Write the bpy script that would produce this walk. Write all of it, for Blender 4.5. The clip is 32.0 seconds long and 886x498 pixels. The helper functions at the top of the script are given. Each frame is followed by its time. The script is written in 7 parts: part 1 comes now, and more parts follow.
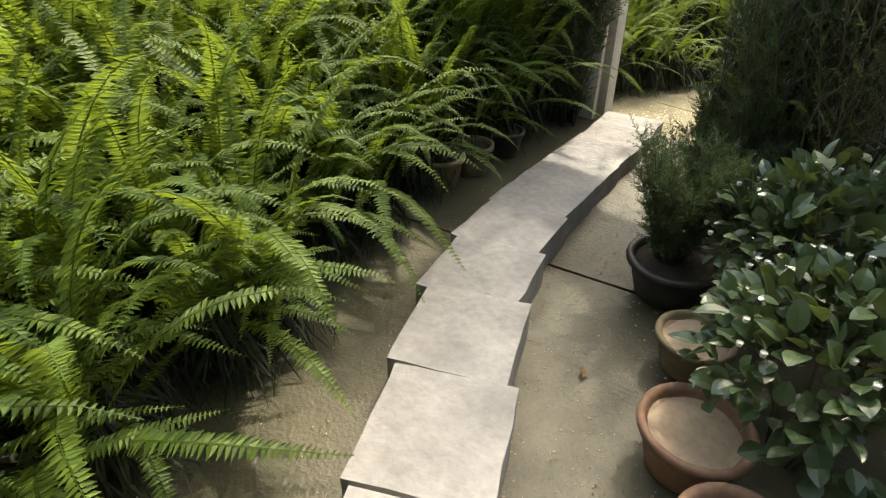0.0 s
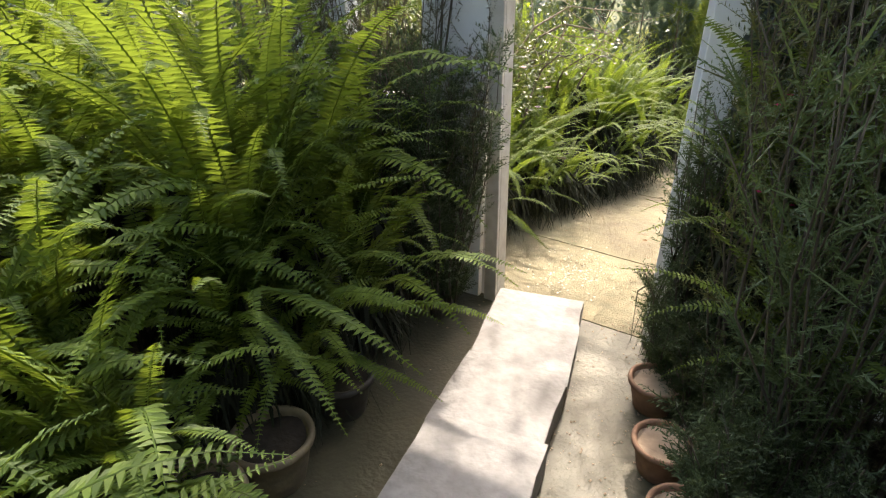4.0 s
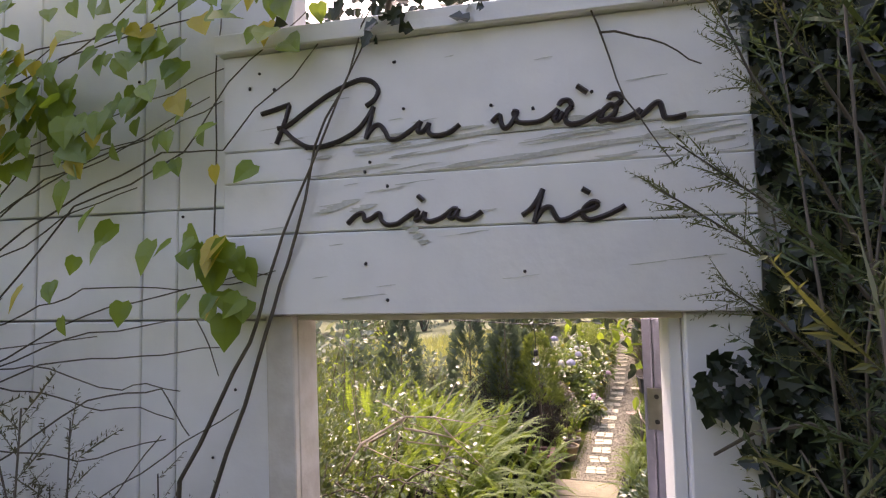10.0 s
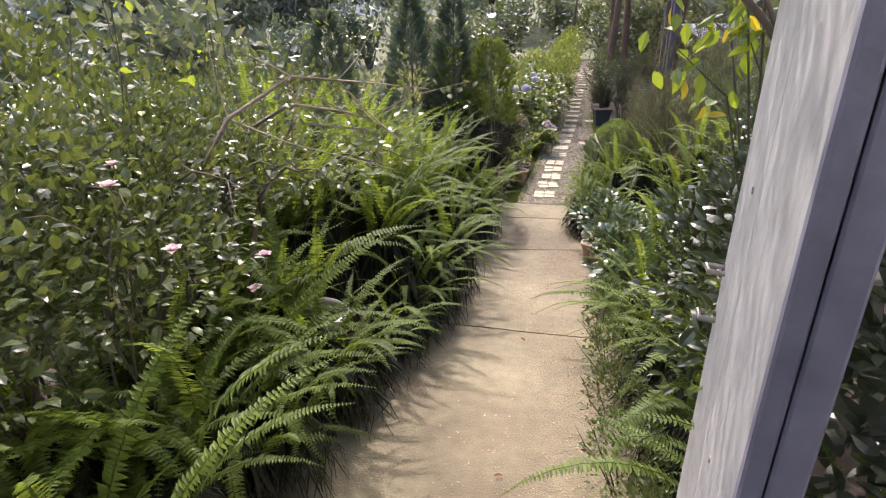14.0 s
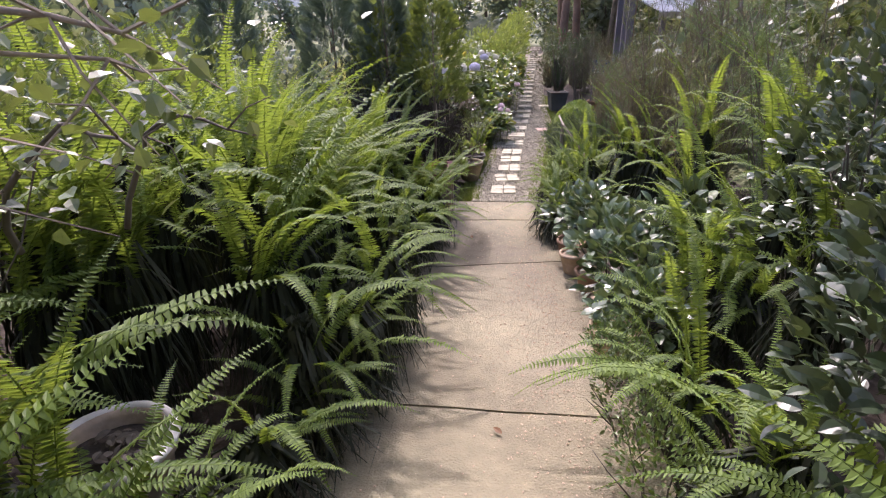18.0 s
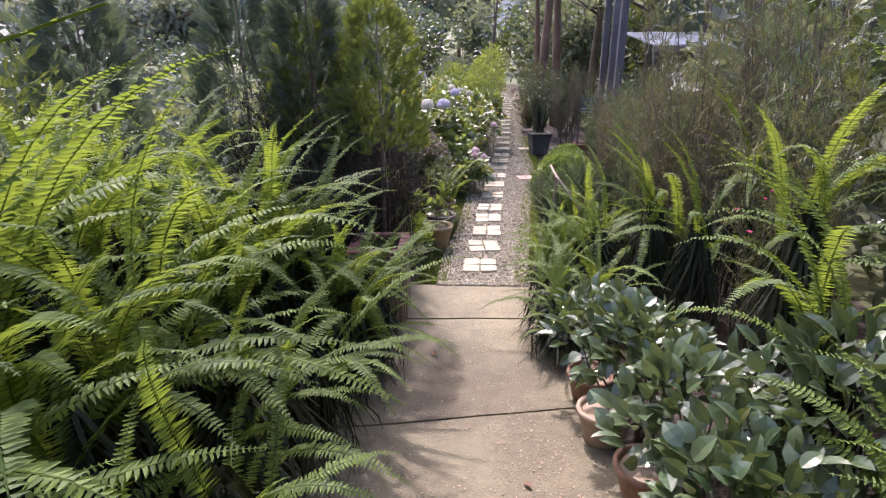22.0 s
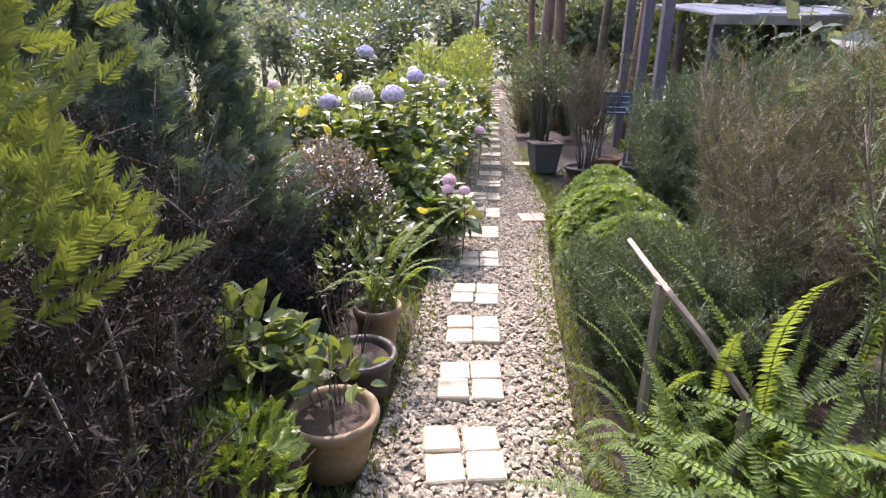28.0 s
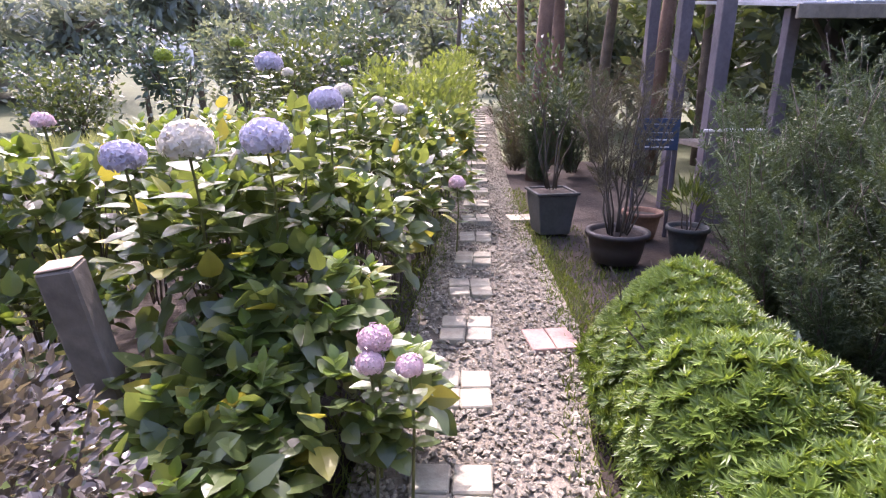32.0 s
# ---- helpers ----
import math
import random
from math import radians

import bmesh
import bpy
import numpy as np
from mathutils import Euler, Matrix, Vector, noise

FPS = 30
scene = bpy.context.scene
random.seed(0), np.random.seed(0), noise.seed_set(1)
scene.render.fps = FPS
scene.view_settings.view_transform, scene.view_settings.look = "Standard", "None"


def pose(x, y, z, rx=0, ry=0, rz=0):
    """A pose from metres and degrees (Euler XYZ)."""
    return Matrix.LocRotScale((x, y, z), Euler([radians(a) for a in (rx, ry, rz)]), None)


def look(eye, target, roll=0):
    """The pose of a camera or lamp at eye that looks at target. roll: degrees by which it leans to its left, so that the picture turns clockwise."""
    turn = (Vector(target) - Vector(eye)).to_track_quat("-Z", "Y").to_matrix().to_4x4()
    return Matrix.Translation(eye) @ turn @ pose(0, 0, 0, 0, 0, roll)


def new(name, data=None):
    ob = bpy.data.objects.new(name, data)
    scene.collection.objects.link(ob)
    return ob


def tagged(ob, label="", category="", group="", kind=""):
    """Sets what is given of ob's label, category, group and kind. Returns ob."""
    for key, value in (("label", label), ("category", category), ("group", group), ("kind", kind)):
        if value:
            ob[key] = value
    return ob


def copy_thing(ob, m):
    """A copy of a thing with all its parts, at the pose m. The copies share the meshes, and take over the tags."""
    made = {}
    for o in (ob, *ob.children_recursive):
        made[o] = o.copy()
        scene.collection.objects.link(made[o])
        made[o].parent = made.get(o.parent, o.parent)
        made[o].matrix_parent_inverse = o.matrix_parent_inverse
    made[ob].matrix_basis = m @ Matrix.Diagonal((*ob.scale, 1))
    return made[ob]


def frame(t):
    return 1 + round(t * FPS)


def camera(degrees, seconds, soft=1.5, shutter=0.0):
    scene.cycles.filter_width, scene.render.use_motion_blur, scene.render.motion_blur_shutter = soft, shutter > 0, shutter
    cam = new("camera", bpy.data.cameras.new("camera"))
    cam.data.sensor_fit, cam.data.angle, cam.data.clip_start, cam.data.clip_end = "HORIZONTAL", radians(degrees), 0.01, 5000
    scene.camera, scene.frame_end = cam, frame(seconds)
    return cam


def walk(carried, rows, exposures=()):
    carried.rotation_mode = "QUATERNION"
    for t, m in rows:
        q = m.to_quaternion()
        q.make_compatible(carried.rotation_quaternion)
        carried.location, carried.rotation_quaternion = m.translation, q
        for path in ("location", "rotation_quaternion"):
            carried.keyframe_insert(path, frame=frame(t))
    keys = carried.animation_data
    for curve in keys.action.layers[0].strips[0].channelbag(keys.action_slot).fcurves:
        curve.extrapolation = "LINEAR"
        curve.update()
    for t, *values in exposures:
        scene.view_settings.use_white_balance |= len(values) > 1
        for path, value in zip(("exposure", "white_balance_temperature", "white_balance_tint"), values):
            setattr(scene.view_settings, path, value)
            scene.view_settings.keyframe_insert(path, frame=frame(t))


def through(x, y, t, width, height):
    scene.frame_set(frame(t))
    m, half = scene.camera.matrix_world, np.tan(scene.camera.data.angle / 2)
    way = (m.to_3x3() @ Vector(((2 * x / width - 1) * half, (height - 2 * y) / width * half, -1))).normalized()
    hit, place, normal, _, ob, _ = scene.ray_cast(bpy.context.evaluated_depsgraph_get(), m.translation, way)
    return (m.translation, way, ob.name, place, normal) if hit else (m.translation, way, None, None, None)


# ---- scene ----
FOV = 78.2
cam = camera(FOV, 32.0, 1.2)
PATH = [  # seconds, eye, yaw, pitch, roll
    (0.0, 1.748, -4.888, 1.535, 45.67, -33.27, 0.52),
    (0.5, 1.659, -4.729, 1.559, 44.21, -32.71, 0.34),
    (1.0, 1.524, -4.552, 1.540, 42.73, -32.52, 0.03),
    (1.5, 1.385, -4.381, 1.548, 41.03, -32.16, -0.41),
    (2.0, 1.241, -4.161, 1.544, 39.30, -31.67, 0.11),
    (2.5, 1.085, -3.951, 1.520, 38.13, -29.96, 0.64),
    (3.0, 0.939, -3.713, 1.497, 36.38, -28.83, 0.88),
    (3.5, 0.826, -3.514, 1.472, 34.09, -26.84, 0.64),
    (5.5, 0.524, -2.700, 1.946, 28.76, -23.87, 0.34),
    (6.0, 0.470, -2.512, 2.009, 27.18, -20.46, 0.05),
    (6.5, 0.368, -2.342, 2.020, 24.02, -16.34, -0.21),
    (7.0, 0.332, -2.213, 2.051, 20.76, -12.17, -0.73),
    (7.5, 0.318, -2.142, 2.118, 18.86, -8.18, -1.18),
    (8.0, 0.305, -2.146, 2.169, 17.87, -3.19, -1.19),
    (8.5, 0.268, -2.172, 2.187, 16.98, 0.72, -1.10),
    (9.0, 0.251, -2.166, 2.181, 16.29, 2.80, -1.14),
    (9.5, 0.241, -2.156, 2.169, 15.63, 3.70, -1.30),
    (10.0, 0.226, -2.140, 2.133, 15.02, 3.76, -1.20),
    (10.5, 0.206, -2.101, 2.065, 14.30, 3.08, -1.29),
    (11.0, 0.202, -2.051, 1.969, 13.59, -0.63, -1.30),
    (11.5, 0.186, -2.017, 1.878, 13.03, -7.25, -0.85),
    (12.0, 0.205, -1.948, 1.812, 12.40, -13.70, -0.44),
    (12.5, 0.252, -1.779, 1.800, 12.09, -17.55, -1.35),
    (13.0, 0.224, -1.640, 1.690, 11.70, -19.07, -1.45),
    (13.5, 0.140, -1.440, 1.690, 11.10, -21.10, -0.10),
    (14.0, 0.121, -1.165, 1.570, 10.29, -22.26, -0.31),
    (14.5, 0.126, -0.916, 1.523, 9.86, -22.75, -0.46),
    (16.5, 0.119, -0.309, 1.377, 7.41, -22.82, -1.32),
    (17.0, 0.076, -0.167, 1.301, 6.41, -23.05, -0.96),
    (17.5, 0.032, -0.002, 1.252, 5.55, -22.85, -1.28),
    (18.0, 0.023, 0.174, 1.215, 4.93, -22.86, -0.84),
    (18.5, 0.009, 0.336, 1.176, 4.76, -22.91, -0.66),
    (19.0, 0.015, 0.506, 1.151, 3.86, -22.94, -0.56),
    (19.5, 0.036, 0.701, 1.144, 2.65, -23.01, 0.02),
    (20.0, 0.043, 0.921, 1.137, 2.42, -22.79, 0.24),
    (20.5, 0.049, 1.158, 1.128, 2.27, -21.35, 0.48),
    (21.0, 0.051, 1.404, 1.115, 2.16, -19.91, 0.48),
    (21.5, 0.040, 1.643, 1.085, 2.27, -19.11, 0.14),
    (22.0, 0.048, 1.885, 1.051, 2.08, -19.10, 0.02),
    (22.5, 0.079, 2.157, 1.036, 1.81, -19.03, 0.30),
    (23.0, 0.113, 2.423, 0.998, 1.91, -19.23, 0.07),
    (23.5, 0.174, 2.671, 0.957, 1.60, -19.61, 0.48),
    (24.0, 0.216, 2.943, 0.926, 1.41, -20.07, 0.79),
    (24.5, 0.233, 3.210, 0.877, 1.66, -20.35, 0.37),
    (26.5, 0.167, 4.247, 0.703, 0.43, -21.87, 0.12),
    (27.0, 0.159, 4.526, 0.730, 0.22, -21.77, 1.02),
    (27.5, 0.134, 4.802, 0.750, 0.34, -19.85, 0.71),
    (28.0, 0.175, 5.104, 0.742, 0.04, -18.98, 0.69),
    (28.5, 0.205, 5.367, 0.743, 0.13, -18.70, 0.43),
    (29.0, 0.198, 5.633, 0.769, 0.24, -17.98, 0.00),
    (29.5, 0.238, 5.863, 0.748, 0.24, -17.75, -0.70),
    (30.0, 0.283, 6.118, 0.701, 0.13, -17.35, -1.04),
    (30.5, 0.323, 6.423, 0.680, -0.15, -17.40, -0.83),
    (31.0, 0.365, 6.731, 0.659, -0.41, -17.48, -0.79),
    (31.5, 0.396, 7.028, 0.670, -0.77, -17.13, -0.57),
    (32.0, 0.380, 7.311, 0.679, -1.11, -16.62, -0.22),
]

EXPOSURES = [(0.0, 1.68, 7200, 5), (2.0, 1.98, 7100, 7), (3.5, 2.06, 7100, 12), (6.0, 2.08, 6900, 17), (9.0, 1.92, 7150, 34), (10.2, 1.9, 7050, 32), (11.0, 1.55, 6950, 28), (12.0, 1.28, 6750, 25), (13.0, 1.45, 6550, 23), (17.0, 1.42, 6000, 31), (19.5, 1.55, 5980, 31), (23.0, 1.58, 5980, 31), (27.0, 1.95, 6200, 27), (28.0, 1.98, 6080, 30), (30.2, 2.1, 5950, 36), (32.0, 1.98, 5900, 39)]
walk(cam, [(t, pose(x, y, z, 90 + pitch, 0, yaw) @ pose(0, 0, 0, 0, 0, roll)) for t, x, y, z, yaw, pitch, roll in PATH], EXPOSURES)

# ---- light ----
SUN_EL, SUN_AZ = radians(53), radians(-14)  # azimuth from +Y towards +X
world = bpy.data.worlds.new("sky")
scene.world = world
world.use_nodes = True
wn = world.node_tree
sky = wn.nodes.new("ShaderNodeTexSky")
sky.sky_type = "NISHITA"
sky.sun_disc = False
sky.sun_elevation, sky.sun_rotation = SUN_EL, SUN_AZ
sky.air_density, sky.dust_density = 1.4, 5.0
wn.links.new(sky.outputs[0], wn.nodes["Background"].inputs[0])
wn.nodes["Background"].inputs[1].default_value = 0.15
sun_data = bpy.data.lights.new("sun", "SUN")
sun_data.energy, sun_data.angle, sun_data.color = 2.05, radians(1.2), (1.0, 0.93, 0.82)
sun_ob = new("sun", sun_data)
to_sun = Vector((math.sin(SUN_AZ) * math.cos(SUN_EL), math.cos(SUN_AZ) * math.cos(SUN_EL), math.sin(SUN_EL)))
sun_ob.matrix_world = look(to_sun * 30, (0, 0, 0))

rng = np.random.default_rng(7)


def gz(y):
    """Height of the ground along the walk."""
    if y < -1.1:
        return 0.0
    if y < 4.5:
        return -0.6 * (y + 1.1) / 5.6
    if y < 12:
        return -0.6
    return -0.6 + 0.045 * (min(y, 26) - 12)


# ---- materials ----
def material(name, base, rough=0.6, metal=0.0, scale=8.0, vary=0.25, bump=0.2, bump_scale=40.0, second=None, spec=0.5, island=0.0):
    """A surface with colour changes at two scales, grain and fine relief."""
    m = bpy.data.materials.new(name)
    m.use_nodes = True
    nt = m.node_tree
    n, l = nt.nodes, nt.links
    p = n["Principled BSDF"]
    p.inputs["Roughness"].default_value = rough
    p.inputs["Metallic"].default_value = metal
    p.inputs["Specular IOR Level"].default_value = spec
    tc = n.new("ShaderNodeTexCoord")
    big, small = n.new("ShaderNodeTexNoise"), n.new("ShaderNodeTexNoise")
    big.inputs["Scale"].default_value, big.inputs["Detail"].default_value = scale * 0.35, 4
    small.inputs["Scale"].default_value, small.inputs["Detail"].default_value = scale * 4, 6
    for t in (big, small):
        l.new(tc.outputs["Object"], t.inputs["Vector"])
    ramp = n.new("ShaderNodeValToRGB")
    b = Vector(base)
    s = Vector(second) if second else b * (1 - vary)
    ramp.color_ramp.elements[0].position, ramp.color_ramp.elements[1].position = 0.32, 0.68
    ramp.color_ramp.elements[0].color, ramp.color_ramp.elements[1].color = (*s, 1), (*b, 1)
    l.new(big.outputs[0], ramp.inputs[0])
    mix = n.new("ShaderNodeMixRGB")
    mix.blend_type = "OVERLAY"
    mix.inputs[0].default_value = 0.35
    l.new(ramp.outputs[0], mix.inputs[1])
    l.new(small.outputs[0], mix.inputs[2])
    out = mix.outputs[0]
    if island:
        geo, hsv = n.new("ShaderNodeNewGeometry"), n.new("ShaderNodeHueSaturation")
        mr = n.new("ShaderNodeMapRange")
        mr.inputs[3].default_value, mr.inputs[4].default_value = 1 - island, 1 + island
        l.new(geo.outputs["Random Per Island"], mr.inputs[0])
        l.new(mr.outputs[0], hsv.inputs["Value"])
        l.new(out, hsv.inputs["Color"])
        out = hsv.outputs[0]
    l.new(out, p.inputs["Base Color"])
    if bump:
        bt, bn = n.new("ShaderNodeTexNoise"), n.new("ShaderNodeBump")
        bt.inputs["Scale"].default_value, bt.inputs["Detail"].default_value = bump_scale, 5
        bn.inputs["Strength"].default_value, bn.inputs["Distance"].default_value = bump, 0.01
        l.new(tc.outputs["Object"], bt.inputs["Vector"])
        l.new(bt.outputs[0], bn.inputs["Height"])
        l.new(bn.outputs[0], p.inputs["Normal"])
    return m


def leaf_material(name, dark, light, rough=0.45, through=0.35, glow=None, wax=0.0):
    """A leaf: gloss on top, light coming through, and each leaf of its own shade."""
    m = bpy.data.materials.new(name)
    m.use_nodes = True
    nt = m.node_tree
    n, l = nt.nodes, nt.links
    p, out = n["Principled BSDF"], n["Material Output"]
    p.inputs["Roughness"].default_value = rough
    p.inputs["Coat Weight"].default_value, p.inputs["Coat Roughness"].default_value = wax, 0.22
    geo, info, add = n.new("ShaderNodeNewGeometry"), n.new("ShaderNodeObjectInfo"), n.new("ShaderNodeMath")
    noise_t, tc = n.new("ShaderNodeTexNoise"), n.new("ShaderNodeTexCoord")
    noise_t.inputs["Scale"].default_value, noise_t.inputs["Detail"].default_value = 9.0, 3
    l.new(tc.outputs["Object"], noise_t.inputs["Vector"])
    add.operation = "MULTIPLY_ADD"
    add.inputs[1].default_value = 0.45
    l.new(geo.outputs["Random Per Island"], add.inputs[0])
    half = n.new("ShaderNodeMath")
    half.operation = "MULTIPLY_ADD"
    half.inputs[1].default_value = 0.3
    l.new(info.outputs["Random"], half.inputs[0])
    third = n.new("ShaderNodeMath")
    third.operation = "MULTIPLY"
    third.inputs[1].default_value = 0.3
    l.new(noise_t.outputs[0], third.inputs[0])
    l.new(third.outputs[0], half.inputs[2])
    l.new(half.outputs[0], add.inputs[2])
    ramp = n.new("ShaderNodeValToRGB")
    ramp.color_ramp.elements[0].position, ramp.color_ramp.elements[1].position = 0.15, 0.9
    ramp.color_ramp.elements[0].color, ramp.color_ramp.elements[1].color = (*dark, 1), (*light, 1)
    l.new(add.outputs[0], ramp.inputs[0])
    l.new(ramp.outputs[0], p.inputs["Base Color"])
    tr, mixs, tint = n.new("ShaderNodeBsdfTranslucent"), n.new("ShaderNodeMixShader"), n.new("ShaderNodeMixRGB")
    tint.blend_type = "MIX"
    tint.inputs[0].default_value = 0.6
    tint.inputs[2].default_value = (*(glow or (light[0] * 2.2, light[1] * 2.0, light[2] * 0.8)), 1)
    l.new(ramp.outputs[0], tint.inputs[1])
    l.new(tint.outputs[0], tr.inputs["Color"])
    mixs.inputs[0].default_value = through
    l.new(p.outputs[0], mixs.inputs[1])
    l.new(tr.outputs[0], mixs.inputs[2])
    l.new(mixs.outputs[0], out.inputs["Surface"])
    return m


FERN = leaf_material("fern_leaf", (0.022, 0.055, 0.01), (0.135, 0.21, 0.028), 0.62, 0.42, (0.36, 0.46, 0.045))
# near-black blades: the gloom under the ferns put into a colour
SHADE_FROND = leaf_material("shade_black_frond", (0.008, 0.014, 0.005), (0.026, 0.03, 0.011), 0.75, 0.08)
DUSTY_BRICK = material("dusty_pink_brick", (0.4, 0.27, 0.21), 0.85, scale=10, bump=0.4, second=(0.28, 0.19, 0.15))
FERN_STEM = material("fern_stem", (0.16, 0.17, 0.05), 0.6, vary=0.4, bump=0)
ROSEMARY = leaf_material("needle_leaf", (0.024, 0.046, 0.02), (0.082, 0.118, 0.05), 0.55, 0.2)
OLIVE = leaf_material("olive_needle_leaf", (0.05, 0.065, 0.025), (0.14, 0.15, 0.065), 0.55, 0.25)
BROWN_LEAF = leaf_material("brownish_needle_leaf", (0.045, 0.045, 0.03), (0.125, 0.115, 0.075), 0.65, 0.22)
CAMELLIA = leaf_material("glossy_dark_leaf", (0.03, 0.06, 0.027), (0.12, 0.165, 0.075), 0.3, 0.14, None, 0.45)
ROSE_LEAF = leaf_material("rose_leaf", (0.014, 0.028, 0.009), (0.1, 0.138, 0.04), 0.36, 0.22, (0.3, 0.36, 0.06), 0.15)
HYD_LEAF = leaf_material("hydrangea_leaf", (0.02, 0.04, 0.013), (0.15, 0.2, 0.065), 0.34, 0.34, None, 0.25)
# conifer green, lightened and blued to take in some haze
THUJA = leaf_material("dark_conifer_leaf", (0.03, 0.055, 0.044), (0.105, 0.145, 0.11), 0.55, 0.22)
GOLD_THUJA = leaf_material("golden_conifer_leaf", (0.03, 0.055, 0.016), (0.125, 0.165, 0.038), 0.6, 0.32)
BOX_LEAF = leaf_material("bright_hedge_leaf", (0.03, 0.068, 0.012), (0.17, 0.245, 0.04), 0.36, 0.3)
BOX_EDGE = leaf_material("box_leaf", (0.02, 0.045, 0.012), (0.1, 0.15, 0.035), 0.36, 0.2)
HERB = leaf_material("green_needle_leaf", (0.035, 0.07, 0.03), (0.12, 0.17, 0.075), 0.55, 0.25)
JASMINE = leaf_material("jasmine_leaf", (0.014, 0.028, 0.014), (0.062, 0.088, 0.042), 0.34, 0.12, None, 0.22)
IVY = leaf_material("ivy_leaf", (0.01, 0.018, 0.01), (0.035, 0.05, 0.028), 0.35, 0.08)
VINE = leaf_material("vine_leaf", (0.06, 0.13, 0.02), (0.22, 0.3, 0.04), 0.45, 0.4)
YELLOW_LEAF = leaf_material("yellow_leaf", (0.3, 0.24, 0.03), (0.5, 0.42, 0.05), 0.5, 0.4)
GRASS = leaf_material("grass_blade", (0.045, 0.085, 0.016), (0.14, 0.18, 0.045), 0.5, 0.35)
DRY_GRASS = leaf_material("pale_meadow_grass", (0.2, 0.23, 0.1), (0.38, 0.4, 0.2), 0.6, 0.35)
# leaf green greyed and lightened to carry some distance haze
FAR_LEAF = leaf_material("far_haze_leaf", (0.06, 0.085, 0.07), (0.15, 0.18, 0.14), 0.75, 0.35)
FAR_SHRUB = leaf_material("far_shrub_leaf", (0.05, 0.085, 0.025), (0.17, 0.22, 0.06), 0.45, 0.35)
# haze over the far slope painted into pale bluish leaves
HAZE_LEAF = leaf_material("hazed_hillside_leaf", (0.085, 0.115, 0.11), (0.19, 0.225, 0.21), 0.8, 0.3)
# dead brown twigs, darkened to near black to carry the conifers' shade
SHADED_DEAD_TWIG = leaf_material("dead_needles_shade_black", (0.011, 0.009, 0.007), (0.04, 0.03, 0.022), 0.85, 0.04)
BARK = material("bark", (0.16, 0.12, 0.09), 0.9, scale=20, vary=0.5, bump=0.7, bump_scale=30)
TWIG = material("twig", (0.12, 0.1, 0.075), 0.85, vary=0.4, bump=0.2)
RED_BARK = material("reddish_bark", (0.22, 0.13, 0.09), 0.85, scale=12, vary=0.45, bump=0.5)
CONCRETE = material("concrete", (0.255, 0.228, 0.142), 0.85, scale=3.5, bump=1.0, bump_scale=110, second=(0.125, 0.105, 0.066))
# olive damp tone, darkened further for the shade over the court
DAMP_SHADED = material("damp_shaded_concrete", (0.105, 0.093, 0.056), 0.5, scale=4.0, bump=0.45, bump_scale=55, second=(0.045, 0.042, 0.023))
SLAB = material("white_paver", (0.33, 0.317, 0.312), 0.75, scale=7, bump=0.4, bump_scale=40, second=(0.215, 0.205, 0.2))
PAVER = material("pale_paver", (0.43, 0.4, 0.29), 0.8, scale=9, bump=0.4, bump_scale=60, second=(0.28, 0.25, 0.175))
GRAVEL = material("gravel_stone", (0.32, 0.288, 0.21), 0.9, scale=30, vary=0.3, bump=0.2, island=0.34)
GRAVEL_BED = material("gravel_bed", (0.25, 0.217, 0.158), 0.9, scale=6, second=(0.14, 0.117, 0.08), bump=0.8, bump_scale=90)
SOIL = material("soil", (0.055, 0.04, 0.028), 0.95, scale=12, vary=0.5, bump=0.8, bump_scale=30)
MEADOW = material("meadow", (0.11, 0.12, 0.05), 0.95, scale=1.2, bump=0.5, second=(0.075, 0.09, 0.035))
WHITE_WOOD = material("white_painted_wood", (0.86, 0.86, 0.86), 0.55, scale=3, bump=0.14, bump_scale=35, second=(0.77, 0.77, 0.775))
# door planks, a much greyer white than the wall boards
DOOR_WOOD = material("greyish_white_door", (0.41, 0.415, 0.4), 0.7, scale=5, bump=0.3, bump_scale=30, second=(0.32, 0.325, 0.315))
# bluish grey edge paint, darkened because this side lies in shade
SHADED_GREY_WOOD = material("shaded_grey_edge", (0.2, 0.198, 0.25), 0.6, scale=6, bump=0.25, second=(0.13, 0.13, 0.17))
CREAM_WOOD = material("aged_cream_board", (0.68, 0.65, 0.6), 0.65, scale=5, bump=0.25, second=(0.52, 0.48, 0.42))
DARK_METAL = material("dark_metal", (0.05, 0.05, 0.055), 0.45, 0.9, bump=0.1)
STEEL = material("worn_steel", (0.35, 0.33, 0.31), 0.4, 0.9, vary=0.4, bump=0.15)
INK = material("dark_brown_paint", (0.028, 0.018, 0.02), 0.5, vary=0.2, bump=0)
MOULD = material("green_grey_stain", (0.62, 0.625, 0.58), 0.8, scale=30, vary=0.25, bump=0)
TERRA = material("terracotta", (0.3, 0.165, 0.105), 0.85, scale=9, bump=0.3, second=(0.19, 0.115, 0.075))
CLAY_PALE = material("pale_clay", (0.46, 0.35, 0.25), 0.8, scale=9, bump=0.25, second=(0.3, 0.22, 0.15))
OLD_CLAY = material("olive_brown_clay", (0.26, 0.2, 0.12), 0.8, scale=9, bump=0.3, second=(0.15, 0.115, 0.07))
DARK_POT = material("dark_glazed_clay", (0.055, 0.045, 0.04), 0.5, scale=9, vary=0.4, bump=0.2)
GREY_POT = material("grey_cement_pot", (0.085, 0.09, 0.082), 0.75, scale=9, vary=0.35, bump=0.3)
BRICK = material("rust_brick", (0.26, 0.115, 0.09), 0.8, scale=10, bump=0.4, second=(0.12, 0.055, 0.04))
OLD_WOOD = material("old_grey_wood", (0.3, 0.25, 0.19), 0.85, scale=6, vary=0.45, bump=0.6, bump_scale=25)
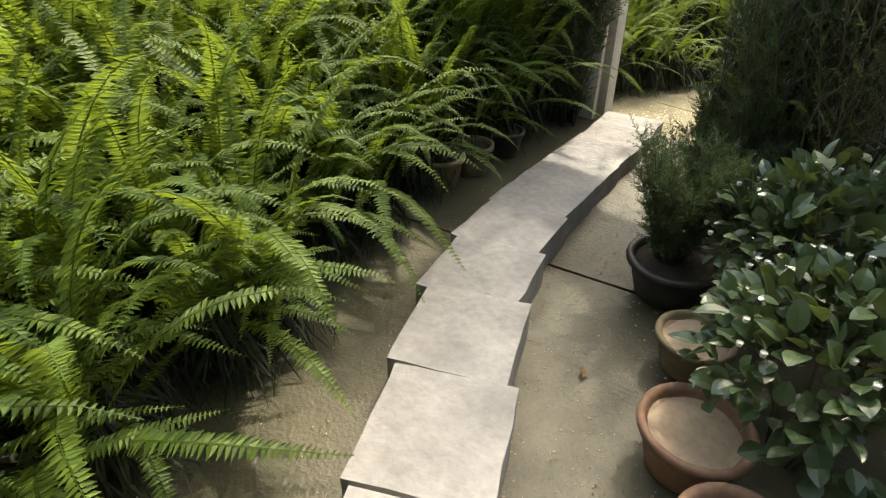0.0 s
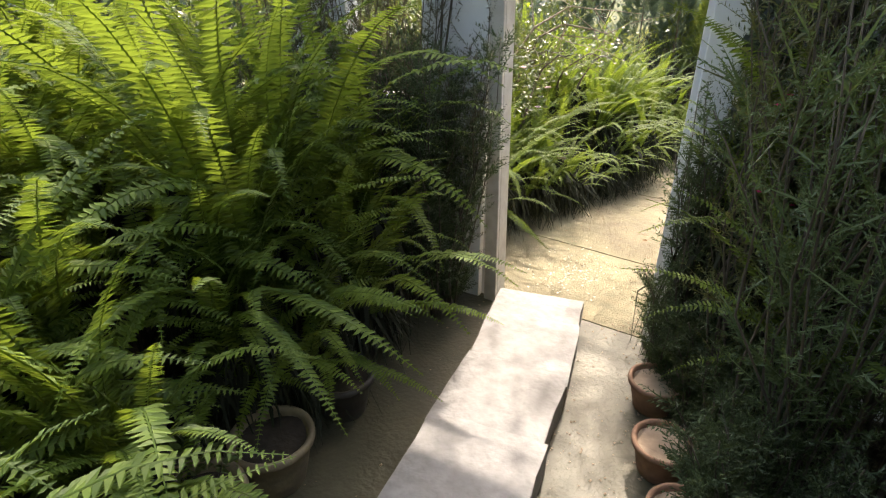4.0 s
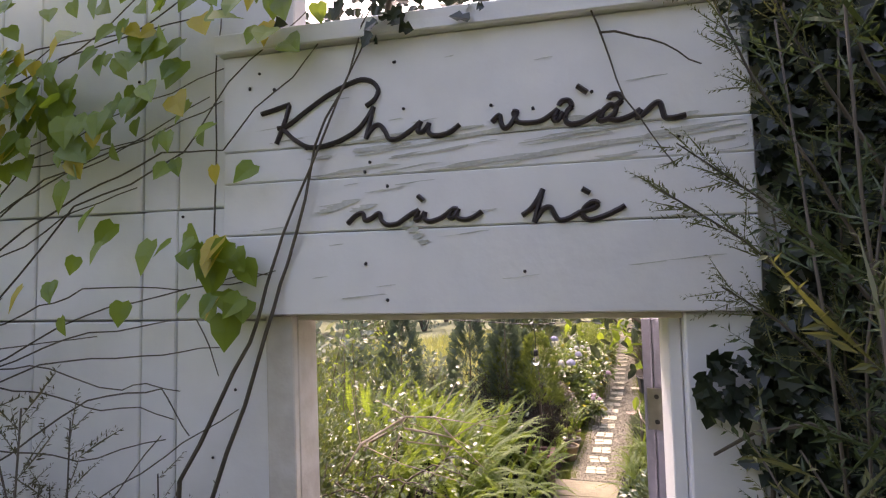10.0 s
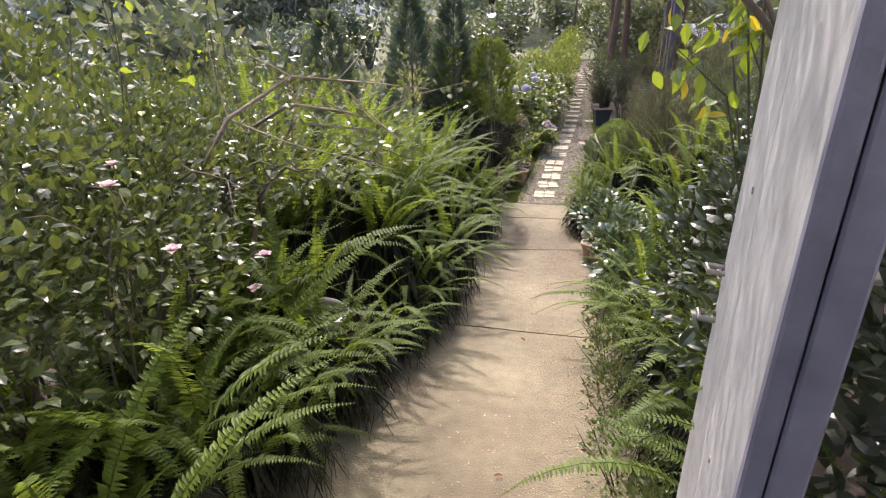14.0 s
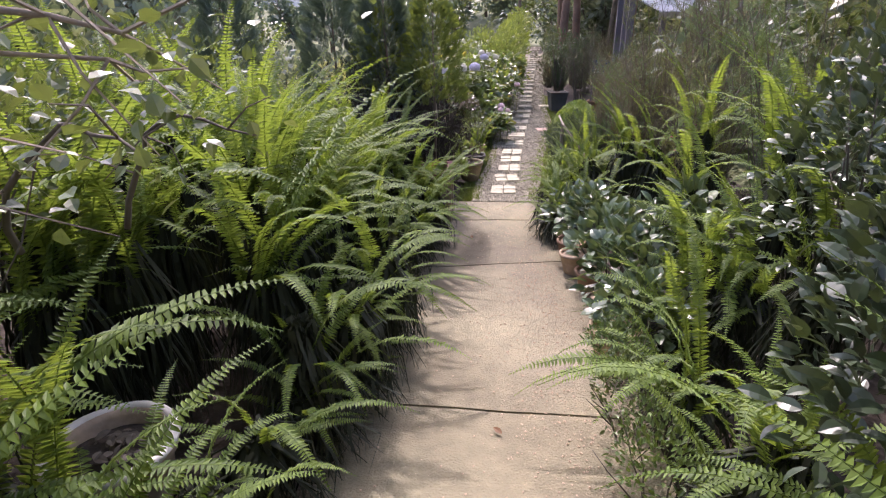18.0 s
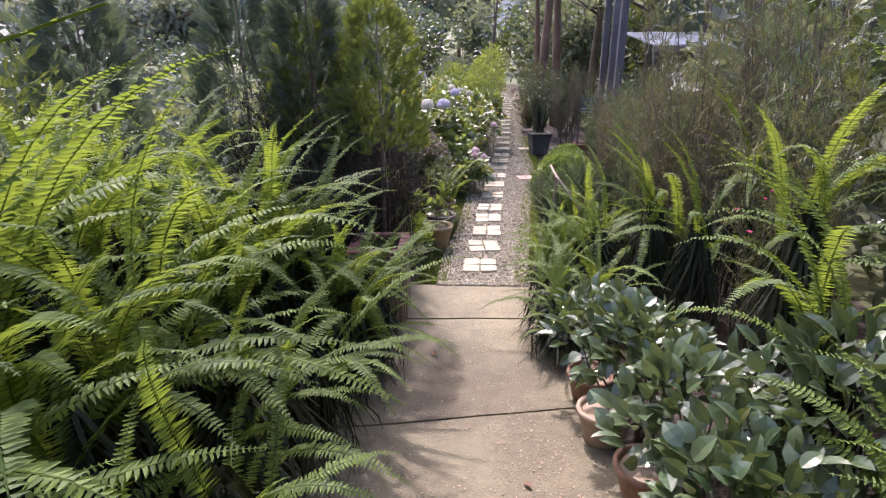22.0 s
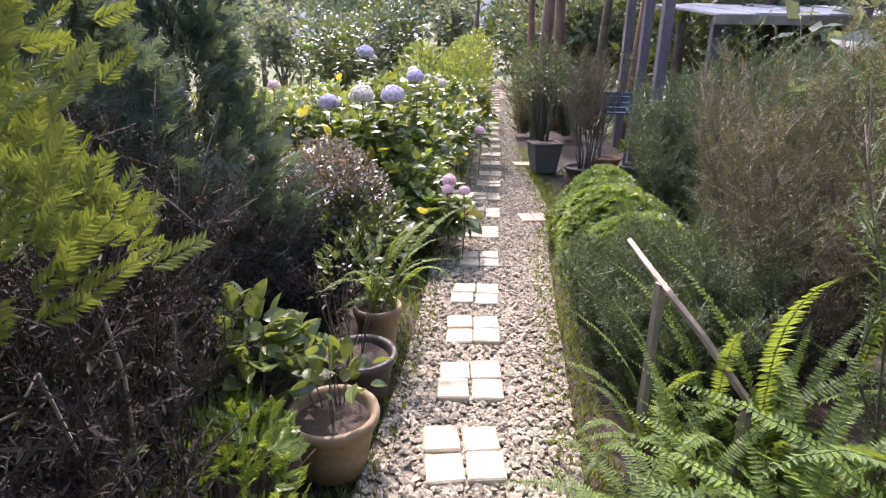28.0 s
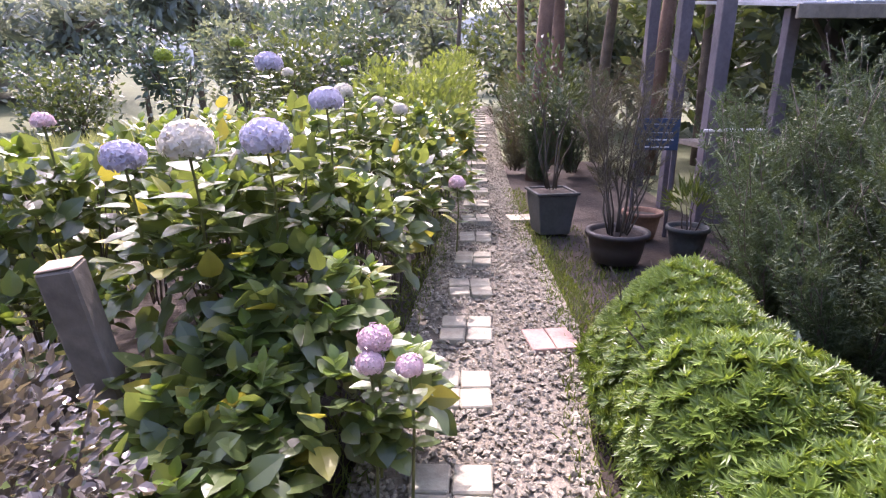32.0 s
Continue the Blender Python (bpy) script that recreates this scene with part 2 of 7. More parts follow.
DARK_WOOD = material("dark_timber", (0.15, 0.125, 0.135), 0.8, scale=6, vary=0.4, bump=0.4)
SHEET = material("grey_sheet_roof", (0.5, 0.5, 0.52), 0.5, 0.2, scale=4, bump=0.1)
BLUE = material("blue_board", (0.035, 0.06, 0.12), 0.6, scale=6, bump=0.05, second=(0.025, 0.045, 0.09))
CHALK = material("white_chalk", (0.7, 0.72, 0.75), 0.8, bump=0)
PINK = leaf_material("pink_petal", (0.55, 0.36, 0.4), (0.76, 0.6, 0.62), 0.6, 0.3, (0.8, 0.6, 0.62))
LOROPETALUM = leaf_material("purplish_small_leaf", (0.035, 0.032, 0.03), (0.16, 0.14, 0.125), 0.22, 0.2, None, 0.6)
LILAC = leaf_material("lilac_petal", (0.36, 0.33, 0.45), (0.66, 0.62, 0.7), 0.65, 0.25, (0.62, 0.58, 0.68))
PALE_PETAL = leaf_material("pale_petal", (0.55, 0.5, 0.42), (0.72, 0.68, 0.58), 0.6, 0.3, (0.8, 0.76, 0.6))
MAGENTA = leaf_material("magenta_petal", (0.5, 0.02, 0.13), (0.65, 0.05, 0.2), 0.6, 0.3, (0.8, 0.08, 0.25))
MAGENTA_PALE = leaf_material("purple_pink_petal", (0.4, 0.12, 0.22), (0.62, 0.32, 0.42), 0.5, 0.3, (0.7, 0.3, 0.45))
OLD_LEAF = leaf_material("dry_brown_leaf", (0.12, 0.06, 0.03), (0.22, 0.12, 0.06), 0.7, 0.15)
WHITE_BUD = material("white_bud", (0.75, 0.74, 0.68), 0.5, bump=0)
GLASS = bpy.data.materials.new("clear_glass")
GLASS.use_nodes = True
GLASS.node_tree.nodes["Principled BSDF"].inputs["Transmission Weight"].default_value = 1.0
GLASS.node_tree.nodes["Principled BSDF"].inputs["Roughness"].default_value = 0.02


# ---- mesh helpers ----
def raw(name, verts, faces, mat, parent=None, label="", smooth=False):
    """One mesh object from vertices and faces."""
    me = bpy.data.meshes.new(name)
    me.from_pydata([tuple(v) for v in verts], [], [tuple(f) for f in faces])
    me.materials.append(mat)
    if smooth:
        me.polygons.foreach_set("use_smooth", [True] * len(me.polygons))
    me.update()
    return piece(name, me, parent, label)


def piece(name, me, parent=None, label="", m=None):
    ob = new(name, me)
    if parent:
        ob.parent = parent
    if m is not None:
        ob.matrix_basis = m
    if label:
        ob["label"] = label
    return ob


def part(name, bm, mat, parent=None, label="", smooth=False):
    """Links a bmesh as one mesh object under a thing or a part."""
    me = bpy.data.meshes.new(name)
    bm.to_mesh(me)
    bm.free()
    me.materials.append(mat)
    if smooth:
        me.polygons.foreach_set("use_smooth", [True] * len(me.polygons))
    return piece(name, me, parent, label)


def thing(name, at, label, category, group="", turn=0.0, scale=1.0):
    ob = new(name)
    ob.matrix_basis = Matrix.Translation(at) @ Matrix.Rotation(radians(turn), 4, "Z") @ Matrix.Scale(scale, 4)
    return tagged(ob, label, category, group)


def box(bm, x0, x1, y0, y1, z0, z1, bevel=0.0, jitter=0.0, m=None):
    """A box, its edges bevelled, in a bmesh."""
    made = bmesh.ops.create_cube(bm, size=1.0)["verts"]
    for v in made:
        v.co = Vector((x0 + (v.co.x + 0.5) * (x1 - x0), y0 + (v.co.y + 0.5) * (y1 - y0), z0 + (v.co.z + 0.5) * (z1 - z0)))
        if jitter:
            v.co += Vector([random.uniform(-jitter, jitter) for _ in range(3)])
        if m is not None:
            v.co = m @ v.co
    if bevel:
        edges = {e for v in made for e in v.link_edges}
        bmesh.ops.bevel(bm, geom=list(edges), offset=bevel, segments=1, affect="EDGES")
    return bm


def boxed(*a, **k):
    return box(bmesh.new(), *a, **k)


def tube(points, radii, sides=6):
    """Vertices and faces of a tapering tube along points."""
    pts = np.asarray(points, float)
    radii = np.broadcast_to(np.asarray(radii, float), (len(pts),))
    tang = np.gradient(pts, axis=0)
    tang /= np.linalg.norm(tang, axis=1)[:, None] + 1e-9
    ref = np.array([0.31, 0.17, 0.93])
    a = np.cross(tang, ref)
    a /= np.linalg.norm(a, axis=1)[:, None] + 1e-9
    b = np.cross(tang, a)
    ang = np.linspace(0, 2 * np.pi, sides, endpoint=False)
    v = pts[:, None] + radii[:, None, None] * (np.cos(ang)[None, :, None] * a[:, None] + np.sin(ang)[None, :, None] * b[:, None])
    f = []
    for i in range(len(pts) - 1):
        for j in range(sides):
            k = (j + 1) % sides
            f.append((i * sides + j, i * sides + k, (i + 1) * sides + k, (i + 1) * sides + j))
    f.append(tuple(range(sides))[::-1])
    f.append(tuple((len(pts) - 1) * sides + j for j in range(sides)))
    return v.reshape(-1, 3), f


def merge(pieces):
    """Joins (verts, faces) lists."""
    verts, faces, n = [], [], 0
    for v, f in pieces:
        verts.append(np.asarray(v, float))
        faces += [tuple(i + n for i in face) for face in f]
        n += len(v)
    return np.concatenate(verts), faces


def lathe(profile, sides=28, closed=True):
    """A turned shape from (radius, height) pairs."""
    bm = bmesh.new()
    rings = []
    for r, z in profile:
        rings.append([bm.verts.new((r * math.cos(a), r * math.sin(a), z)) for a in np.linspace(0, 2 * math.pi, sides, endpoint=False)])
    for lo, hi in zip(rings, rings[1:]):
        for j in range(sides):
            k = (j + 1) % sides
            bm.faces.new((lo[j], lo[k], hi[k], hi[j]))
    bm.faces.new(rings[0][::-1])
    if closed:
        bm.faces.new(rings[-1])
    return bm


def scatter(tv, tf, pos, axis, up, size, wide=None):
    """Copies of a small template (its length along x, its face to z), as one (verts, faces) pair."""
    tv = np.asarray(tv, float)
    pos, axis, up = (np.asarray(q, float) for q in (pos, axis, up))
    x = axis / (np.linalg.norm(axis, axis=1)[:, None] + 1e-9)
    y = np.cross(up, x)
    y /= np.linalg.norm(y, axis=1)[:, None] + 1e-9
    z = np.cross(x, y)
    s = np.broadcast_to(np.asarray(size, float), (len(pos),))[:, None, None]
    w = s if wide is None else np.broadcast_to(np.asarray(wide, float), (len(pos),))[:, None, None]
    v = pos[:, None] + s * tv[None, :, :1] * x[:, None] + w * tv[None, :, 1:2] * y[:, None] + s * tv[None, :, 2:] * z[:, None]
    n = len(tv)
    f = [tuple(i * n + j for j in face) for i in range(len(pos)) for face in tf]
    return v.reshape(-1, 3), f


BROAD = ([(0, 0, 0), (0.3, 0.34, 0.05), (0.62, 0.3, 0.03), (1, 0, -0.14), (0.62, -0.3, 0.03), (0.3, -0.34, 0.05), (0.45, 0, -0.03)], [(0, 6, 1), (1, 6, 2), (2, 6, 3), (3, 6, 4), (4, 6, 5), (5, 6, 0)])
LEAF = ([(0, 0, 0), (0.45, 0.24, 0.06), (0.5, 0, -0.02), (0.45, -0.24, 0.06), (1, 0, -0.1), (0.8, 0.13, 0.02), (0.8, -0.13, 0.02), (0.16, 0.14, 0.03), (0.16, -0.14, 0.03)],
        [(0, 2, 7), (7, 2, 1), (1, 2, 5), (5, 2, 4), (4, 2, 6), (6, 2, 3), (3, 2, 8), (8, 2, 0)])
OVAL = ([(0, 0, 0), (0.14, 0.17, 0.06), (0.38, 0.27, 0.09), (0.64, 0.25, 0.06), (0.86, 0.13, -0.03), (1, 0, -0.12), (0.86, -0.13, -0.03), (0.64, -0.25, 0.06), (0.38, -0.27, 0.09), (0.14, -0.17, 0.06), (0.38, 0, 0.02), (0.66, 0, -0.01)],
        [(0, 10, 2, 1), (10, 11, 3, 2), (11, 5, 4, 3), (0, 9, 8, 10), (10, 8, 7, 11), (11, 7, 6, 5)])
KITE = ([(0, 0, 0), (0.4, 0.2, 0.03), (1, 0, -0.06), (0.4, -0.2, 0.03)], [(0, 2, 1), (0, 3, 2)])


def sprig_template(n, length, spread, seed=0, stem=0.012, droop=0.0):
    """A twig along x of length 1 with n narrow needles round it."""
    r = np.random.default_rng(seed)
    t = np.linspace(0.06, 1.0, n)
    ang = r.uniform(0, 2 * np.pi, n)
    pos = np.stack([t, np.zeros(n), 0.04 * np.sin(t * 3) - droop * t * t], 1)
    out = np.stack([np.full(n, spread), np.cos(ang), np.sin(ang)], 1)
    up = np.stack([np.full(n, 1.0), -np.sin(ang), np.cos(ang)], 1)
    long = length * r.uniform(0.75, 1.25, n) * (1.1 - 0.45 * t)
    needles = scatter(*KITE, pos, out, up, long, long * 0.66)
    return merge([needles, ([(0, stem, 0), (0, -stem, 0), (1, 0, 0.01 - droop), (0.5, 0, stem + 0.03)], [(0, 1, 2), (0, 3, 2)])])


SPRIG = sprig_template(18, 0.2, 0.9, 1)
FINE_SPRIG = sprig_template(19, 0.14, 0.8, 2, 0.008)
ROSETTE = merge([scatter(*KITE, np.zeros((13, 3)) + np.array([[0.1, 0, 0]]) * np.linspace(0, 2, 13)[:, None], np.stack([np.full(13, 0.75), np.cos(np.arange(13) * 2.4), np.sin(np.arange(13) * 2.4)], 1),
                         np.stack([np.full(13, 1.0), -np.sin(np.arange(13) * 2.4) * .3, np.cos(np.arange(13) * 2.4) * .3], 1), 1.0, 0.62)])


def fan_template(seed=3):
    """A flat conifer spray along x."""
    r = np.random.default_rng(seed)
    pos, out = [], []
    for t in np.linspace(0.05, 0.95, 9):
        for side in (-1, 1):
            pos.append((t, 0, 0))
            out.append((0.9, side * 0.75, r.uniform(-0.25, 0.25)))
    pos.append((0.8, 0, 0))
    out.append((1, 0, 0))
    pos, out = np.array(pos), np.array(out)
    return scatter(*KITE, pos, out, np.tile([(0, 0, 1.0)], (len(pos), 1)), 0.44 - 0.2 * pos[:, 0], 0.3 - 0.1 * pos[:, 0])


FAN = fan_template()


def blob_points(n, rad, shell=0.55, r=None, bumps=5, flat=0.0):
    """Points in a lumpy ellipsoid, most of them near its skin, and their outward directions."""
    r = r or rng
    d = r.normal(size=(n, 3))
    d /= np.linalg.norm(d, axis=1)[:, None]
    if flat:
        d[:, 2] = np.where(d[:, 2] < -flat, -d[:, 2], d[:, 2])
    k = shell + (1 - shell) * r.random(n) ** 0.6
    lump = np.ones(n)
    for _ in range(bumps):
        c = r.normal(size=3)
        c /= np.linalg.norm(c)
        lump += r.uniform(-0.22, 0.28) * np.exp(-((d - c) ** 2).sum(1) * 3)
    return d * (k * lump)[:, None] * np.asarray(rad), d


def stems(n, height, spread, radius, r=None, base=0.05, bends=4):
    """Upright crooked stems fanning out from the origin; also returns their tips."""
    r = r or rng
    out, tips = [], []
    for _ in range(n):
        a = r.uniform(0, 2 * np.pi)
        s = spread * np.sqrt(r.random())
        h = height * r.uniform(0.7, 1.05)
        pts = [(base * math.cos(a), base * math.sin(a), 0)]
        for k in range(1, bends + 1):
            t = k / bends
            pts.append((base * math.cos(a) + s * math.cos(a) * t ** 1.3 + r.normal(0, 0.02 * height), base * math.sin(a) + s * math.sin(a) * t ** 1.3 + r.normal(0, 0.02 * height), h * t))
        out.append(tube(pts, np.linspace(radius, radius * 0.35, len(pts)), 5))
        tips.append(np.array(pts))
    return out, tips


# ---- ground, paving, path ----
def ground_sheet():
    xs = [-160, -90, -50, -28, -16, -9, -5, -3, -2, -1.2, -0.6, 0, 0.6, 1.2, 2, 3, 5, 9, 16, 28, 50, 90, 160]
    ys = [-120, -60, -30, -15, -8, -5, -3, -1.1, 0, 1, 2, 3, 4.5, 6, 8, 10, 11, 13, 16, 20, 26, 34, 45, 60, 90, 140]
    verts = []
    for y in ys:
        for x in xs:
            z = gz(y) - 0.05
            if y > 5 and x < -2.5:
                z -= 0.10 * min(-x - 2.5, 14)
            z += 0.05 * noise.noise(Vector((x * 0.7, y * 0.7, 0))) * (1 if abs(x) > 1.5 else 0)
            z += max(0, math.hypot(x, y - 5) - 42) * 0.17
            verts.append((x, y, z))
    w = len(xs)
    faces = [(j * w + i, j * w + i + 1, (j + 1) * w + i + 1, (j + 1) * w + i) for j in range(len(ys) - 1) for i in range(w - 1)]
    ob = raw("ground", verts, faces, SOIL, smooth=True)
    ob.data.materials.append(MEADOW)
    for p in ob.data.polygons:
        c = p.center
        p.material_index = 1 if abs(c.x) > 3 or c.y > 17 or c.y < -8 else 0
    return tagged(ob, "dark garden soil and rough meadow rising to hills", "ground", kind="structure")


ground_sheet()


def paving_slab(name, corners, mat, thick, parent, rough=0.004):
    """A cast slab with four ground corners (x, y), lying on the slope, its edge slightly rounded."""
    n = 7
    c = [Vector((x, y, 0)) for x, y in corners]
    verts, faces = [], []
    for j in range(n + 1):
        for i in range(n + 1):
            u, v = i / n, j / n
            p = c[0].lerp(c[1], u).lerp(c[3].lerp(c[2], u), v)
            edge = min(i, j, n - i, n - j) == 0
            if edge:
                p.x += 0.008 * noise.noise(Vector((p.x * 6, p.y * 6, 2)))
                p.y += 0.008 * noise.noise(Vector((p.x * 6, p.y * 6, 5)))
            z = gz(p.y) + rough * noise.noise(p * 3) - (0.006 if edge else 0)
            verts.append((p.x, p.y, z))
    w = n + 1
    faces = [(j * w + i, j * w + i + 1, (j + 1) * w + i + 1, (j + 1) * w + i) for j in range(n) for i in range(n)]
    rim = [i for i in range(w)] + [j * w + n for j in range(1, w)] + [n * w + i for i in range(n - 1, -1, -1)] + [j * w for j in range(n - 1, 0, -1)]
    k = len(verts)
    verts += [(verts[i][0], verts[i][1], verts[i][2] - thick) for i in rim]
    m = len(rim)
    faces += [(rim[i], k + i, k + (i + 1) % m, rim[(i + 1) % m]) for i in range(m)]
    return raw(name, verts, faces, mat, parent, smooth=False)


paving = tagged(new("pavement"), "cast concrete garden path with open joints", "path", kind="structure")
SLABS = [  # near left, near right, far right, far left
    ([(-1.5, -6.5), (2.6, -6.5), (2.4, -5.02), (-1.5, -5.3)], DAMP_SHADED),
    ([(-1.5, -5.28), (2.4, -5.0), (1.9, -2.62), (-1.2, -3.42)], DAMP_SHADED),
    ([(-1.2, -3.40), (1.9, -2.60), (1.0, -0.93), (-1.1, -0.90)], DAMP_SHADED),
    ([(-0.95, -0.885), (0.62, -0.915), (0.6, 0.085), (-0.95, 0.205)], CONCRETE),
    ([(-0.95, 0.22), (0.6, 0.10), (0.72, 2.055), (-0.7, 2.10)], CONCRETE),
    ([(-0.7, 2.115), (0.72, 2.07), (0.78, 4.225), (-0.65, 3.93)], CONCRETE),
    ([(-0.65, 3.945), (0.78, 4.24), (0.75, 5.245), (-0.7, 5.19)], CONCRETE),
    ([(-0.7, 5.21), (0.75, 5.265), (0.7, 5.83), (-0.55, 5.8)], CONCRETE),
]
for corners, mat in SLABS:
    paving_slab("slab", corners, mat, 0.06, paving)

# raised row of white pavers leading to the gate
KERB = [(1.52, -4.93), (1.245, -4.54), (0.975, -4.15), (0.71, -3.765), (0.49, -3.41), (0.325, -3.03), (0.212, -2.63), (0.128, -2.225), (0.05, -1.83), (-0.018, -1.45), (-0.08, -1.225)]
for i, (x, y) in enumerate(KERB):
    nx, ny = KERB[i + 1] if i + 1 < len(KERB) else (2 * x - KERB[i - 1][0], 2 * y - KERB[i - 1][1])
    heading = 0.88 * (math.degrees(math.atan2(ny - y, nx - x)) - 90)
    top = 0.215 - 0.105 * (y + 4.93) / 3.7
    bm = bmesh.new()
    box(bm, -0.212, 0.212, -0.226, 0.226, 0, 1.0)
    bmesh.ops.subdivide_edges(bm, edges=bm.edges[:], cuts=5, use_grid_fill=True)
    for v in bm.verts:
        q = Vector((v.co.x * 11 + i * 3, v.co.y * 11, 0))
        edge = max(abs(v.co.x) / 0.212, abs(v.co.y) / 0.226) > 0.98
        v.co.z = v.co.z * top + (0.0025 * noise.noise(q) - (0.004 if edge else 0) if v.co.z > 0.99 else 0)
        if edge:
            v.co.x += 0.007 * noise.noise(q * 0.7)
            v.co.y += 0.007 * noise.noise(q * 0.7 + Vector((0, 0, 4)))
    ob = part("kerb_paver", bm, SLAB)
    ob.matrix_basis = pose(x, y, 0, 0, 0, heading)
    tagged(ob, "chalk-white concrete paver set in a curved raised row", "paver", "white pavers to the gate")


# gravel strip with stepping stones
def path_x(y):
    return float(np.interp(y, [6.2, 7.2, 8.15, 9.4, 10.65, 11.9, 13.1, 14.5, 22, 27], [0.204, 0.3, 0.371, 0.49, 0.62, 0.75, 0.857, 0.96, 1.65, 2.1]))


def gravel_edge(y):
    left = float(np.interp(y, [5.8, 6.5, 7.3, 8.3, 9.1, 9.95, 11.45, 14.5, 22, 27], [-0.09, -0.06, 0.05, 0.13, 0.15, 0.26, 0.45, 0.72, 1.38, 1.85]))
    right = float(np.interp(y, [5.8, 6.75, 7.8, 9.1, 9.95, 11, 12.35, 14.5, 22, 27], [0.52, 0.62, 0.75, 0.92, 1.12, 1.17, 1.2, 1.32, 1.95, 2.4]))
    return left, right


verts, faces = [], []
ys = np.concatenate([np.arange(5.81, 12, 0.25), np.arange(12, 27, 0.8)])
for y in ys:
    a, b = gravel_edge(y)
    for k in range(5):
        verts.append((a - 0.06 + (b - a + 0.12) * k / 4, y, gz(y) - 0.012 + 0.008 * noise.noise(Vector((k, y * 3, 0)))))
faces = [(j * 5 + i, j * 5 + i + 1, (j + 1) * 5 + i + 1, (j + 1) * 5 + i) for j in range(len(ys) - 1) for i in range(4)]
tagged(raw("gravel_path", verts, faces, GRAVEL_BED), "pale gravel path with paired paving stones", "path", kind="structure")
PEBBLE = ([(1, 0, 0), (0, 0.8, 0.1), (-0.9, 0.1, 0), (0.1, -0.75, 0.05), (0.1, 0.1, 0.55), (-0.05, 0, -0.5)], [(0, 1, 4), (1, 2, 4), (2, 3, 4), (3, 0, 4), (1, 0, 5), (2, 1, 5), (3, 2, 5), (0, 3, 5)])
n = 26000
yy = 5.8 + (rng.random(n) ** 1.55) * 15
ee = np.array([gravel_edge(y) for y in yy])
xx = ee[:, 0] - 0.05 + (ee[:, 1] - ee[:, 0] + 0.1) * rng.random(n)
pos = np.stack([xx, yy, np.array([gz(y) for y in yy]) - 0.002 + 0.006 * rng.random(n)], 1)
v, f = scatter(*PEBBLE, pos, rng.normal(size=(n, 3)) * (1, 1, 0.3), rng.normal(size=(n, 3)) * 0.3 + (0, 0, 1), (0.009 + 0.016 * rng.random(n) ** 2))
tagged(raw("gravel", v, f, GRAVEL), "loose grey and cream gravel stones", "gravel", kind="stuff")

STONE_Y = [6.2, 6.72, 7.19, 7.675, 8.15, 8.77, 9.42, 10.04, 10.67, 11.3, 11.93, 12.52]
y = 13.1
while y < 24:
    STONE_Y.append(y)
    y += 0.6
bm = boxed(-0.067, 0.067, -0.071, 0.071, -0.03, 0.016, 0.006, 0.003)
stone_mesh = bpy.data.meshes.new("paver")
bm.to_mesh(stone_mesh)
bm.free()
stone_mesh.materials.append(PAVER)
for y in STONE_Y:
    s = thing("stepping_stone", (path_x(y), y, gz(y) + 0.004), "pale cream four-piece paving stone bedded in gravel", "stepping stone", "stepping stones", random.uniform(-5, 3), 1.0)
    for ix in (-1, 1):
        for iy in (-1, 1):
            piece("paver", stone_mesh, s, m=pose(ix * 0.071 + random.uniform(-.004, .004), iy * 0.075 + random.uniform(-.004, .004), random.uniform(-.006, .006), random.uniform(-2, 2), random.uniform(-2, 2), random.uniform(-3, 3)))
for (x, y, sx, sy) in ((0.99, 9.9, 0.13, 0.12), (1.27, 12.55, 0.15, 0.12)):
    s = thing("brick_paver", (x, y, gz(y) + 0.004), "dusty pink brick pair laid flush beside the gravel", "paver", "side pavers", 5)
    for k in (-1, 1):
        part("brick", boxed(-sx / 2 + k * sx / 2 + .003, sx / 2 + k * sx / 2 - .003, -sy, sy, -0.03, 0.012, 0.004), DUSTY_BRICK if y < 11 else PAVER, s)

# ---- the gate wall ----
WALL_TURN = math.degrees(math.atan(0.055))
wall_m = pose(0, -0.98, 0, 0, 0, WALL_TURN)
wall = tagged(new("wall_gate"), "white painted timber garden wall with a doorway", "wall", kind="structure")
wall.matrix_basis = wall_m
DX0, DZ = -0.43, 2.07  # doorway
T = 0.11
random.seed(3)


def plank(name, x0, x1, z0, z1, y0=0.0, y1=0.045, mat=WHITE_WOOD, parent=wall, bevel=0.003, label=""):
    return part(name, boxed(x0, x1, y0, y1, z0, z1, bevel, 0.0012), mat, parent, label)


plank("wall_core", -1.78, -1.30, -0.1, 3.02, 0.047, T)
plank("wall_core", -1.30, -0.85, 1.53, 3.02, 0.047, T)
plank("wall_core", -1.30, -0.85, -0.1, 1.02, 0.047, T)
plank("wall_core", -0.85, DX0 - 0.03, -0.1, 3.02, 0.047, T)
plank("wall_core", DX0 - 0.03, 0.53, DZ + 0.02, 2.72, 0.047, T)
plank("wall_core", 0.53, 2.3, -0.1, 2.72, 0.047, T)
# upright boards left of the doorway, cut round the small window
for x0, x1 in ((-1.78, -1.482), (-1.478, -1.302), (-0.848, -0.752), (-0.748, -0.50)):
    for z0, z1 in ((-0.1, 1.018), (1.022, 2.058), (2.062, 2.328), (2.332, 3.02)):
        plank("board", x0, x1, z0, z1)
for z0, z1 in ((-0.1, 1.018), (1.532, 2.058), (2.062, 2.328), (2.332, 3.02)):
    plank("board", -1.298, -1.172, z0, z1)
    plank("board", -1.168, -0.852, z0, z1)
# boards right of the doorway, under the ivy
for i in range(7):
    for z0, z1 in ((-0.1, 1.348), (1.352, 2.72)):
        plank("board", 0.535 + i * 0.252, 0.535 + (i + 1) * 0.252 - 0.004, z0, z1)
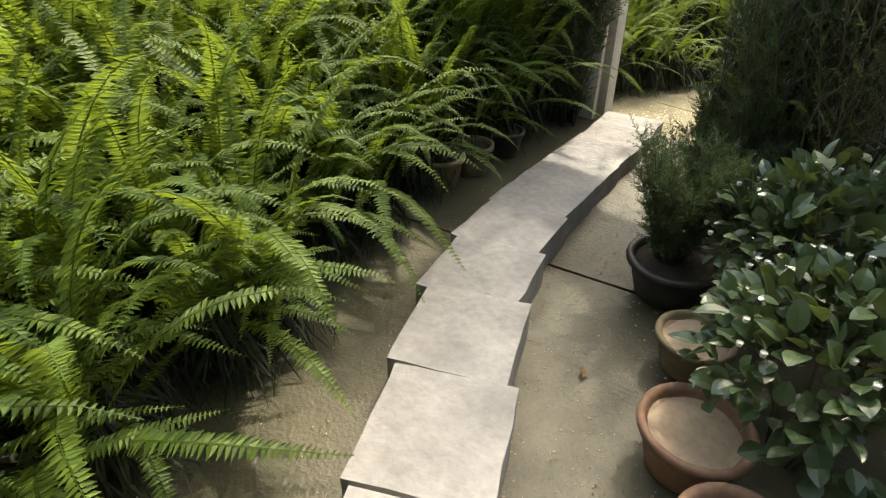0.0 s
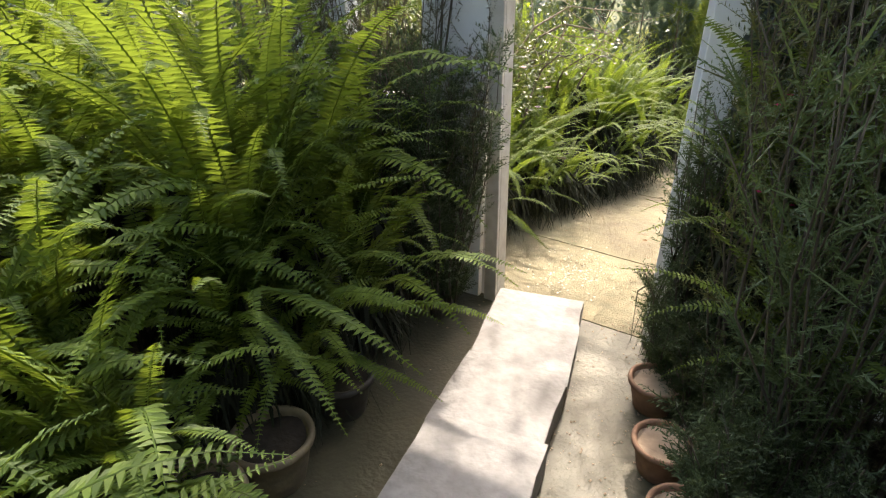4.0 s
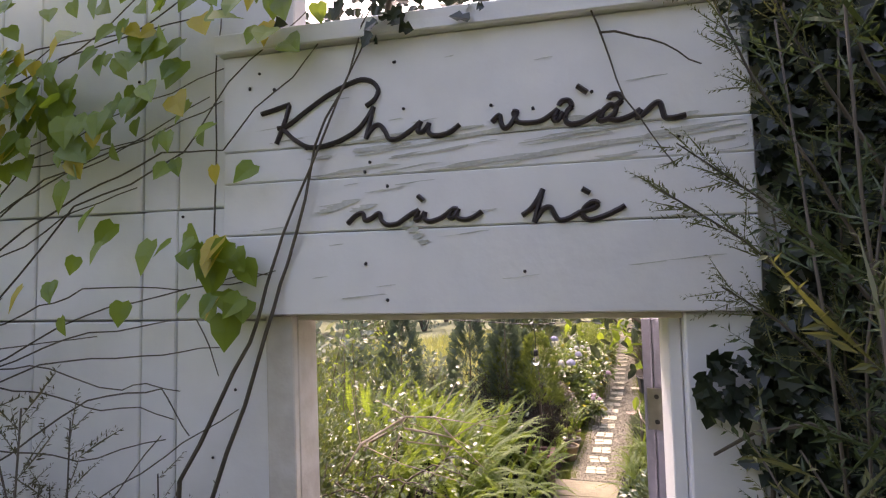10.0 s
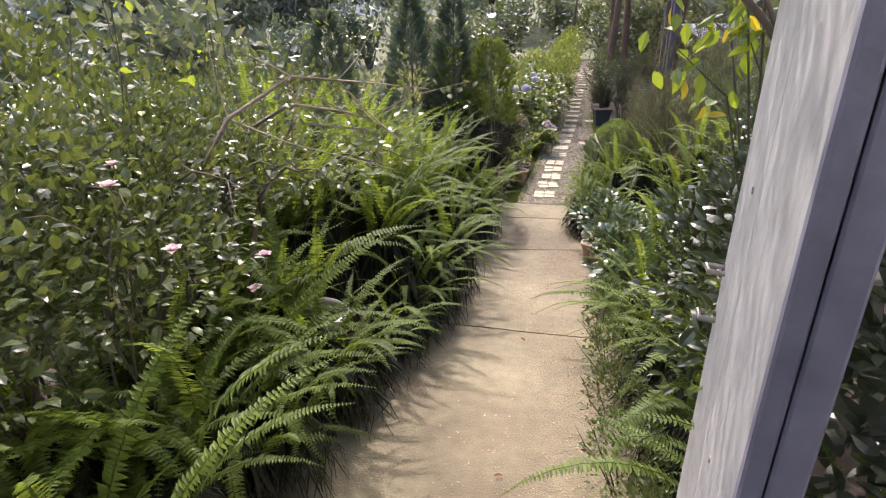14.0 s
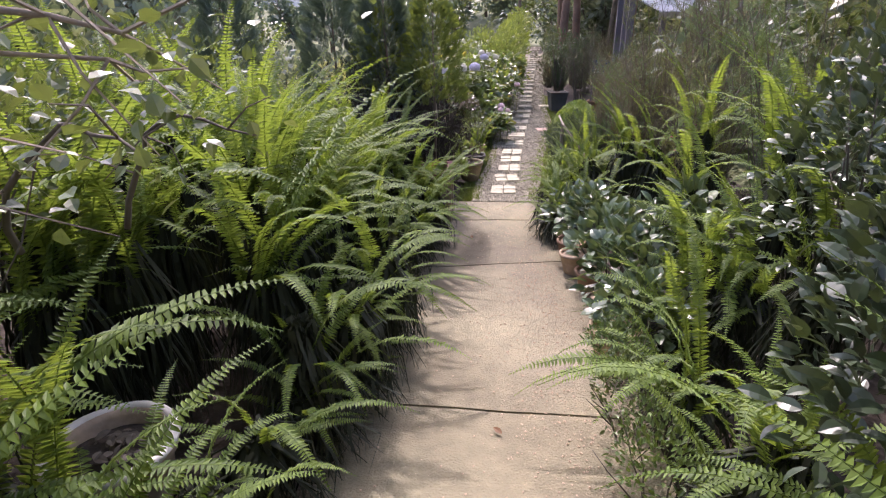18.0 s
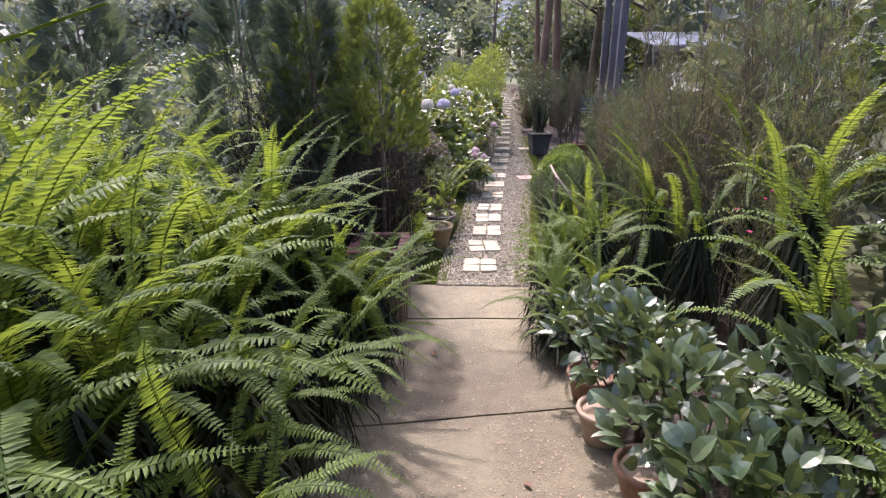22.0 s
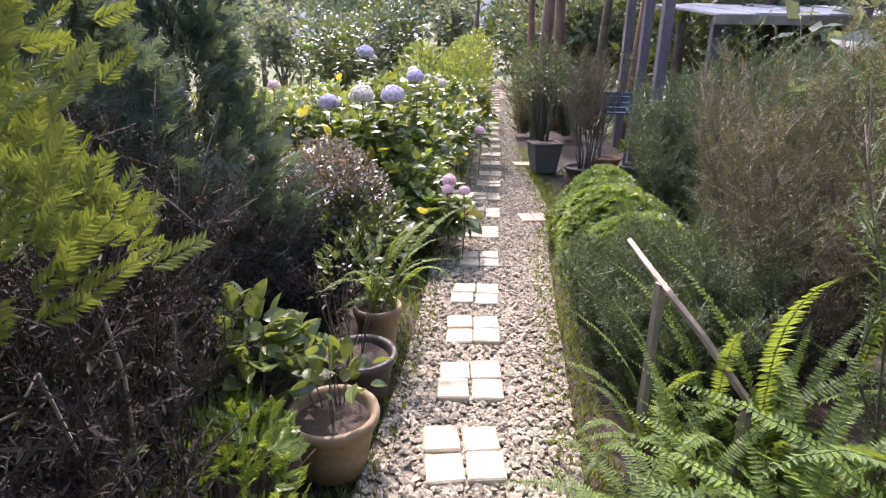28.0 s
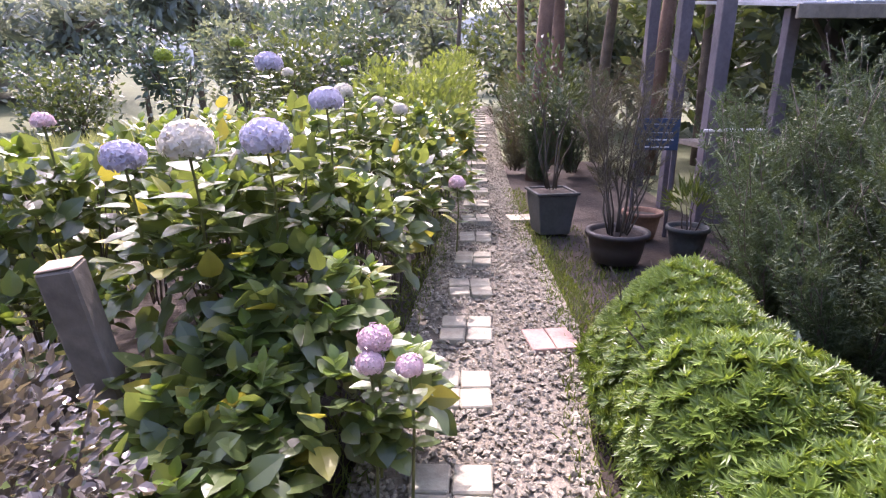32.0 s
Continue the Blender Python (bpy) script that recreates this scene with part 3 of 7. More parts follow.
# door posts
for x0, x1, y0, y1, label in ((-0.5, DX0, -0.012, 0.012, "cream door post with worn edges"), (-0.452, DX0 - 0.001, 0.0145, 0.115, "inner face of the door frame, aged cream")):
    bm = boxed(x0, x1, y0, y1, -0.02, 2.068, 0.003, 0.001)
    for v in bm.verts:
        v.co.x += 0.04 - 0.023 * v.co.z
    part("door_post", bm, CREAM_WOOD, wall, label)
plank("door_post", 0.402, 0.532, -0.02, 2.068, -0.012, 0.05, WHITE_WOOD, bevel=0.004, label="flat white door post")
plank("door_post", 0.375, 0.401, -0.02, 2.068, 0.015, 0.12, WHITE_WOOD, bevel=0.003)
plank("door_head", DX0, 0.402, 2.058, 2.0695, 0.0, 0.19, CREAM_WOOD, bevel=0.002)
# sign boards over the doorway
BY = -0.03
for z0, z1 in ((2.072, 2.2555), (2.2575, 2.378), (2.38, 2.453), (2.455, 2.685)):
    plank("sign_board", -0.605, 0.542, z0, z1, BY, 0.044)
plank("sign_ledge", -0.62, 0.55, 2.688, 2.735, BY - 0.02, 0.06)
streaks = [(-0.3 + 0.9 * random.random() - 0.1, 2.385 + 0.08 * random.random(), 0.06 + 0.22 * random.random(), 0.003 + 0.006 * random.random()) for _ in range(34)]
streaks += [(-0.37 + 0.02 * k, 2.298 + 0.006 * (k % 4), 0.05, 0.012) for k in range(6)] + [(-0.17 + 0.012 * k, 2.262 - 0.014 * k, 0.03, 0.012) for k in range(4)]
streaks += [(-0.55 + 0.95 * random.random(), 2.1 + 0.55 * random.random(), 0.02 + 0.09 * random.random(), 0.0025) for _ in range(30)]
for x0, z0, w, h in streaks:
    pts = []
    for k in range(14):
        a = 2 * math.pi * k / 14
        rr = 1 + 0.8 * noise.noise(Vector((math.cos(a) * 2 + x0 * 9, math.sin(a) * 2, z0 * 25)))
        pts.append((min(0.53, x0 + w / 2 + w / 2 * rr * math.cos(a)), BY - 0.0015 - 0.0012 * random.random(), z0 + h / 2 + h / 2 * rr * math.sin(a) + 0.05 * w * math.cos(a)))
    raw("stain", pts, [tuple(range(14))], MOULD, wall, "faint green-grey weather stain")
# nail heads and knots
for k in range(46):
    x, z = (random.uniform(-1.7, -0.52), random.uniform(1.3, 2.95)) if k < 30 else (random.uniform(-0.58, 0.5), random.uniform(2.1, 2.66))
    if -1.32 < x < -0.83 and z < 1.56:
        continue
    y = 0.0 if k < 30 else BY
    v, f = tube([(x, y + 0.001, z), (x + random.uniform(-.004, .004), y - 0.004, z + random.uniform(-.003, .003))], [0.0042, 0.003], 6)
    raw("nail", v, f, INK, wall)


def stroke(name, points, width, parent, mat=INK):
    """Painted handwriting: a smooth rounded line lying on the boards."""
    pts = [Vector((x, 0, z)) for x, z in points]
    dense = []
    for i in range(len(pts) - 1):
        p0, p1, p2, p3 = pts[max(i - 1, 0)], pts[i], pts[i + 1], pts[min(i + 2, len(pts) - 1)]
        for k in range(5):
            t = k / 5
            dense.append(0.5 * ((2 * p1) + (p2 - p0) * t + (2 * p0 - 5 * p1 + 4 * p2 - p3) * t * t + (3 * p1 - p0 - 3 * p2 + p3) * t ** 3))
    dense.append(pts[-1])
    v, f = tube([(p.x, BY - 0.002, p.z) for p in dense], width, 6)
    return raw(name, v, f, mat, parent)


def word(name, glyphs, label):
    """glyphs: strokes of (x, z) in hundredths of the sign's height."""
    w = tagged(new(name), label, "lettering")
    w.matrix_basis = wall_m
    for g in glyphs:
        stroke("stroke", [SIGN(px, py) for px, py in g], 0.0058, w)
    return w


def SIGN(px, py):
    """From the sign's own drawing grid to metres on the board."""
    u, v = (px - 877.4) / 450, (py - 271.5) / 165
    d = 1 + 0.1078 * u + 0.0074 * v
    return (0.0378 + 0.5569 * u - 0.0048 * v) / d, (2.4457 + 0.2242 * u - 0.1857 * v) / d


word("lettering_first_line", [
    [(478, 231), (500, 224), (527, 214)], [(526, 216), (518, 245), (504, 283)],
    [(657, 218), (672, 206), (678, 190), (668, 176), (648, 172), (622, 182), (590, 200), (555, 226), (522, 252), (506, 256)],
    [(516, 258), (535, 276), (560, 289), (590, 286), (620, 274), (644, 258), (658, 240), (670, 219)],
    [(670, 219), (663, 250), (657, 275)], [(657, 275), (668, 256), (680, 251), (690, 262), (697, 275), (712, 275), (735, 260), (752, 245)],
    [(752, 245), (746, 262), (756, 262), (766, 248)], [(766, 248), (764, 262), (775, 270), (798, 266), (819, 251)],
    [(874, 247), (887, 235), (890, 248), (896, 258), (906, 252), (915, 236), (918, 230), (912, 230), (918, 246), (935, 249), (958, 246), (975, 236), (989, 225)],
    [(989, 225), (981, 242), (988, 245), (998, 230)], [(990, 219), (996, 211), (1008, 210), (1013, 220), (1006, 228), (1001, 242), (1010, 251), (1030, 248), (1052, 236), (1064, 229)],
    [(1022, 184), (1040, 196)], [(1064, 229), (1060, 244), (1072, 244), (1086, 234), (1090, 222), (1080, 218), (1068, 228), (1064, 240)],
    [(1077, 208), (1082, 200), (1094, 199), (1100, 208), (1092, 217), (1082, 220)], [(1074, 242), (1095, 244), (1118, 236), (1133, 226)],
    [(1133, 226), (1127, 241), (1140, 232), (1156, 217), (1166, 214), (1171, 226), (1176, 240), (1190, 241), (1212, 236)],
], "dark brown handwritten words Khu vườn painted on white boards")
word("lettering_second_line", [
    [(626, 422), (640, 408), (652, 404), (656, 416), (668, 412), (680, 404), (684, 416), (694, 424), (712, 422), (732, 408), (748, 399)],
    [(748, 399), (742, 416), (752, 412), (759, 402)], [(759, 402), (758, 414), (768, 419), (788, 412), (806, 398)],
    [(746, 374), (756, 383)], [(815, 398), (806, 398), (800, 411), (808, 412), (816, 397)], [(816, 397), (814, 412), (828, 416), (842, 412), (857, 402)],
    [(926, 410), (940, 400), (952, 384), (962, 364)], [(962, 364), (954, 394), (947, 422)], [(947, 422), (962, 400), (975, 396), (982, 408), (990, 418), (1006, 416), (1028, 404)],
    [(1028, 404), (1050, 398), (1058, 390), (1048, 387), (1034, 398), (1032, 411), (1044, 418), (1068, 412), (1090, 402), (1105, 394)],
    [(1030, 364), (1044, 372)],
], "dark brown handwritten words mùa hè painted on white boards")

# open door, folded back behind the right-hand post
door = tagged(new("door_1"), "white plank door with a grey edge, standing open", "door", kind="structure")
door.matrix_basis = pose(0.346, -0.69, 0, 0, 0, 75)
for k in range(2):
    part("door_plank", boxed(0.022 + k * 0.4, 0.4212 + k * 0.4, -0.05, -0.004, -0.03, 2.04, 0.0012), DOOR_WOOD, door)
for x, z in ((0.12, 1.62), (0.31, 0.9), (0.2, 0.42), (0.55, 1.3)):
    raw("knot", *tube([(x, -0.006, z), (x, -0.0015, z)], [0.008, 0.006], 9), OLD_WOOD, door, "small brown knot in the white paint")
for k in range(2):
    part("edge_strip", boxed(-0.002, 0.0205, -0.054 + k * 0.034, -0.022 + k * 0.024, -0.03, 2.04, 0.003), SHADED_GREY_WOOD, door, "purplish grey door edge with its shade in the colour")
for z in (0.35, 1.82):
    h = part("hinge", boxed(-0.006, -0.0025, -0.05, -0.006, z - 0.05, z + 0.05, 0.001), STEEL, door, "worn steel hinge")
    v, f = tube([(-0.012, -0.056, z - 0.055), (-0.012, -0.056, z + 0.055)], 0.009, 10)
    raw("hinge_pin", v, f, STEEL, h)
    for k in (-0.03, 0.03):
        v, f = tube([(-0.006, -0.028, z + k), (-0.009, -0.028, z + k)], 0.006, 8)
        raw("screw", v, f, DARK_METAL, h)
for z in (1.05, 0.93):
    v, f = tube([(0.76, -0.006, z), (0.76, 0.03, z), (0.8, 0.035, z), (0.8, -0.006, z)], 0.007, 6)
    raw("bolt", v, f, STEEL, door, "small metal bolt")


# ---- plant builders ----
def frond_mesh(name, length, a0, a1, bend, pairs, width, seed, mat=FERN):
    """A sword-fern frond that rises from the origin and arches towards +x."""
    r = np.random.default_rng(seed)
    n = 10
    s = np.linspace(0, 1, n)
    ang = np.radians(a0 + (a1 - a0) * s ** bend)
    step = length / (n - 1)
    pts = np.zeros((n, 3))
    side = np.cumsum(np.full(n, r.normal(0, 0.02))) * step
    pts[1:, 0] = np.cumsum(np.sin(ang[:-1]) * step)
    pts[1:, 2] = np.cumsum(np.cos(ang[:-1]) * step)
    pts[:, 1] = side * s * 6
    stem = tube(pts, np.linspace(0.0034, 0.0009, n), 3)
    t = np.linspace(0.1, 0.99, pairs)
    base = np.stack([np.interp(t, s, pts[:, k]) for k in range(3)], 1)
    an = np.interp(t, s, ang)
    tang = np.stack([np.sin(an), np.zeros(pairs), np.cos(an)], 1)
    nor = np.stack([-np.cos(an), np.zeros(pairs), np.sin(an)], 1)
    prof = width * np.minimum(1, 0.35 + t * 3.5) * np.clip((1.03 - t) * 2.6, 0.12, 1) ** 0.8
    out = []
    for sgn in (-1, 1):
        lat = np.tile([(0, sgn, 0.0)], (pairs, 1))
        d = lat + tang * (0.22 + r.normal(0, 0.1, (pairs, 1))) + nor * (0.12 + r.normal(0, 0.12, (pairs, 1))) + np.array([0, 0, -0.12])
        out.append(scatter(KITE_NARROW[0], KITE_NARROW[1], base, d, nor, prof * r.uniform(0.85, 1.12, pairs), np.minimum(prof, width * 0.8)))
    v, f = merge(out + [stem])
    me = bpy.data.meshes.new(name)
    me.from_pydata([tuple(q) for q in v], [], f)
    me.materials.append(mat)
    me.update()
    return me


KITE_NARROW = ([(0, 0.17, 0), (0.6, 0.22, 0.05), (1, 0.0, -0.1), (0.15, -0.2, 0.01)], [(0, 2, 1), (0, 3, 2)])
FRONDS = [frond_mesh("frond", *a) for a in (
    (0.95, 12, 100, 1.3, 62, 0.04, 1), (0.85, 22, 122, 1.2, 56, 0.039, 2), (0.75, 34, 132, 1.0, 50, 0.038, 3),
    (1.02, 8, 74, 1.6, 66, 0.041, 4), (0.66, 46, 116, 1.1, 44, 0.037, 5), (0.9, 16, 145, 1.8, 58, 0.04, 6), (0.55, 5, 60, 1.2, 38, 0.035, 7))]


def shade_skirt_mesh(seed):
    """Narrow near-black blades in a dense skirt standing in for shade, one high and half as wide, its crown at the
    origin.
    """
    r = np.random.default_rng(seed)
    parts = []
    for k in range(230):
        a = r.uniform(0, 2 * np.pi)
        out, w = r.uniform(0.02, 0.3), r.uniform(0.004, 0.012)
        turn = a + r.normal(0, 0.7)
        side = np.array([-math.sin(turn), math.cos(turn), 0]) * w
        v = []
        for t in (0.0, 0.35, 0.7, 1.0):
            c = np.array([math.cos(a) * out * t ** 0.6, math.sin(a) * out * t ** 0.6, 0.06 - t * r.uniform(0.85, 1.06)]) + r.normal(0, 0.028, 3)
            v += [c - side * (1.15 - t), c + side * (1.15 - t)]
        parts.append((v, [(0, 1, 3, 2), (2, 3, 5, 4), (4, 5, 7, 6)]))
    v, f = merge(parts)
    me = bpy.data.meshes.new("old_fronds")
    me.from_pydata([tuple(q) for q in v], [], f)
    me.materials.append(SHADE_FROND)
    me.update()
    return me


SHADE_SKIRTS = [shade_skirt_mesh(k) for k in (1, 2, 3)]
GROUPS_FERN = "sword ferns"


def fern(x, y, size=1.0, n=20, lean=None, amount=0.0, z=None, label="lush green sword fern with long arching fronds", group=GROUPS_FERN, upright=0.5, spread=2, skirt=0.12):
    """A sword fern; lean: the heading (degrees) towards which most fronds arch."""
    f = thing("fern", (x, y, gz(y) if z is None else z), label, "fern", group)
    for k in range(n):
        a = random.uniform(0, 360)
        if lean is not None and random.random() < amount:
            a = lean + random.gauss(0, 42)
        me = FRONDS[random.choice((0, 3, 3, 5, 0, 3, 6)) if random.random() < upright else random.choice((1, 2, 4, 5))]
        m = pose(random.gauss(0, 0.04), random.gauss(0, 0.04), 0, 0, 0, a) @ pose(0, 0, 0, random.gauss(0, 8), random.gauss(spread, 8), 0) @ pose(0, 0, 0, 0, 0, random.gauss(0, 12))
        piece("frond", me, f, m=m @ Matrix.Scale(size * random.uniform(0.72, 1.12), 4))
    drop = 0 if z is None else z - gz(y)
    # raised ferns get a dark skirt for the shade below them
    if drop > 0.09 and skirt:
        piece("old_fronds", random.choice(SHADE_SKIRTS), f, "near-black frond skirt filling in the shade under the fern", Matrix.Translation((0, 0, skirt)) @ Matrix.Rotation(random.uniform(0, 6.28), 4, "Z") @ Matrix.Diagonal((0.9, 0.9, drop + skirt, 1)))
    return f


def pot(x, y, r, h, mat, label, z=None, taper=0.72, soil=SOIL, group="", tilt=0.0, name="flower_pot"):
    """A turned clay pot with a rolled rim and soil in it."""
    p = thing(name, (x, y, gz(y) if z is None else z), label, "pot", group)
    p.matrix_basis = p.matrix_basis @ pose(0, 0, 0, tilt, tilt * 0.6, 0)
    b = r * taper
    part("pot_body", lathe([(b * 0.9, 0), (b, 0.006), (b + (r - b) * 0.5, h * 0.45), (r * 0.97, h * 0.84), (r * 1.07, h * 0.86), (r * 1.09, h * 0.93), (r * 1.07, h), (r * 0.95, h), (r * 0.9, h * 0.94), (r * 0.84, h * 0.82)], closed=False), mat, p, smooth=True)
    bm = bmesh.new()
    bmesh.ops.create_circle(bm, cap_ends=True, radius=r * 0.9, segments=24)
    bmesh.ops.subdivide_edges(bm, edges=bm.edges[:], cuts=1)
    for v in bm.verts:
        v.co.z = h * 0.86 + 0.02 * noise.noise(v.co * 14)
    part("soil", bm, soil, p)
    return p


def leafy(name, x, y, label, category, rad, height, leaf_mat, leaf=LEAF, count=600, size=0.06, n_stems=7, stem_r=0.008, z=None, shell=0.45, group="", up=0.4, wide=None, seed=0, stem_mat=TWIG, flat=0.3, hang=0.0):
    """A shrub: crooked stems and a crown of single leaves in a lumpy, open outline."""
    r = np.random.default_rng(seed + 11)
    s = thing(name, (x, y, gz(y) if z is None else z), label, category, group)
    st, tips = stems(n_stems, height * 0.9, max(rad[0], rad[1]) * 0.7, stem_r, r)
    tagged(raw("stem", *merge(st), stem_mat, s, smooth=True), kind="stuff")
    p, d = blob_points(count, rad, shell, r, 7, flat)
    p[:, 2] += height - rad[2]
    keep = p[:, 2] > 0.02
    p, d = p[keep], d[keep]
    n = len(p)
    ax = d + r.normal(0, 0.55, (n, 3)) + np.array([0, 0, up - hang])
    nor = r.normal(0, 0.45, (n, 3)) + np.array([0, 0, 1.0]) + d * 0.3
    raw("foliage", *scatter(*leaf, p, ax, nor, size * r.uniform(0.6, 1.2, n), None if wide is None else wide * r.uniform(0.7, 1.2, n)), leaf_mat, s)
    return s


def sprigs(name, x, y, label, category, spread, height, mat, count=220, size=0.16, template=SPRIG, n_stems=16, z=None, group="", seed=0, lean=(0, 0), low=0.1, stem_mat=TWIG, stem_r=0.005):
    """A needle-leaved shrub of upright stems that carry sprigs all along."""
    r = np.random.default_rng(seed + 31)
    s = thing(name, (x, y, gz(y) if z is None else z), label, category, group)
    st, lines = stems(n_stems, height, spread, stem_r, r, base=min(0.06, spread * 0.4), bends=5)
    tagged(raw("stem", *merge(st), stem_mat, s, smooth=True), kind="stuff")
    pos, ax = [], []
    for _ in range(count):
        ln = lines[r.integers(len(lines))]
        t = low + (1 - low) * r.random()
        k = t * (len(ln) - 1)
        i = min(int(k), len(ln) - 2)
        q = ln[i] + (ln[i + 1] - ln[i]) * (k - i)
        a = r.uniform(0, 2 * np.pi)
        pos.append(q)
        ax.append((math.cos(a) * 0.75 + lean[0], math.sin(a) * 0.75 + lean[1], r.uniform(0.25, 1.1)))
    n = len(pos)
    raw("foliage", *scatter(*template, np.array(pos), np.array(ax), r.normal(size=(n, 3)), size * r.uniform(0.5, 1.15, n)), mat, s)
    return s


def conifer(name, x, y, label, radius, height, mat, count=1100, size=0.11, z=None, group="", seed=0, power=0.75, base=0.0):
    """A cone-shaped conifer of flat sprays round a trunk."""
    r = np.random.default_rng(seed + 51)
    s = thing(name, (x, y, gz(y) if z is None else z), label, "conifer", group)
    raw("trunk", *tube([(0, 0, 0), (0.01, 0, height * 0.5), (0, 0.01, height * 0.95)], [0.02, 0.013, 0.004], 7), BARK, s, smooth=True)
    t = r.random(count) ** 1.25
    a = r.uniform(0, 2 * np.pi, count)
    lump = 1 + 0.22 * np.sin(a * 3 + t * 9 + seed) + 0.15 * np.sin(a * 7 - t * 17)
    rr = radius * (1 - t) ** power * lump * (0.55 + 0.45 * r.random(count) ** 0.5)
    d = np.stack([np.cos(a), np.sin(a), np.zeros(count)], 1)
    p = d * rr[:, None]
    p[:, 2] = base + t * (height - base)
    ax = d * 0.8 + r.normal(0, 0.3, (count, 3)) + np.array([0, 0, 0.75])
    tang = np.stack([-np.sin(a), np.cos(a), np.zeros(count)], 1)
    raw("foliage", *scatter(*FAN, p, ax, tang * r.choice((-1, 1), count)[:, None] + r.normal(0, 0.5, (count, 3)), size * r.uniform(0.6, 1.2, count)), mat, s)
    return s


def flowers(parent_at, pts, mat, size, name, label, category, group, petals=9):
    """Single small flowers, each a thing of its own petals on a stalk."""
    for p in pts:
        f = thing(name, p, label, category, group, random.uniform(0, 360))
        k = np.arange(petals)
        ax = np.stack([np.cos(k * 2.4), np.sin(k * 2.4), 0.2 + 0.1 * k], 1)
        raw("blossom", *scatter(*LEAF, np.zeros((petals, 3)), ax, np.tile([(0, 0, 1.0)], (petals, 1)), size * (1 - 0.05 * k), size * 1.5), mat, f)
        raw("stalk", *tube([(0, 0, 0.0), (0.005, 0, -size * 0.8), (0.0, 0.01, -size * 2.2)], 0.0022, 4), FERN_STEM, f)


# ---- front court: ferns, pots and shrubs before the gate ----
random.seed(11)


def court_edge(y):
    return float(np.interp(y, [-5.6, -4.9, -4.4, -3.9, -3.3, -2.6, -1.5], [0.55, 0.42, 0.2, -0.08, -0.42, -0.68, -0.72]))


for row, y in enumerate(np.arange(-5.5, -1.6, 0.34)):
    for col in range(6):
        x = court_edge(y) - 0.05 - col * 0.38 + random.gauss(0, 0.06) - 0.12 * (row % 2)
        fern(x + 0.1, y + random.gauss(0, 0.06), random.uniform(0.95, 1.15) + 0.04 * col, 24 if col < 3 else 17, -15, 0.5, 0.22 + 0.11 * col, upright=0.45 + 0.1 * col)
for x, y, z, s in ((-0.72, -2.05, 0.7, 1.25), (-0.68, -2.35, 0.5, 1.15), (-0.95, -2.3, 0.75, 1.25)):
    fern(x, y, s, 16, -8, 0.75, z, upright=0.85)
for x, y, s in ((-0.95, -1.75, 1.1), (-0.78, -1.6, 0.95), (-1.3, -1.8, 1.15), (-1.1, -2.1, 1.1)):
    fern(x, y, s * 1.2, 15, -20, 0.6, 0.55, upright=0.75)
pot(-0.46, -2.48, 0.13, 0.2, OLD_CLAY, "weathered grey-tan clay pot with a fern", group="fern pots")
pot(-0.44, -2.78, 0.14, 0.22, OLD_CLAY, "weathered tan clay pot under fern fronds", group="fern pots")
pot(-0.83, -3.34, 0.17, 0.2, TERRA, "red terracotta bowl under arching fern fronds", group="fern pots")
pot(-0.72, -3.66, 0.16, 0.22, CLAY_PALE, "old tan clay pot holding a fern", group="fern pots")
pot(-0.5, -2.1, 0.12, 0.18, DARK_POT, "dark clay pot by the door post", group="fern pots")
leafy("seedling", -0.44, -2.76, "small round-leaved seedling in a clay pot", "plant", (0.1, 0.1, 0.12), 0.26, ROSE_LEAF, count=90, size=0.045, n_stems=4, z=0.18, seed=2)

pot(1.04, -2.77, 0.19, 0.2, DARK_POT, "wide dark brown clay bowl with rosemary", group="right-hand pots")
pot(1.32, -3.15, 0.135, 0.17, OLD_CLAY, "clay pot with dry soil and pale moss", soil=CLAY_PALE, group="right-hand pots")
pot(1.51, -3.58, 0.16, 0.2, TERRA, "large clay pot filled with cracked dry soil", soil=CLAY_PALE, group="right-hand pots")
pot(1.75, -3.85, 0.16, 0.2, TERRA, "clay pot half hidden by camellia leaves", group="right-hand pots")
for x, y in ((0.53, -1.42), (0.63, -1.74), (0.74, -2.0)):
    pot(x, y, 0.1, 0.14, TERRA, "small terracotta pot of dry soil below shrubs", soil=CLAY_PALE, group="small terracotta pots")
sprigs("rosemary", 1.0, -2.74, "upright blue-green rosemary in a dark bowl", "shrub", 0.17, 0.55, HERB, 1900, 0.095, SPRIG, 34, z=0.16, seed=1)
leafy("camellia", 1.5, -2.75, "glossy dark green camellia with white buds", "shrub", (0.36, 0.34, 0.3), 0.72, CAMELLIA, leaf=OVAL, count=700, size=0.088, wide=0.1, up=0.2, n_stems=8, seed=3, group="camellias")
leafy("camellia", 1.72, -3.3, "glossy camellia with many white buds", "shrub", (0.36, 0.36, 0.3), 0.66, CAMELLIA, leaf=OVAL, count=640, size=0.088, wide=0.1, up=0.2, n_stems=8, seed=4, group="camellias")
leafy("camellia", 2.1, -2.95, "tall glossy dark green camellia", "shrub", (0.4, 0.4, 0.4), 0.95, CAMELLIA, leaf=OVAL, count=640, size=0.088, wide=0.1, up=0.2, n_stems=8, seed=5, group="camellias")
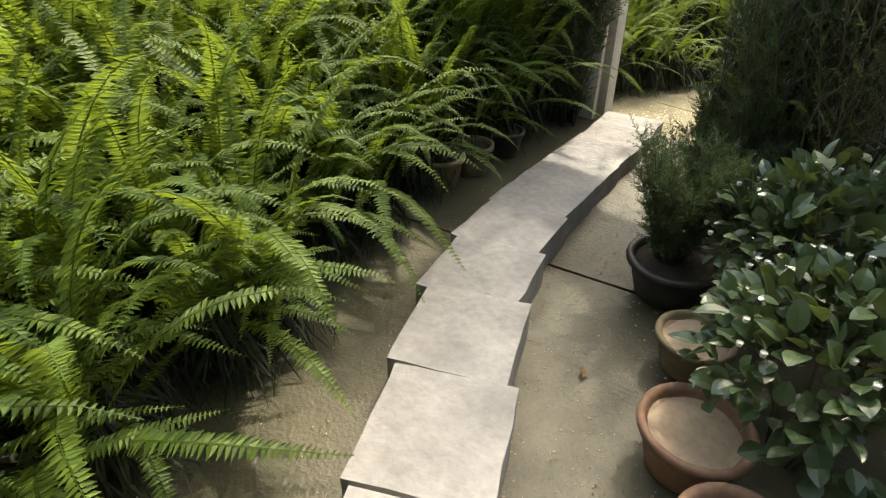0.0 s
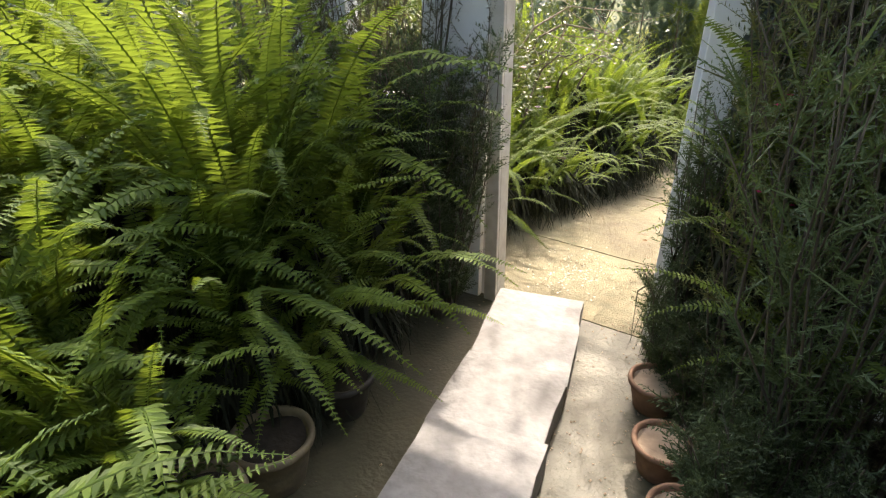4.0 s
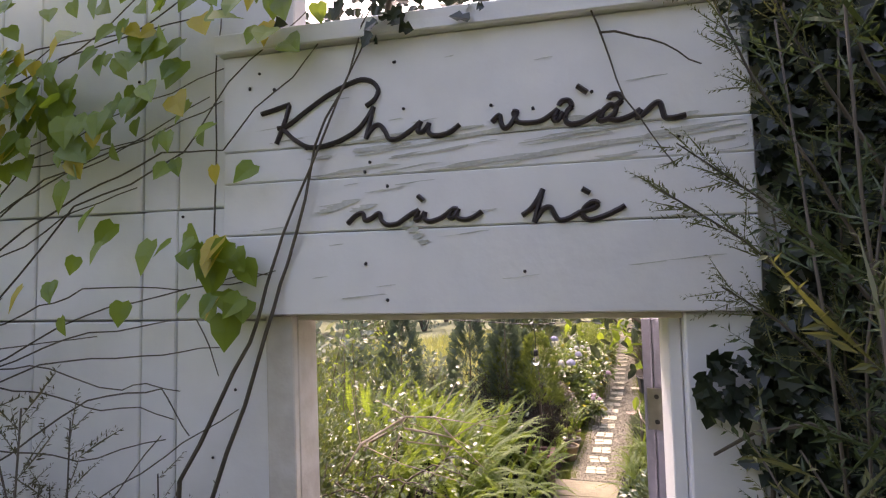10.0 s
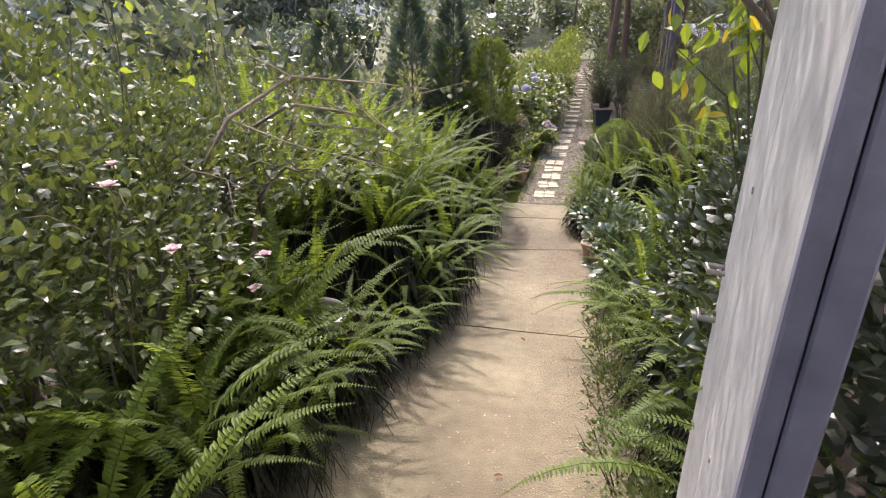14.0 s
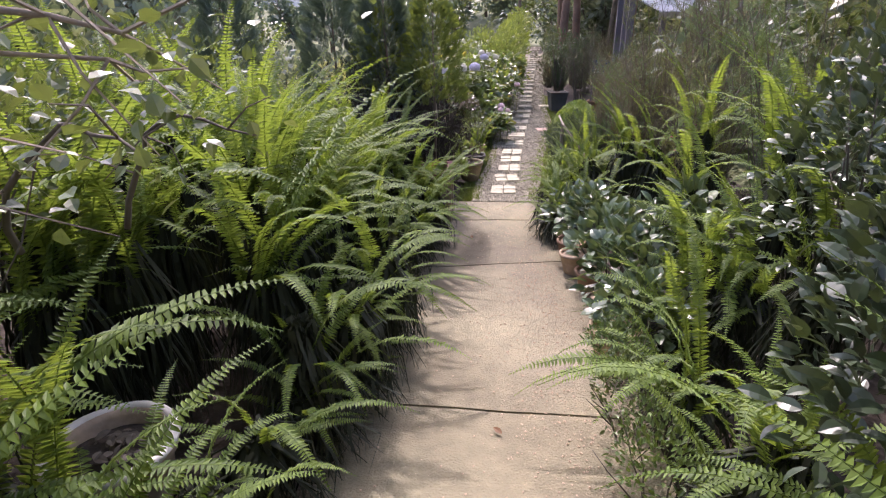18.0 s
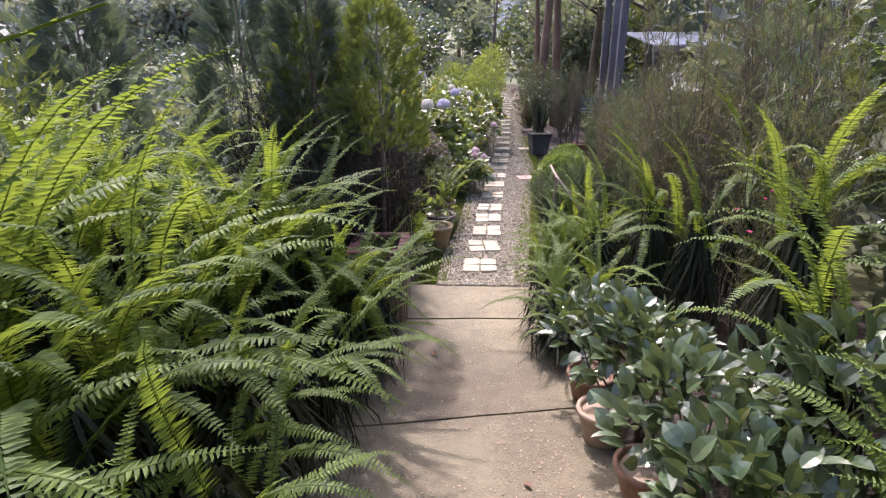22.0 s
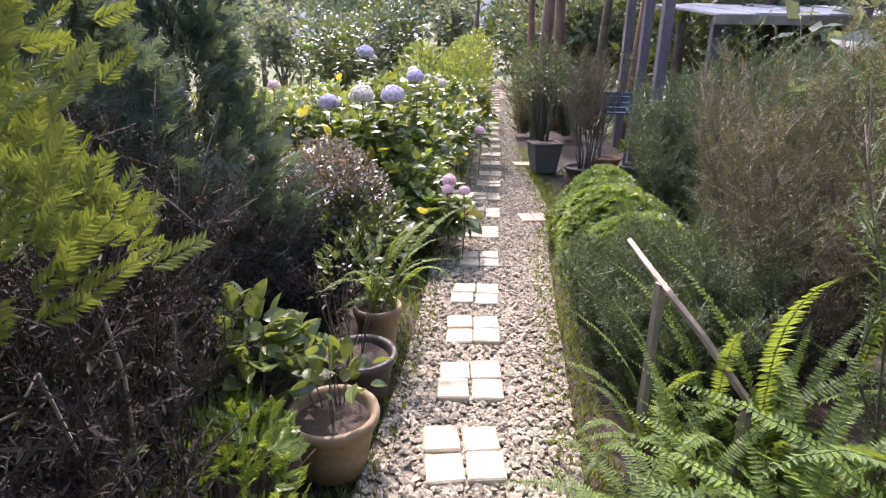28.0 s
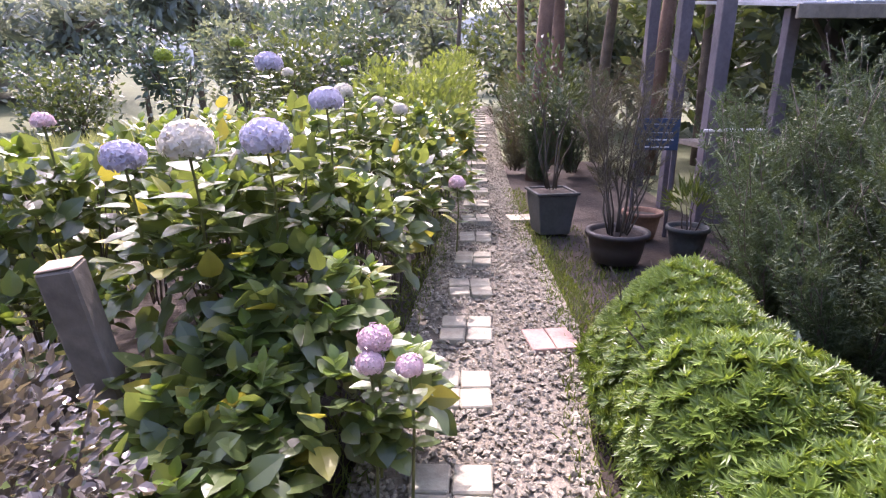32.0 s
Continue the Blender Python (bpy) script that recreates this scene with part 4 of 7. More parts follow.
for cx, cy, cz, n, sd in ((1.5, -2.75, 0.45, 16, 1), (1.72, -3.3, 0.4, 18, 2)):
    p, d = blob_points(n, (0.36, 0.36, 0.32), 0.98, np.random.default_rng(sd), 2, 0.0)
    for q in p:
        b = thing("flower_bud", (cx + q[0], cy + q[1], cz + abs(q[2])), "round creamy white camellia bud", "flower bud", "camellia buds")
        v, f = scatter(*LEAF, np.zeros((7, 3)), np.stack([np.cos(np.arange(7) * 2.4) * 0.5, np.sin(np.arange(7) * 2.4) * 0.5, np.ones(7)], 1), np.stack([-np.cos(np.arange(7) * 2.4), -np.sin(np.arange(7) * 2.4), np.ones(7) * .4], 1), 0.02, 0.035)
        raw("bud_petal", v, f, WHITE_BUD, b)
        bm = bmesh.new()
        bmesh.ops.create_icosphere(bm, subdivisions=1, radius=0.0095)
        for w in bm.verts:
            w.co.z += 0.008
        part("bud_core", bm, WHITE_BUD, b, smooth=True)
for i, (x, y, h, s) in enumerate(((0.78, -1.45, 2.0, 0.3), (0.98, -1.8, 1.8, 0.32), (1.25, -1.5, 2.2, 0.36), (1.35, -2.1, 1.7, 0.34), (1.7, -1.7, 2.1, 0.4), (1.75, -2.35, 1.6, 0.4), (2.2, -2.1, 2.0, 0.45))):
    sprigs("tea_tree", x, y, "tall dark tea-tree shrub with thin needle leaves", "shrub", s, h, (OLIVE, HERB, BROWN_LEAF)[i % 3], 760, 0.18, FINE_SPRIG, 24, seed=20 + i, group="shrubs by the gate", low=0.05)
flowers(None, [(0.62 + 0.5 * rng.random(), -1.28 - 0.25 * rng.random(), 0.9 + 1.1 * rng.random()) for _ in range(13)], MAGENTA, 0.014, "small_flower", "tiny magenta tea-tree flower", "flower", "tea-tree flowers", 6)
flowers(None, [(0.62 + 0.5 * rng.random(), -1.28 - 0.25 * rng.random(), 0.8 + 1.2 * rng.random()) for _ in range(8)], PALE_PETAL, 0.013, "small_flower", "tiny white tea-tree flower", "flower", "tea-tree flowers", 6)
for x, y, z, s in ((1.0, -1.5, 0.25, 0.95), (0.8, -1.3, 0.75, 0.85), (0.64, -1.16, 0.8, 0.7), (0.9, -1.2, 0.85, 0.85)):
    fern(x, y, s, 12, 200, 0.5, upright=0.9, z=z, skirt=0.02)
for i, (x, y, h, s) in enumerate(((0.57, -1.14, 1.15, 0.13), (0.68, -1.17, 1.2, 0.17), (0.84, -1.2, 1.2, 0.2), (1.02, -1.22, 1.3, 0.22), (0.56, -1.3, 0.55, 0.14), (0.82, -1.72, 0.5, 0.16), (0.92, -2.05, 0.5, 0.18), (0.72, -1.5, 0.5, 0.12))):
    sprigs("rosemary", x, y, "grey-green rosemary at the foot of the white post", "shrub", s, h, ROSEMARY, 900, 0.11, SPRIG, 24, seed=45 + i, group="rosemary by the gate")
for i, (x, y, h) in enumerate(((0.74, -1.16, 2.75), (0.92, -1.2, 2.85), (1.15, -1.22, 2.7), (1.45, -1.3, 2.6))):
    sprigs("tea_tree", x, y, "tall tea-tree sprays leaning over the ivy", "shrub", 0.26, h, OLIVE if i % 2 else ROSEMARY, 420, 0.19, FINE_SPRIG, 14, seed=140 + i, group="shrubs by the gate", low=0.25, lean=(-0.25, -0.1))
for i, (x, y, h) in enumerate(((-0.62, -1.2, 1.6), (-0.82, -1.22, 1.9), (-1.05, -1.2, 1.9), (-1.35, -1.25, 2.0), (-1.62, -1.3, 2.1))):
    sprigs("tea_tree", x, y, "slender tea-tree sprays against the white boards", "shrub", 0.22, h, BROWN_LEAF, 760, 0.12, FINE_SPRIG, 12, seed=40 + i, group="shrubs by the gate", low=0.25)
    sprigs("rosemary", x + 0.08, y - 0.1, "bushy dark rosemary at the foot of the wall", "shrub", 0.24, 1.3, ROSEMARY, 1500, 0.12, SPRIG, 26, seed=60 + i, group="rosemary by the gate")
for i, (x, y, h) in enumerate(((-2.3, -1.1, 1.7), (-2.9, -2.4, 1.3), (-2.2, -0.4, 1.9), (-2.8, -0.5, 2.2))):
    leafy("garden_shrub", x, y, "loose green shrub beside the white wall", "shrub", (0.55, 0.55, h * 0.42), h, ROSE_LEAF if i % 2 else HYD_LEAF, count=700, size=0.07, n_stems=9, seed=70 + i, group="shrubs beside the wall")


# climbing vine on the boards
def wall_point(x, z, off=0.02):
    return wall_m @ Vector((x, -off, z))


random.seed(5)
vine = tagged(new("climbing_vine"), "bare looping vine stems with heart-shaped leaves", "vine")
LINES = [[(-0.78, 0.6), (-0.66, 1.55), (-0.5, 1.98), (-0.43, 2.2), (-0.36, 2.45), (-0.26, 2.68), (-0.2, 2.8)], [(-0.75, 0.5), (-0.7, 1.7), (-0.52, 2.02), (-0.45, 2.25), (-0.30, 2.55), (-0.22, 2.78)],
         [(-1.5, 1.85), (-1.2, 1.98), (-0.9, 2.1), (-0.62, 2.14), (-0.46, 2.17)], [(-1.55, 1.9), (-1.25, 1.94), (-0.95, 2.04), (-0.66, 2.06), (-0.6, 1.94)], [(-1.5, 1.8), (-1.1, 1.96), (-0.8, 1.98), (-0.6, 2.0)],
         [(-1.35, 2.02), (-1.0, 2.34), (-0.7, 2.46), (-0.58, 2.62), (-0.35, 2.8)], [(-1.5, 2.15), (-1.1, 2.42), (-0.8, 2.5), (-0.6, 2.58)], [(-0.62, 2.1), (-0.61, 2.4), (-0.62, 2.7), (-0.58, 2.95)],
         [(-1.3, 2.2), (-1.0, 2.38), (-0.76, 2.46), (-0.6, 2.46), (-0.42, 2.62), (-0.3, 2.75)], [(-1.55, 2.5), (-1.2, 2.68), (-0.9, 2.76), (-0.6, 2.8), (-0.3, 2.9)], [(-1.6, 2.35), (-1.3, 2.6), (-1.0, 2.75), (-0.7, 2.95)],
         [(-1.25, 1.7), (-0.95, 1.88), (-0.75, 1.9), (-0.68, 1.8)], [(0.18, 2.85), (0.26, 2.66), (0.3, 2.5), (0.4, 2.35)], [(0.26, 2.64), (0.36, 2.62), (0.45, 2.55)]]
for k in range(16):
    x, z, rise = -1.7 + 0.3 * random.random(), 1.35 + 0.085 * k, random.uniform(-0.02, 0.28)
    ln = [(x, z)]
    for j in range(random.choice((3, 4, 5))):
        ln.append((ln[-1][0] + random.uniform(0.16, 0.3), ln[-1][1] + rise * random.uniform(0.1, 0.7) + random.gauss(0, 0.03)))
    LINES.append([q for q in ln if q[0] < -0.46])
leaf_at = []
for i, ln in enumerate(LINES):
    pts = []
    for (x0, z0), (x1, z1) in zip(ln, ln[1:]):
        for k in range(4):
            t = k / 4
            pts.append((x0 + (x1 - x0) * t, z0 + (z1 - z0) * t))
    pts.append(ln[-1])
    pts = [wall_point(x + 0.012 * noise.noise(Vector((i, k * 0.4, 0))), z + 0.02 * noise.noise(Vector((i, k * 0.4, 7))), 0.045 + 0.02 * noise.noise(Vector((i, k * 0.3, 3)))) for k, (x, z) in enumerate(pts)]
    v, f = tube(pts, np.linspace(0.0065 if i < 2 else 0.0026, 0.0013, len(pts)), 5)
    raw("stem", v, f, TWIG, vine, smooth=True)
    if i < 12:
        leaf_at += [(p, i) for p in pts if p.z > 2.08 or random.random() < 0.15]
HEART = ([(0, 0, 0), (-0.08, 0.22, 0.02), (0.15, 0.42, 0.05), (0.5, 0.36, 0.04), (1, 0, -0.12), (0.5, -0.36, 0.04), (0.15, -0.42, 0.05), (-0.08, -0.22, 0.02), (0.4, 0, -0.03)],
         [(0, 8, 1), (1, 8, 2), (2, 8, 3), (3, 8, 4), (4, 8, 5), (5, 8, 6), (6, 8, 7), (7, 8, 0)])
r = np.random.default_rng(4)
clusters = [(-1.3, 2.62, 70, 0.2), (-1.05, 2.6, 60, 0.16), (-0.75, 2.72, 26, 0.12), (-0.62, 2.22, 16, 0.06), (-0.55, 2.1, 9, 0.05), (-0.95, 2.14, 9, 0.1), (-0.4, 2.83, 26, 0.14), (-1.45, 2.1, 14, 0.1), (-1.5, 2.85, 36, 0.18), (-0.95, 2.9, 30, 0.2), (-0.66, 2.45, 7, 0.06)]
for mat, share, nm in ((VINE, 0.86, "leaf"), (YELLOW_LEAF, 0.14, "yellow_leaf")):
    pos, ax, up = [], [], []
    for cx, cz, n, s in clusters:
        for _ in range(max(1, int(n * share))):
            pos.append(wall_point(cx + r.normal(0, s), cz + r.normal(0, s * 0.6), 0.05 + 0.05 * r.random()))
            ax.append((r.normal(0, 0.5), -0.4 + r.normal(0, 0.2), -1 + r.normal(0, 0.35)))
            up.append((r.normal(0, 0.4), -1, 0.35 + r.normal(0, 0.3)))
    raw("foliage" if nm == "leaf" else "yellow_foliage", *scatter(*HEART, pos, ax, up, 0.072 * r.uniform(0.6, 1.2, len(pos))), mat, vine)

for k, line in enumerate(([(0.72, 1.9), (0.6, 2.08), (0.47, 2.2), (0.34, 2.29)], [(0.74, 1.98), (0.62, 2.16), (0.5, 2.27), (0.37, 2.37)], [(0.7, 2.1), (0.6, 2.3), (0.5, 2.48), (0.41, 2.7)], [(0.76, 2.2), (0.64, 2.42), (0.55, 2.58), (0.5, 2.78)], [(0.7, 1.8), (0.6, 1.98), (0.52, 2.06), (0.43, 2.12)], [(0.78, 2.3), (0.68, 2.5), (0.62, 2.7), (0.6, 2.85)])):
    spray = tagged(new("tea_tree_spray"), "thin tea-tree spray leaning across the sign boards", "branch", "tea-tree sprays")
    pts = [wall_point(0.8, 1.2, 0.16)] + [wall_point(x, z, 0.13 + 0.015 * j) for j, (x, z) in enumerate(line)]
    raw("limb", *tube(pts, np.linspace(0.005, 0.0014, len(pts)), 5), TWIG, spray, smooth=True)
    q, ax = [], []
    for (p0, p1) in zip(pts[1:], pts[2:]):
        for _ in range(13):
            q.append(p0.lerp(p1, random.random()))
            ax.append((p1 - p0).normalized() + Vector((random.gauss(0, 0.55), random.gauss(0, 0.4), random.gauss(0, 0.55))))
    raw("foliage", *scatter(*FINE_SPRIG, [tuple(p) for p in q], [tuple(p) for p in ax], np.random.default_rng(k).normal(size=(len(q), 3)), 0.085), OLIVE, spray)

ivy = tagged(new("ivy"), "dark ivy on the white post and wall, with a hood added for shade", "ivy")
IVY_LEAF = ([(0, 0, 0), (0.1, 0.4, 0.05), (0.4, 0.25, 0.02), (0.55, 0.42, 0.05), (1, 0, -0.05), (0.55, -0.42, 0.05), (0.4, -0.25, 0.02), (0.1, -0.4, 0.05), (0.4, 0, -0.02)],
            [(0, 8, 1), (1, 8, 2), (2, 8, 3), (3, 8, 4), (4, 8, 5), (5, 8, 6), (6, 8, 7), (7, 8, 0)])
pos = []
for k in range(7000):
    z = r.uniform(0.2, 2.75)
    edge = 0.53 + 0.02 * math.sin(z * 9) + 0.025 * math.sin(z * 23) + (0.03 if z > 2.05 else 0)
    x = edge + abs(r.normal(0, 0.16 if k % 2 else 0.5))
    if z > 2.05 or noise.noise(Vector((x * 9, z * 9, 2.0))) > -0.16:
        pos.append(wall_point(x, z, 0.012 + 0.06 * r.random()))
for _ in range(70):
    t = r.random()
    pos.append(wall_point(0.42 + 0.14 * t + r.normal(0, 0.012), 1.96 - 0.06 * t + r.normal(0, 0.03) if r.random() < 0.5 else 2.04 - 0.15 * (1 - t) + r.normal(0, .02), 0.04))
# unseen ivy hood high above the wall, added to shade the court
for _ in range(14000):
    x = r.uniform(-0.55, 2.1)
    crest = 4.75 + 0.2 * math.sin(x * 3.1) + 0.12 * math.sin(x * 11)
    pos.append(wall_point(x, 2.76 + (crest - 2.76) * r.random() ** 0.95, r.uniform(-0.45, 0.02)))
for _ in range(14):
    pos.append(wall_point(r.choice((-0.22, -0.16, 0.0)) + r.normal(0, 0.015), 2.72 + r.normal(0, 0.02), 0.06))
n = len(pos)
raw("foliage", *scatter(*IVY_LEAF, pos, r.normal(0, 0.6, (n, 3)) + (0, -0.2, -0.7), r.normal(0, 0.35, (n, 3)) + (0, -1, 0.3), 0.038 * r.uniform(0.55, 1.3, n)), IVY, ivy)
for k in range(9):
    x = 0.58 + 0.14 * k
    pts = [wall_point(x + 0.05 * math.sin(z * 3 + k), z, 0.03) for z in np.linspace(0.0, 2.7, 14)]
    raw("stem", *tube(pts, np.linspace(0.008, 0.003, 14), 5), TWIG, ivy, smooth=True)
# stems that carry the added hood
for k in range(10):
    x = -0.3 + 0.27 * k
    raw("stem", *tube([wall_point(x, 2.7, -0.2), wall_point(x + 0.06, 3.1, -0.24), wall_point(x - 0.03, 4.6, -0.2)], [0.01, 0.008, 0.004], 5), TWIG, ivy, smooth=True)
raw("twig", *tube([wall_point(0.44, 1.8, 0.03), wall_point(0.5, 1.85, 0.06), wall_point(0.58, 1.88, 0.1), wall_point(0.66, 1.86, 0.14)], [0.003, 0.004, 0.004, 0.003], 5), TWIG, ivy)

# ---- behind the gate: rose bed and fern border on the left ----
random.seed(21)
def border_edge(y):
    return float(np.interp(y, [-0.6, 0.4, 1.2, 2.0, 3.0, 4.0, 4.8], [-0.86, -0.84, -0.72, -0.58, -0.58, -0.52, -0.46]))


for col in range(5):
    for y in np.arange((0.35, 0.6, 1.2, 1.9, 2.4)[col], 4.75, 0.36 if col < 3 else 0.55):
        x = border_edge(y) - 0.35 * col + random.gauss(0, 0.05)
        if math.hypot(x + 0.9, y - 1.35) < 0.4:
            continue
        fern(x, y + random.gauss(0, 0.07), random.uniform(0.78, 0.9) if col == 0 else random.uniform(0.95, 1.15), (11, 18, 17, 12, 10)[col], -25, 0.5, gz(y) + (0.3, 0.5, 0.68, 0.78, 0.86)[col] * float(np.interp(y, (0.4, 2.2), (0.5, 1.0))), upright=(0.5, 0.62, 0.7, 0.8, 0.85)[col], spread=1, skirt=0.22)
for x, y in ((-0.8, -0.42), (-0.82, -0.1), (-1.08, -0.2), (-1.03, -0.6), (-0.84, 0.16), (-1.38, -0.45), (-1.38, 0.1), (-1.1, 0.35), (-1.15, 0.65), (-1.4, 0.8), (-1.45, 0.4), (-0.95, 0.5), (-1.0, 0.82), (-1.28, 0.95), (-1.3, -0.1), (-1.25, 0.5), (-0.98, 0.05), (-1.62, 0.95), (-0.86, 0.98), (-1.65, 0.1)):
    fern(x - 0.08, y, random.uniform(0.85, 1.0), 15, -60, 0.4, gz(y) + 0.24, upright=0.6, skirt=0.2)
for y in np.arange(0.95, 2.7, 0.27):
    fern(border_edge(y) - 0.02 + random.gauss(0, 0.03), y, random.uniform(0.5, 0.66), 9, -8, 0.75, gz(y) + random.uniform(0.08, 0.2), upright=0.2, spread=4, label="small sword fern hanging over the path edge")
for x, y, z in ((-0.55, 4.35, 0.25), (-0.5, 4.6, 0.12), (-0.78, 4.45, 0.5), (-1.0, 4.55, 0.65)):
    fern(x, y, 0.95, 15, 10, 0.5, gz(y) + z, upright=0.75, skirt=0.2)
for i, (x, y, h) in enumerate(((-1.25, 0.1, 1.3), (-1.4, 0.5, 1.5), (-1.5, 1.15, 1.55), (-1.3, -0.35, 1.35), (-1.75, 0.9, 1.6), (-1.7, 1.8, 1.45), (-1.5, 0.0, 1.6), (-2.2, 1.5, 1.7), (-2.3, 2.6, 1.6))):
    leafy("rose_bush", x, y, "rambling rose bush with small glossy leaves", "shrub", (0.5, 0.48, h * 0.27), h, ROSE_LEAF, leaf=OVAL, count=1900, size=0.041, n_stems=14, seed=90 + i, group="rose bushes", shell=0.3)
flowers(None, [(-0.86, -0.1, 1.23), (-0.74, -0.08, 1.07), (-0.72, 0.3, 0.9), (-1.1, 0.2, 1.2), (-0.8, 0.35, 0.75)], PINK, 0.032, "rose", "pale pink full-blown rose", "flower", "roses", 13)
for k in range(7):
    x0, y0 = -1.5 + 0.1 * k, 0.1 + 0.22 * k
    b = thing("bare_branch", (x0, y0, gz(y0)), "arching thorny bare rose branch", "branch", "bare branches")
    line = [np.array((0.0, 0.0, 1.0))]
    head = np.array((0.35 + 0.05 * (k % 3), -0.35 + 0.1 * (k % 4), 1.0))
    for j in range(9):
        line.append(line[-1] + head * 0.085 + rng.normal(0, 0.012, 3))
        head = head + np.array((0.06, -0.03, -0.16))
    raw("limb", *tube(line, np.linspace(0.009, 0.002, len(line)), 5), TWIG, b, smooth=True)
    for j in range(2, 9, 2):
        d = rng.normal(0, 0.5, 3) + (0.3, -0.2, 0.1)
        raw("twig", *tube([line[j], line[j] + d * 0.1 + rng.normal(0, 0.01, 3), line[j] + d * 0.2 + (0, 0, -0.02)], [0.003, 0.002, 0.001], 4), TWIG, b)
    n = 22
    q = np.array([line[3 + m % 7] + rng.normal(0, 0.06, 3) for m in range(n)])
    tagged(raw("foliage", *scatter(*BROAD, q, rng.normal(size=(n, 3)) + (0, 0, -0.3), rng.normal(0, 0.4, (n, 3)) + (0, 0, 1), 0.04), ROSE_LEAF, b), kind="stuff")
for line in ([(-1.45, 0.9, 0.0), (-1.3, 0.95, 0.7), (-1.16, 1.1, 1.15), (-0.96, 1.1, 1.26), (-0.71, 1.1, 1.23), (-0.62, 1.15, 1.2)], [(-1.3, 0.8, 0.0), (-1.1, 0.95, 0.8), (-0.96, 1.1, 1.18), (-0.62, 1.1, 1.16)],
             [(-1.5, 0.5, 0.0), (-1.3, 0.6, 0.8), (-1.05, 0.75, 1.25), (-0.8, 0.8, 1.4), (-0.66, 0.9, 1.38)]):
    x0, y0 = line[0][:2]
    b = thing("bare_branch", (x0, y0, gz(y0)), "thick lichen-grey rose branch bending over the ferns", "branch", "bare branches")
    pts = [np.array(q) - (x0, y0, gz(y0)) for q in line]
    pts[0][2] = -0.02
    raw("limb", *tube(pts, np.linspace(0.016, 0.004, len(pts)), 6), OLD_WOOD, b, smooth=True)
    for q in pts[2:]:
        for _ in range(3):
            d = rng.normal(0, 0.6, 3) + (0.3, 0, 0.1)
            raw("twig", *tube([q, q + d * 0.1 + rng.normal(0, 0.015, 3), q + d * 0.26], [0.004, 0.003, 0.0012], 4), OLD_WOOD, b)
            n = 12
            w = q + d * 0.22 + rng.normal(0, 0.06, (n, 3))
            tagged(raw("foliage", *scatter(*BROAD, w, rng.normal(size=(n, 3)), rng.normal(0, 0.5, (n, 3)) + (0, 0, 1), 0.035), ROSE_LEAF, b), kind="stuff")
for k in range(7):
    x0, y0 = -1.95 + 0.1 * k, 0.35 + 0.2 * ((k * 3) % 7)
    b = thing("rose_cane", (x0, y0, gz(y0)), "tall thin rose cane with yellow-green leaves", "branch", "rose canes")
    top, bow = 1.75 + 0.04 * (k % 5) - gz(y0), 0.25 + 0.06 * (k % 4)
    line = [np.array((bow * 0.4 * t + 0.07 * math.sin(5 * t + k), 0.06 * math.sin(4 * t + 2 * k), top * t)) for t in np.linspace(0, 1, 6)]
    for j in range(1, 6):
        line.append(line[5] + np.array((bow * 0.28 * j, 0.04 * j * (-1) ** k, 0.03 * j - 0.018 * j * j)))
    raw("limb", *tube(line, np.linspace(0.0035, 0.001, len(line)), 5), TWIG, b, smooth=True)
    n = 20
    q = np.array([line[4 + m % 7] for m in range(n)]) + rng.normal(0, 0.045, (n, 3))
    raw("foliage", *scatter(*OVAL, q, rng.normal(size=(n, 3)) + (0, 0, -0.3), rng.normal(0, 0.5, (n, 3)) + (0, 0, 1), 0.042 * rng.uniform(0.6, 1.2, n)), VINE if k % 3 else ROSE_LEAF, b)
b = thing("light_bulb", (-0.133, 1.465, 1.643), "clear glass bulb hanging from a garden cable", "light bulb")
part("glass", lathe([(0.004, -0.045), (0.018, -0.038), (0.024, -0.02), (0.02, -0.002), (0.011, 0.012), (0.011, 0.018)], 16), GLASS, b, smooth=True)
part("socket", lathe([(0.012, 0.016), (0.014, 0.02), (0.014, 0.05), (0.008, 0.058)], 12), DARK_METAL, b, smooth=True)
raw("cable", *tube([(0, 0, 0.055), (0.0, 0, 0.14), (-0.01, 0.005, 0.22)], 0.0025, 5), DARK_METAL, b)
cable = raw("hanging_cable", *tube([(-2.2, 1.9, 2.15), (-1.1, 1.7, 1.9), (-0.143, 1.47, 1.862), (0.6, 1.3, 1.92), (1.6, 1.1, 2.2)], 0.003, 5), DARK_METAL)
tagged(cable, "thin black cable slung between the shrubs", "cable")
urn = pot(-1.05, 1.33, 0.16, 0.36, CLAY_PALE, "large pale clay urn half buried in ferns", group="border pots")
raw("rim", *tube([(0.168 * math.cos(a), 0.168 * math.sin(a), 0.352 + 0.002 * math.sin(5 * a)) for a in np.linspace(0, 6.2832, 37)], 0.017, 8), CREAM_WOOD, urn, "pale chipped rolled rim", smooth=True)
q = np.c_[rng.normal(0, 0.06, (36, 2)), np.full(36, 0.326) + 0.016 * rng.random(36)]
tagged(raw("dead_leaves", *scatter(*OVAL, q, rng.normal(size=(36, 3)) * (1, 1, 0.2), rng.normal(0, 0.3, (36, 3)) + (0, 0, 1), 0.045 * rng.uniform(0.6, 1.2, 36)), TWIG, urn, "dead brown leaves on the soil"), kind="stuff")
pot(-0.8, 3.1, 0.16, 0.24, DARK_POT, "dark pot hidden under fern fronds", group="border pots")
conifer("cypress", -1.0, 5.75, "slim dark green cypress behind the ferns", 0.36, 2.7, THUJA, 1500, 0.12, seed=3)
conifer("cypress", -1.6, 6.1, "dark green cypress behind the fern border", 0.5, 2.5, THUJA, 1400, 0.13, seed=4)
